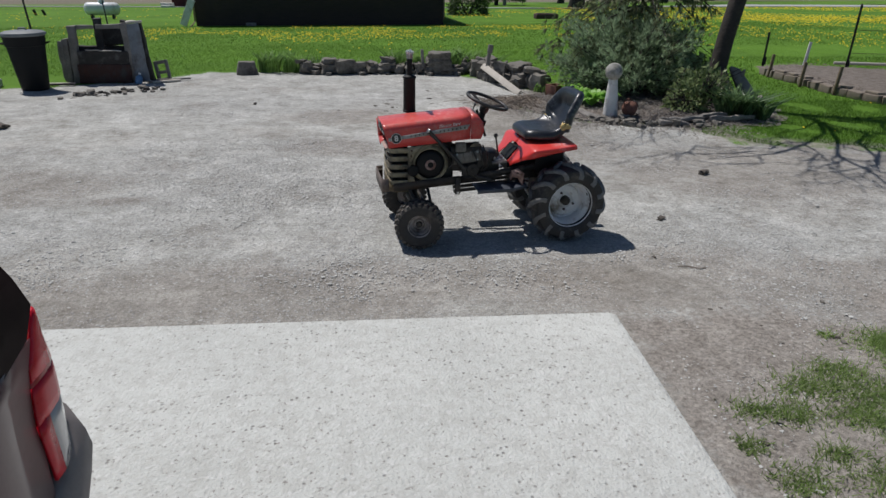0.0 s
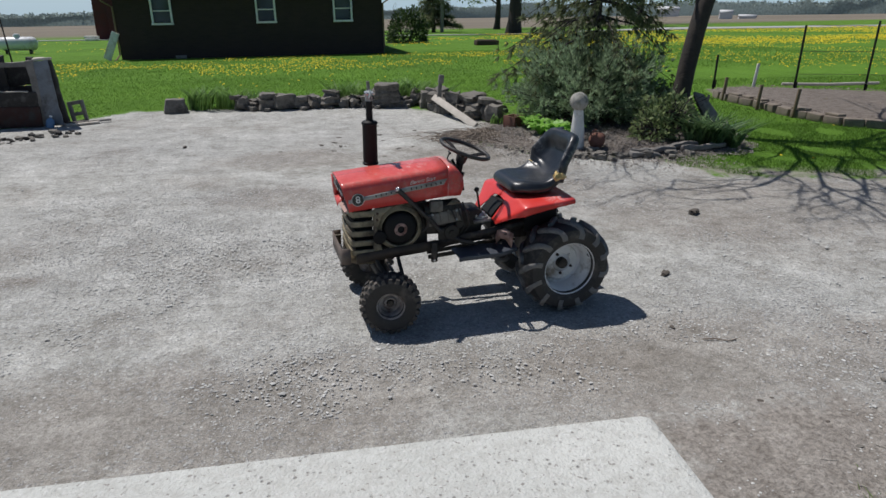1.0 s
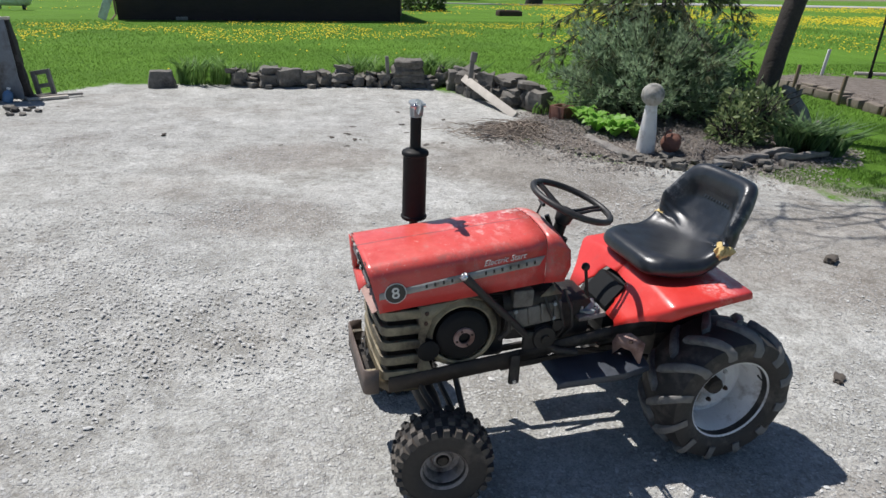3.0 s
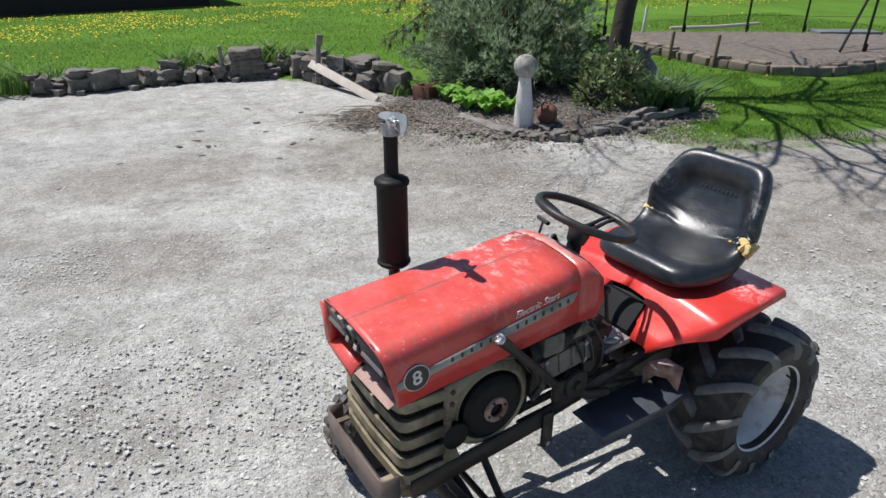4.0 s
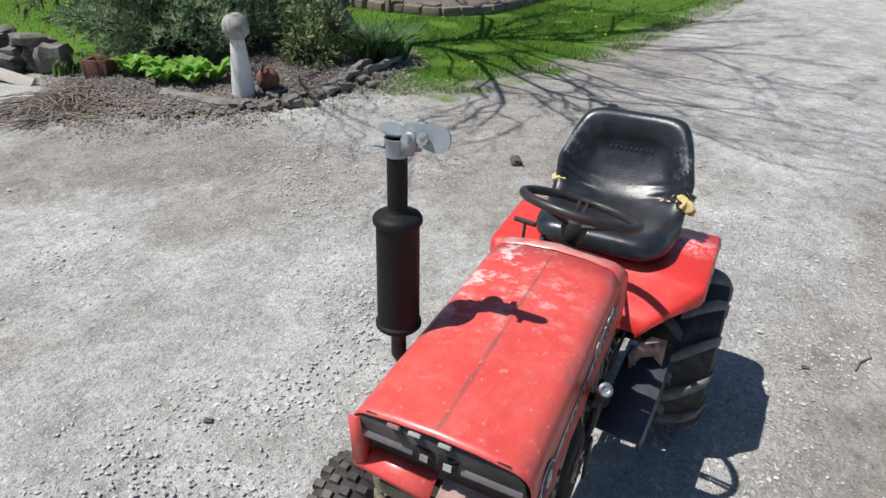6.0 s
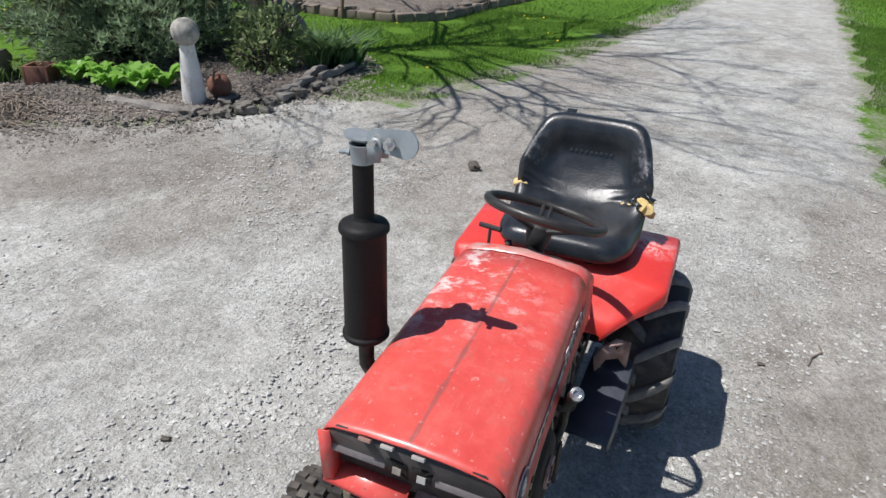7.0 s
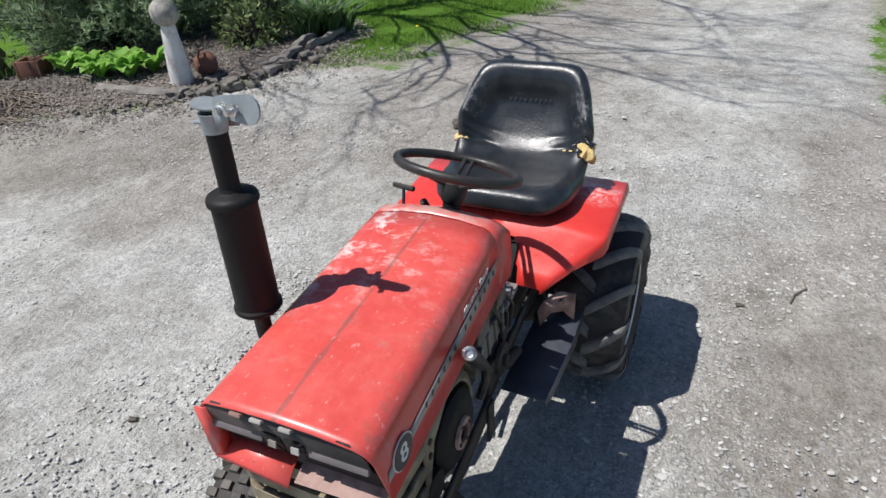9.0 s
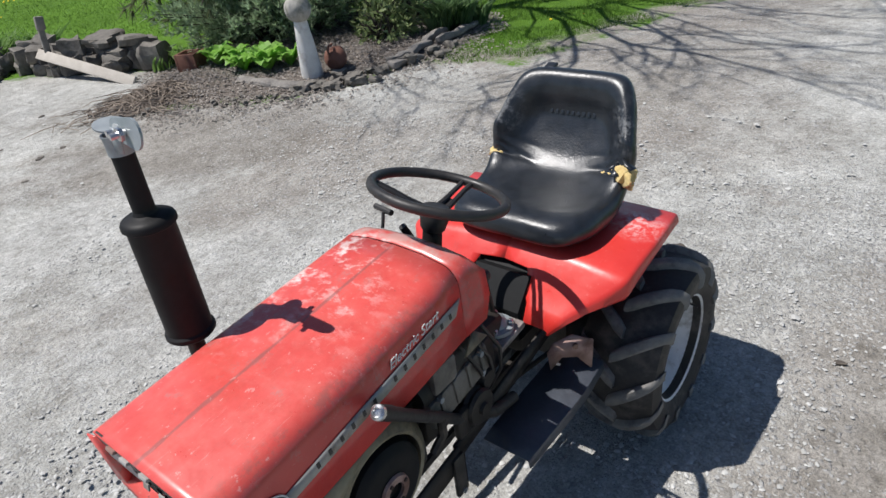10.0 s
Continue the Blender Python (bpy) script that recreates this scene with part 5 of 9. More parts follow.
make_spring_tree(17.8, 48.8, 12, 0.48, 5.5, 3, "large tree with a thick dark trunk and thin drooping spring leaves", 4200, 0.34, 0.8, 0.20)
make_spring_tree(21.9, 64.6, 8.5, 0.28, 4.0, 5, "slim tree with pale new leaves across the lane", 2200, 0.32, 0.4, 0.22)
make_spring_tree(-36.5, 62, 11, 0.4, 5, 8, "tree in early leaf at the field edge", 2600, 0.34, 0.4, 0.12)
make_spring_tree(33, 66, 12, 0.4, 5.5, 9, "tree with thin spring leaves beyond the lane", 2600, 0.36, 0.6, 0.2)
make_spring_tree(45, 78, 12, 0.4, 5.5, 10, "tall tree with thin spring leaves beyond the lane", 2600, 0.38, 0.6, 0.2)


def make_conifer(x, y, h, r, seed, label, mat, tiers=16, per=11, tuft=0.16, weep=0.5):
    rng = np.random.default_rng(seed)
    z = float(far_fall(x, y))
    t = thing("conifer", label, "conifer", pose(x, y, z - 0.05))
    bm = bmesh.new()
    tube(bm, [(0, 0, 0), (0.02, 0, h * 0.5), (0, 0, h)], [r * (0.09 if h > 5 else 0.022), r * (0.045 if h > 5 else 0.014), 0.01], 8)
    pts, dirs = [], []
    for k in range(tiers):
        f = k / tiers
        zz = h * (0.10 + 0.88 * f)
        rr = r * (1 - f) ** 0.8 * rng.uniform(0.75, 1.1)
        for j in range(per):
            a = rng.uniform(0, 6.28)
            L = rr * rng.uniform(0.5, 1.15)
            p0 = np.array([0, 0, zz])
            p1 = np.array([math.cos(a) * L, math.sin(a) * L, zz + L * 0.10 - weep * L * 0.5])
            pm = (p0 + p1) / 2 + np.array([0, 0, L * 0.12])
            tube(bm, [p0, pm, p1], [0.014 + 0.01 * r, 0.010, 0.004], 4, caps=False)
            for s in np.linspace(0.22, 1.0, max(4, int(L / tuft * 2.2))):
                q = (1 - s) ** 2 * p0 + 2 * s * (1 - s) * pm + s * s * p1 + rng.normal(size=3) * 0.03 * r
                pts.append(q)
                d = (p1 - p0) / (L + 1e-6)
                dirs.append(d * 0.6 + np.array([0, 0, -1.3 * weep * rng.random()]))
    part("trunk", bm, BARK, t)
    part("crown", tufts_mesh("crown", pts, dirs, tuft, tuft * 0.15, 12, mat, seed, 0.5), mat, t)


make_conifer(14.0, 58.0, 6.6, 2.0, 31, "dark spruce beyond the bush by the house", SPRUCE, 16, 12, 0.42, 0.3)
make_conifer(5.0, 10.45, 4.3, 1.75, 33, "sparse drooping spruce rising behind the shrub", SPRUCE, 17, 10, 0.13, 1.0)


def make_bush(name, x, y, rx, ry, rz, seed, label, mat, n, size, z0=0.0, aspect=0.5, category="bush"):
    rng = np.random.default_rng(seed)
    z = float(far_fall(x, y))
    t = thing(name, label, category, pose(x, y, z + z0))
    bm = bmesh.new()
    twigs = []
    for k in range(9):
        a = rng.uniform(0, 6.28)
        tree_branches(bm, (0.05 * math.cos(a), 0.05 * math.sin(a), -0.03), (rx * 0.75 * math.cos(a), ry * 0.75 * math.sin(a), rz * rng.uniform(0.5, 0.9)), 0.02 + 0.01 * rx, 1, rng, twigs, 4)
    part("branchwork", bm, BARK, t)
    d = rng.normal(size=(n, 3))
    d[:, 2] = np.abs(d[:, 2])
    d /= np.linalg.norm(d, axis=1, keepdims=True)
    lump = np.array([1 + 0.28 * noise.noise(Vector((*(q * 2.2), )) + Vector((seed, 0, 0))) for q in d])
    rad = (rng.uniform(0.45, 1.0, n) ** 0.45) * lump
    pts = d * rad[:, None] * np.array([rx, ry, rz])
    pts[:, 2] += 0.03
    part("leaves", leaves_mesh("leaves", pts, size, mat, seed, 0.1, aspect, (0, 0, rz * 0.3)), mat, t)
    return t


make_bush("round_bush", 7.14, 35.4, 1.10, 1.1, 1.62, 51, "large clipped green bush at the corner of the house", HEDGE, 2600, 0.16)


def make_pole():
    z = float(far_fall(14.3, 57.0))
    p = thing("utility_pole", "weathered wooden utility pole beyond the lawn", "utility pole", pose(14.35, 56.5, z - 0.1))
    bm = bmesh.new()
    rod(bm, (0, 0, 0), (0, 0, 9), 0.15, 0.11, 10)
    part("pole", bm, GREYWOOD, p)
    bm = bmesh.new()
    box(bm, (0, 0, 8.3), (2.2, 0.12, 0.14), bev=0.01)
    part("crossarm", bm, GREYWOOD, p)
    z = float(far_fall(9.7, 30.4))
    bm = bmesh.new()
    box(bm, (0, 0, 0.10), (1.02, 0.5, 0.22), bev=0.02)
    box(bm, (0, 0, 0.22), (0.86, 0.36, 0.03), bev=0.005)
    single("low_planter", bm, RUST, "low reddish brown block set in the lawn", "planter", pose(9.75, 30.4, z))


make_pole()


def make_far_woods():
    rng = np.random.default_rng(77)
    pts = []
    for az in np.arange(-75, 100, 0.16):
        a = math.radians(az)
        dist = 420 + 130 * math.sin(az * 0.11) + rng.uniform(-20, 20)
        x, y = dist * math.sin(a), dist * math.cos(a)
        z = float(far_fall(x, y)) if y > 12 else 0.0
        h = 0.66 * (10 + 5.5 * noise.noise(Vector((az * 0.16, 0, 0))) + 3.0 * noise.noise(Vector((az * 0.9, 3, 0)))) * dist / 420
        for k in range(10):
            pts.append((x + rng.uniform(-2, 2), y + rng.uniform(-2, 2), z + h * rng.uniform(0.84, 1.03)))
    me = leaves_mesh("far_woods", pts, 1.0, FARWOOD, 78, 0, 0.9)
    wall, strips = [], []
    for az in np.arange(-75, 100.2, 0.25):
        a = math.radians(az)
        dist = 424 + 130 * math.sin(az * 0.11)
        x, y = dist * math.sin(a), dist * math.cos(a)
        z = float(far_fall(x, y)) if y > 12 else 0.0
        h = 0.66 * (10 + 5.5 * noise.noise(Vector((az * 0.16, 0, 0))) + 3.0 * noise.noise(Vector((az * 0.9, 3, 0))) + 1.6 * noise.noise(Vector((az * 3.3, 5, 0)))) * dist / 420
        wall += [(x, y, z - 3), (x, y, z + h * 0.6), (x * 1.004, y * 1.004, z + h)]
    for i in range(len(wall) // 3 - 1):
        strips += [(3 * i + k, 3 * i + 3 + k, 3 * i + 4 + k, 3 * i + 1 + k) for k in (0, 1)]
    # bank and treetops both take their haze from the material colour
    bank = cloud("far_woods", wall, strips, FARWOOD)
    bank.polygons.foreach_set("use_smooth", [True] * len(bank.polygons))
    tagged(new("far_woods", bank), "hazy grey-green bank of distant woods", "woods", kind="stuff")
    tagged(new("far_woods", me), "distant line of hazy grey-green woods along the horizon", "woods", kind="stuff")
    for x, y, w, h, lab in ((155, 246, 8, 3.0, "pale farm building far off beyond the road"), (89, 121, 2.4, 1.5, "white trailer standing far off beside the road"), (94, 121, 3.2, 0.8, "low white trailer far off beside the road")):
        z = float(far_fall(x, y))
        b = thing("farm_building", lab, "farm building", pose(x, y, z - 0.3, 0, 0, -30))
        bm = bmesh.new()
        box(bm, (0, 0, h / 2), (w, w * 0.5, h))
        part("wall", bm, FARPALE, b)
        bm = bmesh.new()
        sheet_from(bm, [[(-w * 0.53, -w * 0.28, h), (-w * 0.53, 0, h * 1.35), (-w * 0.53, w * 0.28, h)], [(w * 0.53, -w * 0.28, h), (w * 0.53, 0, h * 1.35), (w * 0.53, w * 0.28, h)]])
        solid(part("roof", bm, FARPALE, b), 0.2)


make_far_woods()


# ---- yard things ----
def make_bin():
    b = thing("trash_bin", "black plastic trash bin with a dusty grey lid", "trash bin", Matrix.Translation((-4.06, 10.40, 0)) @ pose(0, 0, 0, 0, -1.5, 8) @ Matrix.Diagonal((0.755, 0.755, 0.86, 1)))
    bm = bmesh.new()
    lathe(bm, [(0.0, 0.0), (0.22, 0.0), (0.235, 0.02), (0.318, 0.70), (0.335, 0.71), (0.35, 0.85), (0.36, 0.86), (0.36, 0.89), (0.33, 0.89), (0.22, 0.06), (0.0, 0.05)], 28)
    part("bucket", bm, BINSHADEBLACK, b)
    bm = bmesh.new()
    lathe(bm, [(0.365, 0.86), (0.378, 0.885), (0.37, 0.91), (0.30, 0.935), (0.20, 0.945), (0.0, 0.95)], 28)
    part("lid", bm, BINLID, b)
    bm = bmesh.new()
    tube(bm, [(-0.07, 0, 0.94), (-0.05, 0, 0.975), (0.05, 0, 0.975), (0.07, 0, 0.94)], 0.014, 8)
    part("handle", bm, BINLID, b)
    for sx in (-1, 1):
        bm = bmesh.new()
        tube(bm, [(sx * 0.335, -0.07, 0.74), (sx * 0.39, -0.05, 0.75), (sx * 0.39, 0.05, 0.75), (sx * 0.335, 0.07, 0.74)], 0.014, 8)
        part("side_handle", bm, BINSHADEBLACK, b)
    br = thing("push_broom", "old push broom standing head up behind the trash bin", "broom", pose(-4.10, 10.74, 0, 0, 0, 4))
    bm = bmesh.new()
    tube(bm, [(0.05, 0, 0), (0.0, 0, 0.8), (-0.045, 0.02, 1.34)], [0.015, 0.015, 0.013], 8)
    part("handle", bm, GREASY, br)
    bm = bmesh.new()
    box(bm, (-0.055, 0.02, 1.36), (0.30, 0.06, 0.045), (0, -7, 0), bev=0.01)
    part("head", bm, GREYWOOD, br)
    bm = bmesh.new()
    rng = random.Random(5)
    for k in range(42):
        x = -0.195 + 0.28 * (k % 14) / 13
        y = 0.02 + 0.02 * (k // 14 - 1)
        box(bm, (x, y, 1.415), (0.012, 0.010, 0.075), (rng.uniform(-8, 8), rng.uniform(-9, 9), 0))
    part("bristles", bm, BARK, br)
    u = thing("utility_box", "white metal utility box on a grey concrete block", "utility box", pose(-5.06, 10.35, 0, 0, 0, 6))
    bm = bmesh.new()
    box(bm, (0, 0, 0.055), (0.96, 0.62, 0.11), bev=0.015)
    part("base_block", bm, CONCRETE, u, "grey concrete block")
    bm = bmesh.new()
    box(bm, (-0.05, 0.1, 0.16), (0.58, 0.36, 0.10), bev=0.01)
    part("skirt", bm, GREASY, u)
    bm = bmesh.new()
    box(bm, (-0.05, 0.1, 0.46), (0.60, 0.36, 0.52), bev=0.02, taper=0.86)
    part("body", bm, TANKWHITE, u)
    bm = bmesh.new()
    box(bm, (-0.05, 0.1, 0.735), (0.56, 0.36, 0.04), bev=0.012)
    part("lid", bm, TANKWHITE, u)


make_bin()


def make_crate():
    rng = random.Random(3)
    c = thing("old_wagon_box", "weathered grey wooden wagon box with a dark rusty front panel", "wagon box", pose(-3.24, 11.02, 0, 0, 0, 4))

    def plank(name, centre, size, turn, mat, label="", rough=1.0):
        """Rough-sawn timber with a little twist and chewed ends."""
        b = bmesh.new()
        box(b, (0, 0, 0), size, bev=0.008)
        long = [e for e in b.edges if e.calc_length() > 0.15]
        bmesh.ops.subdivide_edges(b, edges=long, cuts=6)
        off = Vector((rng.uniform(0, 9), rng.uniform(0, 9), 0))
        for v in b.verts:
            v.co += Vector((0.014, 0.014, 0.016)) * rough * noise.noise(v.co * 9 + off)
        return part(name, b, mat, c, label, 40, pose(*centre, *turn))

    # chewed upright stubs standing off the end
    for dx, h, w in ((-0.60, 0.60, 0.075), (-0.535, 0.64, 0.07), (-0.585, 0.50, 0.06)):
        plank("end_stub", (dx, 0.02 + 0.09 * (h < 0.55), h / 2), (w, 0.08, h), (0, rng.uniform(-3, 3), rng.uniform(-9, 9)), GREYWOOD, "", 1.6)
    # frame
    plank("post", (-0.425, 0.0, 0.415), (0.105, 0.09, 0.83), (0, 2.5, 0), GREYWOOD)
    plank("post", (-0.125, 0.34, 0.455), (0.10, 0.09, 0.91), (0, 0, 0), OLDBOARD)
    plank("post", (0.33, 0.0, 0.44), (0.09, 0.09, 0.87), (0, -3, 0), GREYWOOD)
    plank("post", (0.555, 0.10, 0.43), (0.07, 0.13, 0.87), (0, -6, 0), OLDBOARD)
    plank("top_rail", (-0.29, 0.06, 0.80), (0.34, 0.07, 0.06), (0, -3, 0), GREYWOOD)
    plank("top_rail", (0.21, 0.10, 0.82), (0.62, 0.07, 0.065), (0, -2, 0), GREYWOOD)
    plank("cap_board", (0.45, 0.06, 0.885), (0.22, 0.16, 0.03), (0, -1, 4), PALEWOOD)
    plank("knee_block", (0.29, 0.10, 0.865), (0.07, 0.09, 0.09), (0, 6, 0), OLDBOARD)
    # inside and back, their shade given by near-black board colour
    plank("back_board", (0.05, 0.42, 0.645), (0.46, 0.05, 0.26), (0, 0.5, 0), OLDBOARD)
    plank("back_board", (0.02, 0.44, 0.28), (0.98, 0.05, 0.44), (0, 0, 0), OLDBOARD)
    plank("floor_board", (0, 0.24, 0.06), (1.0, 0.36, 0.08), (0, 0, 0), OLDBOARD)
    for sx in (-1, 1):
        plank("side_board", (sx * 0.49, 0.24, 0.30), (0.05, 0.36, 0.44), (0, 0, 0), GREYWOOD)
    # front: upper grey board, coloured dark for its shaded side, over a rusty sheet
    plank("upper_panel", (-0.02, -0.055, 0.375), (0.70, 0.04, 0.20), (3, 0.5, 1), OLDBOARD)
    plank("front_panel", (-0.03, -0.06, 0.14), (0.74, 0.04, 0.28), (2, 0.8, 1), OLDRUST, "rust-brown lower front panel")
    plank("edge_strip", (-0.005, -0.07, 0.483), (0.50, 0.05, 0.016), (0, 0.8, 1), PALEWOOD)
    plank("side_sheet", (0.455, -0.05, 0.44), (0.21, 0.025, 0.86), (-3, -5, -8), OLDSHEET, "pale blue-grey weathered sheet")
    bm = bmesh.new()
    tube(bm, [(0.03, 0.02, 0), (0.0, 0.0, 0.7), (-0.05, 0.0, 1.43)], [0.014, 0.012, 0.009], 8)
    single("thin_pole", bm, GREASY, "thin dark pole standing up behind the wagon box", "pole", pose(-3.30, 11.58, 0))
    # blue jug at the foot
    j = thing("blue_jug", "faded blue plastic jug at the foot of the wagon box", "jug", pose(-2.80, 10.90, 0, 0, 14, 20))
    bm = bmesh.new()
    lathe(bm, [(0.0, 0.0), (0.045, 0.0), (0.052, 0.01), (0.052, 0.09), (0.040, 0.115), (0.016, 0.13), (0.016, 0.15)], 14)
    part("body", bm, BLUE, j)
    bm = bmesh.new()
    lathe(bm, [(0.019, 0.145), (0.019, 0.165), (0.0, 0.167)], 12)
    part("cap", bm, WHITETRIM, j)
    # square frame of scrap timber propped beyond the box
    f = thing("timber_frame", "small square frame of weathered scrap timber propped by the wagon box", "timber frame", pose(-2.50, 11.30, 0, -8, -10, -6))
    for name, cen, size in (("upright", (-0.085, 0, 0.15), (0.05, 0.05, 0.30)), ("upright", (0.085, 0, 0.15), (0.045, 0.05, 0.30)), ("crosspiece", (0, 0, 0.275), (0.122, 0.045, 0.05)), ("crosspiece", (0, 0, 0.12), (0.122, 0.045, 0.045))):
        bm = bmesh.new()
        box(bm, cen, size, bev=0.006)
        part(name, bm, GREYWOOD, f)
    for i, (x, y, L, w, yaw, mat) in enumerate(((-2.42, 11.05, 0.42, 0.07, 24, PALEWOOD), (-2.33, 11.16, 0.50, 0.045, 18, GREYWOOD), (-2.58, 11.02, 0.22, 0.08, -20, PALEWOOD), (-2.52, 11.13, 0.30, 0.06, 52, OLDBOARD), (-3.86, 10.80, 0.40, 0.06, -8, PALEWOOD), (-3.80, 10.68, 0.34, 0.05, 6, OLDBOARD))):
        bm = bmesh.new()
        box(bm, (0, 0, 0.014), (L, w, 0.026), bev=0.005)
        bmesh.ops.subdivide_edges(bm, edges=[e for e in bm.edges if e.calc_length() > 0.15], cuts=4)
        for v in bm.verts:
            v.co.y += 0.012 * noise.noise(Vector((v.co.x * 12, i, 0)))
        single("scrap_board", bm, mat, "weathered scrap board dropped on the gravel", "board", pose(x, y, 0.004 + 0.012 * (i % 2), 0, -1.5, yaw), "scrap boards by the wagon box")
    for i in range(64):
        s = rng.uniform(0.025, 0.10) * (1.25 if i < 10 else 0.85)
        u = rng.gauss(0, 0.30)
        single("clod", stone_bm((s, s * rng.uniform(0.6, 0.9), s * rng.uniform(0.35, 0.6)), 60 + i, 2, 0.3), OLDBOARD if i % 3 == 0 else ROCK, "dark clod of broken earth on the gravel", "earth clod", pose(-2.95 + u, 10.10 + 0.55 * u + rng.gauss(0, 0.12), -0.004, rng.uniform(-12, 12), rng.uniform(-12, 12), rng.uniform(0, 360)), "clods by the wagon box")


make_crate()


def make_stone_row():
    rng = random.Random(21)
    lab = "rough grey-brown fieldstone of the low border row"
    block = bmesh.new()
    box(block, (0, 0, 0.10), (0.36, 0.26, 0.215), bev=0.018, taper=0.74)
    bmesh.ops.subdivide_edges(block, edges=[e for e in block.edges if e.calc_length() > 0.12], cuts=4, use_grid_fill=True)
    for v in block.verts:
        v.co += v.co.normalized() * 0.016 * noise.noise(v.co * 11)
    single("border_stone", block, ROCK, "single squared fieldstone standing apart from the row", "stone", pose(-1.30, 11.95, 0, 0, 0, 8), "border stones")
    x = -0.42
    i = 0
    while x < 2.55:
        w = rng.uniform(0.15, 0.36)
        h = rng.uniform(0.11, 0.21)
        y = 12.02 + rng.uniform(-0.07, 0.06) - 0.04 * max(0, x - 1.5)
        single("border_stone", stone_bm((w, rng.uniform(0.18, 0.30), h), 5 + i, 3, 0.34, 0.2), ROCK, lab, "stone", pose(x + w / 2, y, 0, rng.uniform(-5, 5), rng.uniform(-8, 8), rng.uniform(-25, 25)), "border stones")
        if rng.random() < 0.62:
            w2 = w * rng.uniform(0.6, 1.1)
            single("border_stone", stone_bm((w2, 0.2, rng.uniform(0.06, 0.13)), 45 + i, 3, 0.34, 0.2), ROCK, lab, "stone", pose(x + w / 2 + rng.uniform(-0.05, 0.05), y + 0.05, h * 0.82, rng.uniform(-8, 8), rng.uniform(-10, 10), rng.uniform(-30, 30)), "border stones")
        if rng.random() < 0.4:
            s2 = rng.uniform(0.06, 0.12)
            single("border_stone", stone_bm((s2, s2, s2 * 0.6), 245 + i, 1, 0.26), ROCK, "small broken stone at the foot of the row", "stone", pose(x + w / 2, y - 0.18, 0, 0, 0, rng.uniform(0, 90)), "border stones")
        x += w * rng.uniform(0.94, 1.1)
        i += 1
    # stacked corner pillar of slabs
    for k in range(4):
        single("slab_stone", stone_bm((0.46 - 0.03 * k, 0.32, 0.11), 80 + k, 3, 0.2, 0.18), ROCK, "flat grey slab stacked in the stone row", "stone slab", pose(2.02, 11.98, 0.092 * k, 0, 0, rng.uniform(-12, 12)), "stacked slabs")
    # heap that turns the corner
    for k in range(44):
        t = k / 44
        cx, cy = 2.72 + 0.52 * t + rng.uniform(-0.12, 0.16), 11.75 - 1.45 * t + rng.uniform(-0.12, 0.12)
        s = rng.uniform(0.13, 0.27)
        lvl = 0 if k % 2 == 0 else rng.uniform(0.09, 0.17)
        single("heap_stone", stone_bm((s, s * rng.uniform(0.7, 1.0), s * rng.uniform(0.5, 0.85)), 100 + k, 2, 0.28, 0.26), ROCK, "rough fieldstone in the loose corner heap", "stone", pose(cx, cy, lvl, rng.uniform(-12, 12), rng.uniform(-12, 12), rng.uniform(0, 360)), "stone heap")
    single("cap_stone", stone_bm((0.36, 0.30, 0.09), 140, 2, 0.2), ROCK, "broad pale flat stone lying on the heap", "stone slab", pose(3.16, 10.75, 0.27, 4, -6, 30))
    single("cap_stone", stone_bm((0.30, 0.24, 0.10), 141, 2, 0.2), ROCK, "broad pale flat stone on the heap", "stone slab", pose(3.26, 10.38, 0.24, 4, 5, 80))
    single("dark_boulder", stone_bm((0.27, 0.25, 0.25), 142, 2, 0.26), ROCK, "dark boulder at the end of the heap", "boulder", pose(3.34, 10.15, 0, 0, 0, 30))
    # board and stake
    bm = bmesh.new()
    box(bm, (0, 0, 0), (0.105, 1.42, 0.035), bev=0.006)
    ob = single("fallen_board", bm, PALEWOOD, "pale weathered board leaning down from the stone heap", "board", look((2.80, 10.58, 0.125), (2.93, 9.95, 0.02)) @ pose(0, 0, 0, 90, 0, 0) @ pose(0, 0, 0, 0, -50, 0))
    bm = bmesh.new()
    box(bm, (0, 0, 0.29), (0.06, 0.03, 0.58), (0, 5, 0), bev=0.004)
    box(bm, (0.03, 0.0, 0.53), (0.085, 0.05, 0.13), (0, 8, 0), bev=0.01)
    single("wooden_stake", bm, GREYWOOD, "grey wooden stake standing in the stone heap", "stake", pose(2.72, 11.15, 0))
    bm = bmesh.new()
    box(bm, (0, 0, 0.2), (0.05, 0.05, 0.46), (0, -4, 0), bev=0.006)
    single("short_stake", bm, GREYWOOD, "short grey stake in the stone row", "stake", pose(1.72, 11.93, 0))


make_stone_row()


def blade_clump(name, x, y, n, r, h, w, mat, label, category, seed, z=0.0, lean=0.6, ry=None):
    rng = np.random.default_rng(seed)
    ry = ry or r
    a = rng.uniform(0, 6.28, n)
    q = np.sqrt(rng.random(n))
    pts = np.stack([np.cos(a) * q * r, np.sin(a) * q * ry, np.full(n, -0.01)], 1)
    me = blades_mesh(name, pts, h * rng.uniform(0.6, 1.2, n), w, mat, lean, seed, True)
    return tagged(part(name, me, mat, None, "", None, pose(x, y, z)), label, category, kind="")


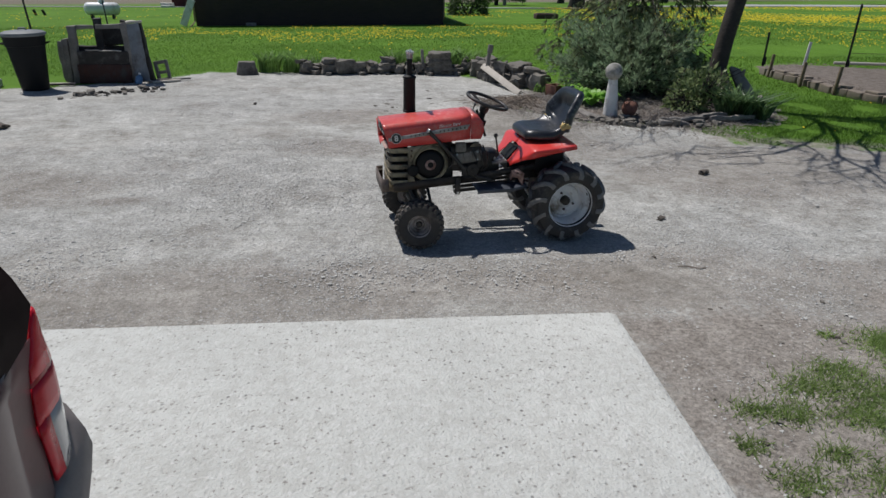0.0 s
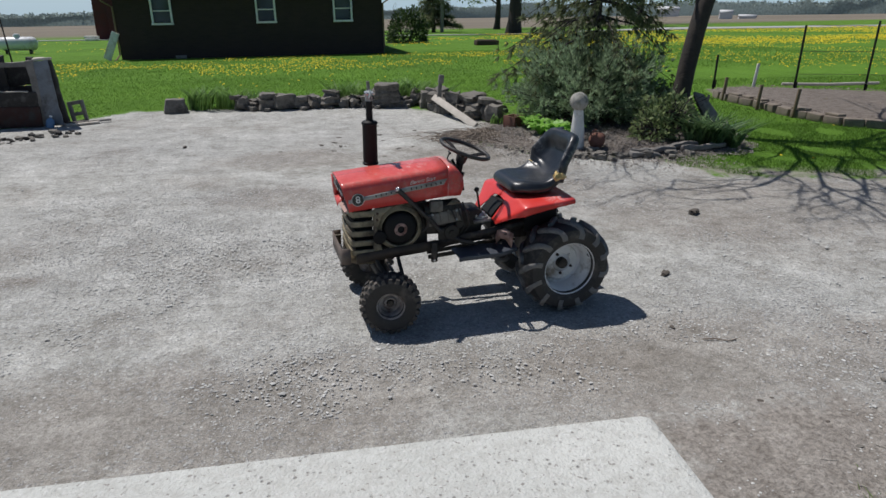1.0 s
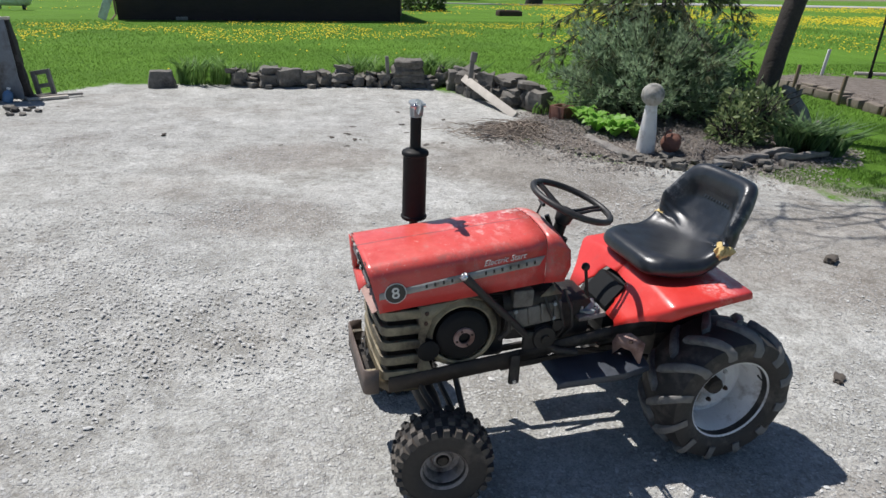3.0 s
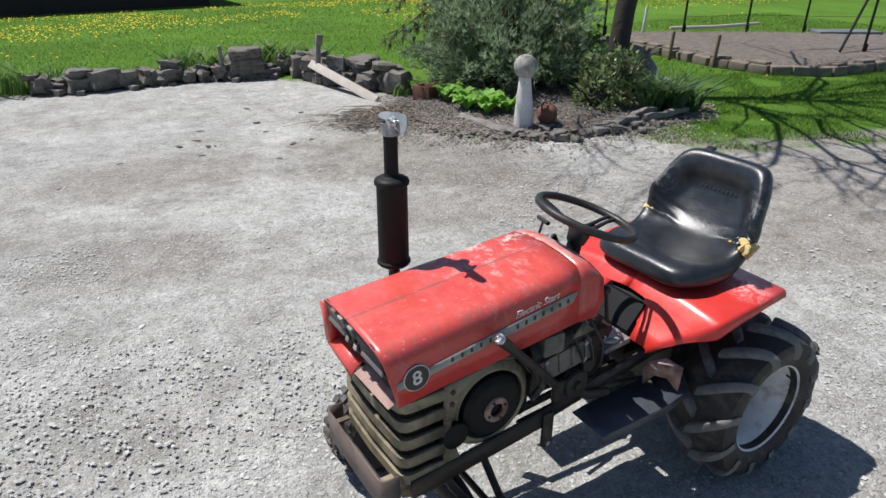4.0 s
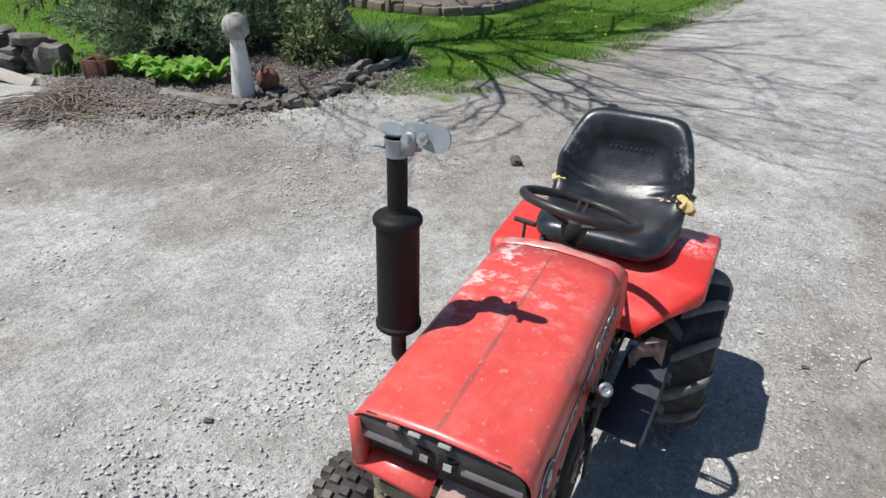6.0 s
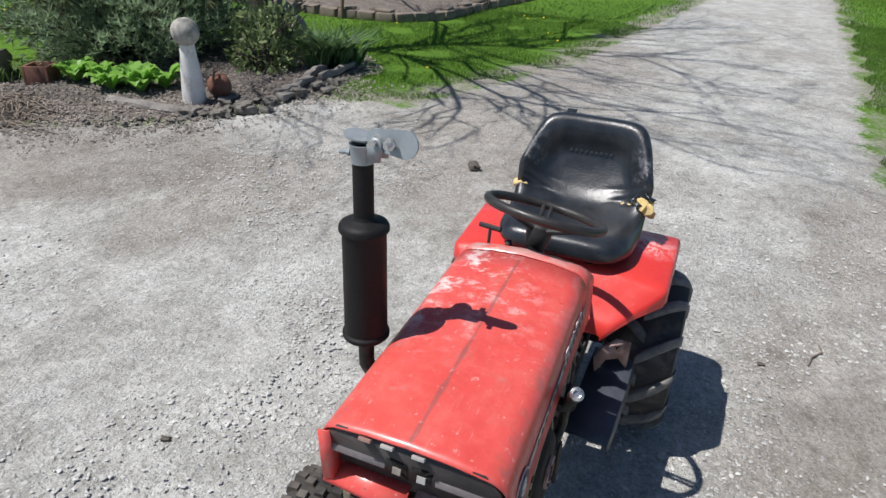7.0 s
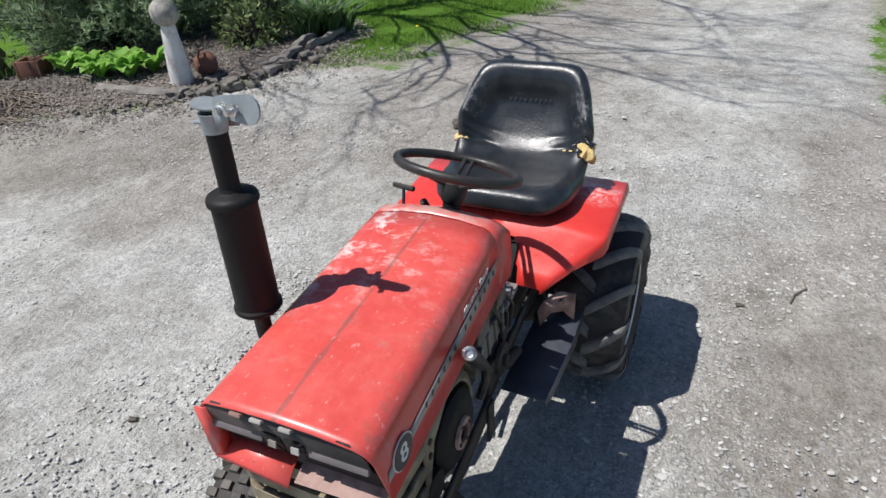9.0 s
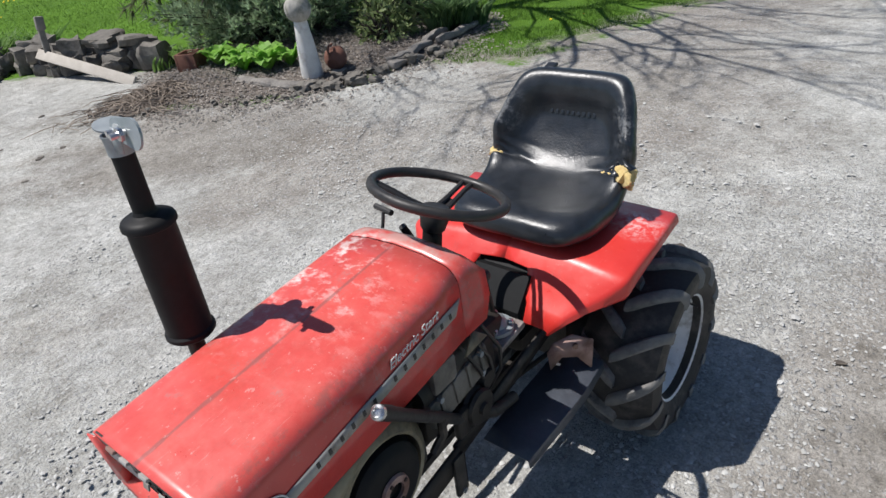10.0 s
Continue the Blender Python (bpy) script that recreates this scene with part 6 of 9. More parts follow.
for k, (x, y, r, ry, n, h) in enumerate([(-0.75, 12.22, 0.42, 0.18, 170, 0.40), (0.0, 12.28, 0.36, 0.16, 120, 0.32), (0.65, 12.3, 0.3, 0.16, 70, 0.26), (1.42, 12.3, 0.34, 0.2, 170, 0.44), (2.3, 12.3, 0.40, 0.2, 210, 0.48), (2.8, 12.1, 0.32, 0.24, 160, 0.42)]):
    blade_clump("bulb_plant", x, y, int(n * 1.5), r, h * 0.82, 0.034, TULIPLEAF, "green spring bulb leaves growing behind the stone row", "plants", 200 + k, 0, 0.35, ry)
for k, (x, y) in enumerate([(3.28, 11.3), (3.45, 10.05), (3.62, 9.85)]):
    blade_clump("weed_clump", x, y, 90, 0.24, 0.16, 0.03, TULIPLEAF, "low green weeds growing beside the stone heap", "weeds", 220 + k, 0.02, 0.6)


def make_pillar():
    p = thing("garden_post", "white tapered garden post topped with a concrete ball", "garden post", pose(3.68, 8.13, 0.03, 2.0, -3.5, 12))
    bm = bmesh.new()
    lathe(bm, [(0.0, -0.04), (0.095, -0.04), (0.09, 0.10), (0.076, 0.27), (0.062, 0.40), (0.055, 0.475), (0.0, 0.475)], 12)
    part("post", bm, WHITEPAINT, p)
    bm = bmesh.new()
    bmesh.ops.create_uvsphere(bm, u_segments=28, v_segments=18, radius=0.107)
    for v in bm.verts:
        v.co *= 1 + 0.02 * noise.noise(v.co * 14)
        v.co.z += 0.562
    part("ball", bm, plain("mossy_concrete_ball", (0.30, 0.285, 0.25), (0.46, 0.44, 0.40), 0.9, scale=14, bumps=0.5, dirt=(0.16, 0.16, 0.13), dirt_amt=0.5), p)
    # jug on its side
    j = thing("clay_jug", "rust-brown round clay jug lying beside the post", "jug", Matrix.Translation((3.90, 8.06, 0.04)) @ pose(0, 0, 0, 0, 0, 30) @ Matrix.Scale(0.80, 4))
    bm = bmesh.new()
    lathe(bm, [(0.0, 0.0), (0.06, 0.005), (0.11, 0.06), (0.125, 0.12), (0.10, 0.19), (0.05, 0.225), (0.042, 0.25), (0.055, 0.265), (0.038, 0.265), (0.03, 0.23)], 22)
    bmesh.ops.rotate(bm, verts=bm.verts[:], cent=(0, 0, 0.11), matrix=Matrix.Rotation(radians(72), 3, "Y"))
    part("body", bm, TERRACOTTA, j)
    bm = bmesh.new()
    tube(bm, [(-0.10, 0.02, 0.16), (-0.13, 0.02, 0.22), (-0.10, 0.01, 0.27), (-0.03, 0, 0.27)], 0.012, 8)
    part("handle", bm, TERRACOTTA, j)
    # square planter
    q = thing("square_planter", "square faded terracotta planter at the bed's edge", "planter", Matrix.Translation((3.42, 9.62, 0)) @ pose(0, 0, 0, 0, 0, 28) @ Matrix.Scale(0.85, 4))
    bm = bmesh.new()
    for s, c in (((0.25, 0.028, 0.22), (0, -0.112, 0.11)), ((0.25, 0.028, 0.22), (0, 0.112, 0.11)), ((0.028, 0.196, 0.22), (-0.111, 0, 0.11)), ((0.028, 0.196, 0.22), (0.111, 0, 0.11)), ((0.19, 0.19, 0.03), (0, 0, 0.02))):
        box(bm, c, s, bev=0.004)
    part("pot", bm, TERRACOTTA, q)
    bm = bmesh.new()
    box(bm, (0, 0, 0.13), (0.19, 0.19, 0.03))
    part("soil", bm, MULCH, q)


make_pillar()


def make_hostas():
    rng = np.random.default_rng(61)
    leaves = []
    for k in range(7):
        L = 0.15
        w = L * rng.uniform(0.26, 0.36)
        lift = rng.uniform(0.5, 1.3)
        verts, faces = [], []
        for s, ww, zz in ((0.05, 0.2, 0.0), (0.25, 0.75, 0.40), (0.50, 1.0, 0.75), (0.78, 0.72, 0.88), (1.0, 0.05, 0.78)):
            for side in (-1, 0, 1):
                verts.append((L * s, w * ww * side, L * lift * zz * 0.8 + (0.014 if side else 0.0) * ww))
        for r in range(4):
            for c in range(2):
                o = r * 3 + c
                faces.append((o, o + 1, o + 4, o + 3))
        leaves.append(cloud("leaf", verts, faces, HOSTALEAF))
    spots = [(3.55, 9.35), (3.60, 9.12), (3.52, 8.90), (3.70, 8.78), (3.80, 8.58), (3.62, 8.66)]
    for x, y in spots:
        h = thing("hosta", "bright yellow-green leafy young hosta in the bed", "plant", pose(x, y, 0.03), "hostas in the bed")
        for i in range(26):
            k = rng.uniform(0.75, 1.35)
            part("leaf", leaves[i % 7], HOSTALEAF, h, "", None, pose(0, 0, 0.02, rng.uniform(-12, 12), rng.uniform(-14, 14), rng.uniform(0, 360)) @ Matrix.Scale(k, 4))


make_hostas()


def make_shrubs():
    rng = np.random.default_rng(71)
    t = thing("juniper", "dense grey-green juniper shrub spreading over the bed", "shrub", pose(4.59, 9.75, 0.02))
    bm = bmesh.new()
    pts, dirs = [], []
    for k in range(150):
        a = rng.uniform(0, 6.28)
        el = rng.uniform(0.10, 1.45)
        reach = 1.0 + 0.22 * noise.noise(Vector((math.cos(a) * 1.7, math.sin(a) * 1.7, el * 1.5)))
        L = reach * (1.16 * math.cos(el) + 1.30 * math.sin(el)) * rng.uniform(0.62, 1.0)
        d0 = np.array([math.cos(a) * math.cos(el), math.sin(a) * math.cos(el), math.sin(el)])
        p0 = np.array([d0[0] * 0.1, d0[1] * 0.1, 0.0])
        p1 = d0 * L * np.array([0.90, 0.86, 0.80])
        pm = p1 * 0.5 + np.array([0, 0, 0.10])
        tube(bm, [p0, pm, p1], [0.018, 0.011, 0.004], 4, caps=False)
        for s in np.linspace(0.38, 1.0, 15):
            q = (1 - s) ** 2 * p0 + 2 * s * (1 - s) * pm + s * s * p1
            for r in range(3):
                off = rng.normal(size=3) * 0.06
                pts.append(q + off)
                dirs.append(d0 * 0.8 + off * 6 + np.array([0, 0, 0.45]))
    part("branchwork", bm, BARK, t)
    pts = np.array(pts)
    dirs = np.array(dirs)
    ok = pts[:, 2] > 0.04
    part("foliage", tufts_mesh("foliage", pts[ok], dirs[ok], 0.085, 0.013, 8, JUNIPER, 72, 0.55), JUNIPER, t)
    make_bush("broadleaf_shrub", 5.12, 8.50, 0.44, 0.42, 0.54, 73, "small broadleaf shrub with glossy dark leaves in the bed", SHRUBLEAF, 1000, 0.085, 0.03, 0.4, "shrub")
    make_bush("broadleaf_shrub", 4.82, 8.35, 0.26, 0.26, 0.36, 74, "low broadleaf shrub growing beside the larger one", SHRUBLEAF, 420, 0.075, 0.03, 0.4, "shrub")
    blade_clump("strap_leaf_plant", 5.36, 7.95, 230, 0.14, 0.36, 0.032, BLADELEAF, "dark clump of arching strap-like leaves", "plant", 75, 0.02, 0.6)
    blade_clump("strap_leaf_plant", 5.62, 7.92, 170, 0.13, 0.33, 0.032, BLADELEAF, "dark clump of arching strap-like leaves at the bed's end", "plant", 76, 0.0, 0.6)
    blade_clump("strap_leaf_plant", 5.22, 8.02, 80, 0.10, 0.36, 0.024, BLADELEAF, "small clump of pale strap-like leaves", "plant", 77, 0.02, 0.6)


make_shrubs()


OLDWOOD = plain("dark_rotting_wood", (0.12, 0.108, 0.096), (0.30, 0.28, 0.255), 0.95, scale=14, bumps=0.9, bdist=0.012, fine=70)


def make_bed_edge():
    rng = random.Random(9)
    for x, y, yaw, L in ((4.48, 7.74, 10, 0.62), (4.86, 7.84, 14, 0.66), (5.16, 7.74, 4, 0.62), (4.30, 7.62, 6, 0.40)):
        bm = bmesh.new()
        box(bm, (0, 0, 0.035), (L, 0.085, 0.065), (0, rng.uniform(-3, 3), 0), bev=0.02)
        bmesh.ops.subdivide_edges(bm, edges=[e for e in bm.edges if e.calc_length() > 0.2], cuts=6)
        for v in bm.verts:
            v.co += Vector((0, 0.045, 0.03)) * noise.noise(v.co * 7 + Vector((x * 9, 0, 0)))
        single("driftwood_log", bm, OLDWOOD, "grey weathered timber edging the bed", "timber", pose(x, y, 0.0 if y < 7.7 else 0.03, 0, 0, yaw), "timbers edging the bed")
    for k in range(130):
        t = rng.random()
        if k < 46:
            x, y = 3.42 + 0.42 * t + rng.uniform(-0.08, 0.08), 7.98 - 0.34 * t + rng.uniform(-0.12, 0.12)
        elif k < 80:
            x, y = 3.5 + 1.3 * t + rng.uniform(-0.1, 0.1), 7.82 - 0.26 * t + rng.uniform(-0.14, 0.12)
        else:
            x, y = 2.45 + 0.85 * t + rng.uniform(-0.12, 0.12), 8.95 - 1.0 * t + rng.uniform(-0.15, 0.15)
        s = rng.choice((0.035, 0.05, 0.06, 0.075, 0.09, 0.12)) * (1.0 if k < 80 else 0.42)
        single("edge_stone", stone_bm((s, s * 0.75, s * 0.5), 300 + k, 2, 0.45), ROCK, "small rough stone at the front of the bed", "stone", pose(x, y, 0.0 + 0.02 * (k % 2), 0, 0, rng.uniform(0, 360)), "stones edging the bed")
    # split log and its flatter rest, half sunk along the front of the bed
    for x, y, yaw, L, w, h in ((3.39, 8.30, -84, 0.84, 0.13, 0.085), (3.21, 8.86, -70, 0.50, 0.11, 0.04), (2.93, 9.22, -52, 0.40, 0.07, 0.03)):
        bm = bmesh.new()
        n = 14
        rings = []
        for i in range(n + 1):
            t = i / n
            k = 0.80 + 0.25 * noise.noise(Vector((t * 4, x * 7, 0)))
            ring = []
            for j in range(10):
                a = 2 * math.pi * j / 10
                rr = 1 + 0.28 * noise.noise(Vector((t * 2.2, math.cos(a) * 1.6 + x * 5, math.sin(a) * 1.6)))
                ring.append(bm.verts.new(((t - 0.5) * L, 0.5 * w * k * rr * math.cos(a) + 0.02 * math.sin(4 * t + x), h * 0.42 + 0.58 * h * k * rr * math.sin(a))))
            rings.append(ring)
        for p, q in zip(rings, rings[1:]):
            for j in range(10):
                bm.faces.new((p[j], p[(j + 1) % 10], q[(j + 1) % 10], q[j]))
        bm.faces.new(rings[0])
        bm.faces.new(rings[-1][::-1])
        bmesh.ops.recalc_face_normals(bm, faces=bm.faces[:])
        single("split_log", bm, OLDWOOD, "grey weathered split log half buried along the bed", "log", pose(x, y, 0.0, 0, 0, yaw), "logs along the bed", smooth=30)
    # driftwood root by the trunk
    bm = bmesh.new()
    tube(bm, [(0, 0, -0.03), (-0.10, 0.04, 0.22), (-0.26, 0.10, 0.46), (-0.33, 0.12, 0.52)], [0.11, 0.10, 0.07, 0.02], 9)
    tube(bm, [(0.02, -0.02, -0.02), (0.14, -0.03, 0.10), (0.22, -0.05, 0.0)], [0.08, 0.06, 0.03], 8)
    tube(bm, [(-0.18, 0.07, 0.36), (-0.16, 0.02, 0.50)], [0.05, 0.015], 7)
    for v in bm.verts:
        v.co += Vector((1, 1, 0)) * 0.03 * noise.noise(v.co * 9)
    single("driftwood_root", bm, GREYWOOD, "grey gnarled driftwood root standing behind the shrub", "driftwood", pose(6.05, 8.75, 0.03))
    # pile of twigs
    r = np.random.default_rng(15)
    bm = bmesh.new()
    for k in range(560):
        c = r.normal(size=2) * np.array([0.30, 0.20])
        a = r.uniform(0, 3.14)
        L = r.uniform(0.05, 0.20)
        z = 0.012 + 0.10 * math.exp(-(c[0] / 0.3) ** 2 - (c[1] / 0.2) ** 2) * r.random()
        d = np.array([math.cos(a), math.sin(a)]) * L
        tube(bm, [(c[0] - d[0], c[1] - d[1], z * r.uniform(0.2, 1)), (c[0] + r.normal() * 0.015, c[1], z + 0.01), (c[0] + d[0], c[1] + d[1], z * r.uniform(0.2, 1.2))], [0.003, 0.004, 0.002], 3, caps=False)
    single("twigs", bm, TWIG, "low pile of dry brown twigs and prunings", "twigs", pose(2.78, 9.12, 0.01), kind="stuff")


make_bed_edge()


def make_plot():
    rng = random.Random(31)
    edge = [(8.45, 12.1), (8.32, 11.5), (8.34, 10.85), (8.22, 9.8), (8.36, 8.92), (9.0, 8.48), (10.5, 8.42), (12.1, 8.25), (14.3, 8.4)]
    k = 0
    for a, b in zip(edge, edge[1:]):
        a, b = Vector((*a, 0)), Vector((*b, 0))
        n = max(1, round((b - a).length / 0.31))
        for i in range(n):
            p = a.lerp(b, (i + 0.5) / n)
            yaw = math.degrees(math.atan2(b.y - a.y, b.x - a.x))
            bm = bmesh.new()
            box(bm, (0, 0, 0.062), (0.27, 0.15, 0.145), bev=0.018)
            for v in bm.verts:
                v.co += Vector((0.012, 0.012, 0.01)) * noise.noise(v.co * 11 + Vector((k, 0, 0)))
            ob = single("edging_block", bm, EDGESTONE, "tan weathered block edging the garden plot", "edging block", pose(p.x, p.y, -0.01, rng.uniform(-4, 4), rng.uniform(-4, 4), yaw + rng.uniform(-7, 7)), "blocks edging the plot")
            if rng.random() < 0.35:
                bm = bmesh.new()
                box(bm, (0, 0, 0.02), (0.26, 0.15, 0.045), bev=0.012)
                single("edging_block", bm, EDGESTONE, "flat tan block laid on the plot's edging", "edging block", pose(p.x + 0.04, p.y + 0.04, 0.121, 0, 0, yaw + rng.uniform(-10, 10)), "blocks edging the plot")
            k += 1
    x, y, r = scatter(5200, 8.2, 15.0, 8.3, 13.4, 92)
    ok = inside_dist(x, y, PLOT) > 0.12
    verts, faces = [], []
    for px, py in zip(x[ok], y[ok]):
        w = r.uniform(0.008, 0.022) * (0.5 + r.random())
        b0 = len(verts)
        for q in range(5):
            a = q * 1.257 + r.uniform(-0.3, 0.3)
            verts.append((px + w * math.cos(a) * r.uniform(0.7, 1.2), py + w * math.sin(a) * r.uniform(0.7, 1.2), 0.07))
        verts.append((px + r.uniform(-0.3, 0.3) * w, py + r.uniform(-0.3, 0.3) * w, 0.079 + w * r.uniform(0.2, 0.5)))
        faces += [(b0 + q, b0 + (q + 1) % 5, b0 + 5) for q in range(5)]
    tagged(new("plot_clods", cloud("plot_clods", verts, faces, TURNEDSOIL)), "crumbled brown clods over the turned garden plot", "earth", kind="stuff")
    for x, y, h, lean in ((9.12, 13.1, 0.7, 0), (10.62, 12.52, 1.3, 0), (12.13, 12.25, 1.4, 0), (12.91, 11.53, 1.5, 1), (11.14, 9.28, 1.4, 3), (14.6, 10.4, 1.5, 1), (13.6, 9.0, 1.5, 4)):
        bm = bmesh.new()
        box(bm, (0, 0, h / 2), (0.035, 0.03, h), (0, lean, 0), bev=0.004)
        box(bm, (0.012, 0, 0.12), (0.09, 0.008, 0.16), (0, lean, 0))
        single("fence_stake", bm, BLACKPAINT, "thin black steel fence stake in the garden plot", "fence stake", pose(x, y, 0.0), "stakes round the plot")
    for x, y, h, lean in ((8.12, 10.49, 0.42, 3), (8.16, 9.69, 0.45, 4), (10.5, 8.36, 0.45, 6), (11.4, 8.22, 0.42, 7), (12.9, 8.2, 0.5, 8), (8.28, 11.62, 0.42, 3)):
        bm = bmesh.new()
        box(bm, (0, 0, h / 2), (0.055, 0.03, h), (0, lean, 0), bev=0.005)
        single("wooden_peg", bm, BROWNWOOD, "short brown wooden stake beside the plot's edging", "stake", pose(x, y, 0.0), "wooden stakes round the plot")
    for x, y, h, lean in ((9.95, 12.9, 0.5, 5), (13.1, 9.3, 1.1, 14), (14.0, 8.75, 1.0, 14)):
        bm = bmesh.new()
        box(bm, (0, 0, h / 2), (0.06, 0.025, h), (0, lean, 0), bev=0.004)
        single("white_peg", bm, WHITEPAINT, "pale painted stake standing in the garden plot", "stake", pose(x, y, 0.03), "pale stakes")
    bm = bmesh.new()
    tube(bm, [(0, 0, 0.05), (0.9, 0.3, 0.72), (1.5, 0.5, 1.2)], 0.022, 8)
    single("leaning_rail", bm, BLACKPAINT, "black pipe leaning across the garden plot", "pipe", pose(10.6, 9.35, 0.06))
    bm = bmesh.new()
    tube(bm, [(0, 0, 0.05), (0.9, -0.3, 0.06), (1.9, -0.55, 0.10)], 0.03, 8)
    single("pale_pole", bm, PALEWOOD, "pale pole lying at the back of the plot", "pole", pose(10.5, 12.75, 0.08))
    bm = bmesh.new()
    box(bm, (0, 0, 0.03), (1.2, 0.5, 0.05), bev=0.01)
    single("plastic_sheet", bm, BINLID, "grey plastic sheet lying flat at the back of the plot", "sheet", pose(13.4, 11.0, 0.06, 0, 0, -30))
    # wire strands between the stakes
    bm = bmesh.new()
    line = [(10.62, 12.52), (12.13, 12.25), (12.91, 11.53), (14.6, 10.4)]
    for h in (0.35, 0.8, 1.3):
        for a, b in zip(line, line[1:]):
            rod(bm, (a[0] + 0.05 * h, a[1], h), (b[0] + 0.05 * h, b[1], h), 0.004, 0.004, 4)
    single("fence_wire", bm, GREASY, "thin wire strung between the fence stakes", "wire", pose(0, 0, 0))


make_plot()


def make_clods():
    rng = random.Random(55)
    for k, (x, y, s) in enumerate([(3.58, 5.59, 0.10), (2.58, 4.43, 0.065), (0.82, 5.45, 0.03), (-3.46, 7.88, 0.13), (-0.9, 9.2, 0.06), (2.2, 3.75, 0.03)] + [(0.1 + 2.0 * rng.random(), 8.2 + 2.4 * rng.random(), rng.uniform(0.03, 0.07)) for i in range(16)]):
        single("leaf_litter", stone_bm((s, s * 0.6, s * (0.35 if k < 6 else 0.12)), 400 + k, 2, 0.5), LITTER, "dark clump of dead leaves on the gravel", "debris", pose(x, y, 0.004, 0, 0, rng.uniform(0, 360)), "clumps on the drive")
    bm = bmesh.new()
    tube(bm, [(0, 0, 0.004), (0.06, 0.02, 0.006), (0.13, 0.015, 0.006), (0.17, 0.05, 0.004)], 0.004, 5)
    single("twig", bm, TWIG, "small dry twig lying on the gravel", "twig", pose(2.28, 3.58, 0.004, 0, 0, -30))


make_clods()


def make_dirt_debris():
    """Dead stalks and chips on the bare strip beside the slab."""
    rng = random.Random(91)
    for k in range(26):
        x, y = rng.uniform(1.72, 3.0), rng.uniform(1.5, 3.0)
        L = rng.uniform(0.012, 0.04)
        bm = bmesh.new()
        tube(bm, [(-L, 0, 0.003), (0, rng.uniform(-0.01, 0.01), 0.005), (L, rng.uniform(-0.01, 0.01), 0.003)], 0.0016, 5)
        single("twig", bm, PALEWOOD, "short dry stalk lying on the bare ground", "twig", pose(x, y, 0.002, 0, 0, rng.uniform(0, 360)), "stalks on the bare ground")
    for k in range(44):
        x, y, s = rng.uniform(1.72, 2.9), rng.uniform(1.5, 3.1), rng.uniform(0.010, 0.034)
        single("chip", stone_bm((s, s * 0.7, s * 0.5), 700 + k, 1), ROCK if k % 2 else LITTER, "small chip of stone on the bare ground", "stone", pose(x, y, 0, 0, 0, rng.uniform(0, 360)), "chips on the bare ground")


make_dirt_debris()


# ---- tractor ----
TR = thing("garden_tractor", "worn red garden tractor with tall black muffler and black seat", "tractor", pose(1.6995, 4.4324, 0, 0, 0, 2.9))


def carcass(w, R, half, crown):
    t = min(1.0, abs(w) / half)
    return R - crown * t ** 2.6


def lug_mesh(s, R, half):
    """One slanting bar, rounded over its crown, running down the shoulder and fading into the sidewall."""
    bm = bmesh.new()
    rings = []
    for i in range(7):
        t = i / 6
        w = s * (-0.008 + 0.118 * min(1.0, t * 1.06))
        a = -0.38 * t
        floor = carcass(min(abs(w), half), R, half, 0.022)
        top = floor + (0.021 if t < 0.75 else 0.021 - 0.075 * (t - 0.75))
        if t > 0.95:
            top = R - 0.034
        low = floor - 0.03 - 0.02 * (t > 0.8)
        da = (0.092 if t > 0.1 else 0.066) * (1 - 0.2 * t)
        ring = []
        for rr, aa in ((low, a - da), (top - 0.005, a - da * 0.80), (top, a - da * 0.55), (top, a + da * 0.55), (top - 0.005, a + da * 0.80), (low, a + da)):
            ring.append(bm.verts.new((rr * math.cos(aa), w, rr * math.sin(aa))))
        rings.append(ring)
    for p, q in zip(rings, rings[1:]):
        for j in range(6):
            bm.faces.new((p[j], p[(j + 1) % 6], q[(j + 1) % 6], q[j]))
    bm.faces.new(rings[0])
    bm.faces.new(rings[-1][::-1])
    return as_mesh("tread_lug", bm, 50)


def block_mesh(w, dw, r0):
    bm = bmesh.new()
    vs = []
    for rr, f in ((r0 - 0.012, 1.15), (r0 + 0.010, 0.85)):
        for sa, sw in ((-1, -1), (1, -1), (1, 1), (-1, 1)):
            aa = sa * 0.078 * f * 0.9
            vs.append(bm.verts.new((rr * math.cos(aa), w + sw * dw * f, rr * math.sin(aa))))
    bm.faces.new(vs[3::-1])
    bm.faces.new(vs[4:])
    for j in range(4):
        bm.faces.new((vs[j], vs[(j + 1) % 4], vs[4 + (j + 1) % 4], vs[4 + j]))
    return as_mesh("tread_block", bm, 38)


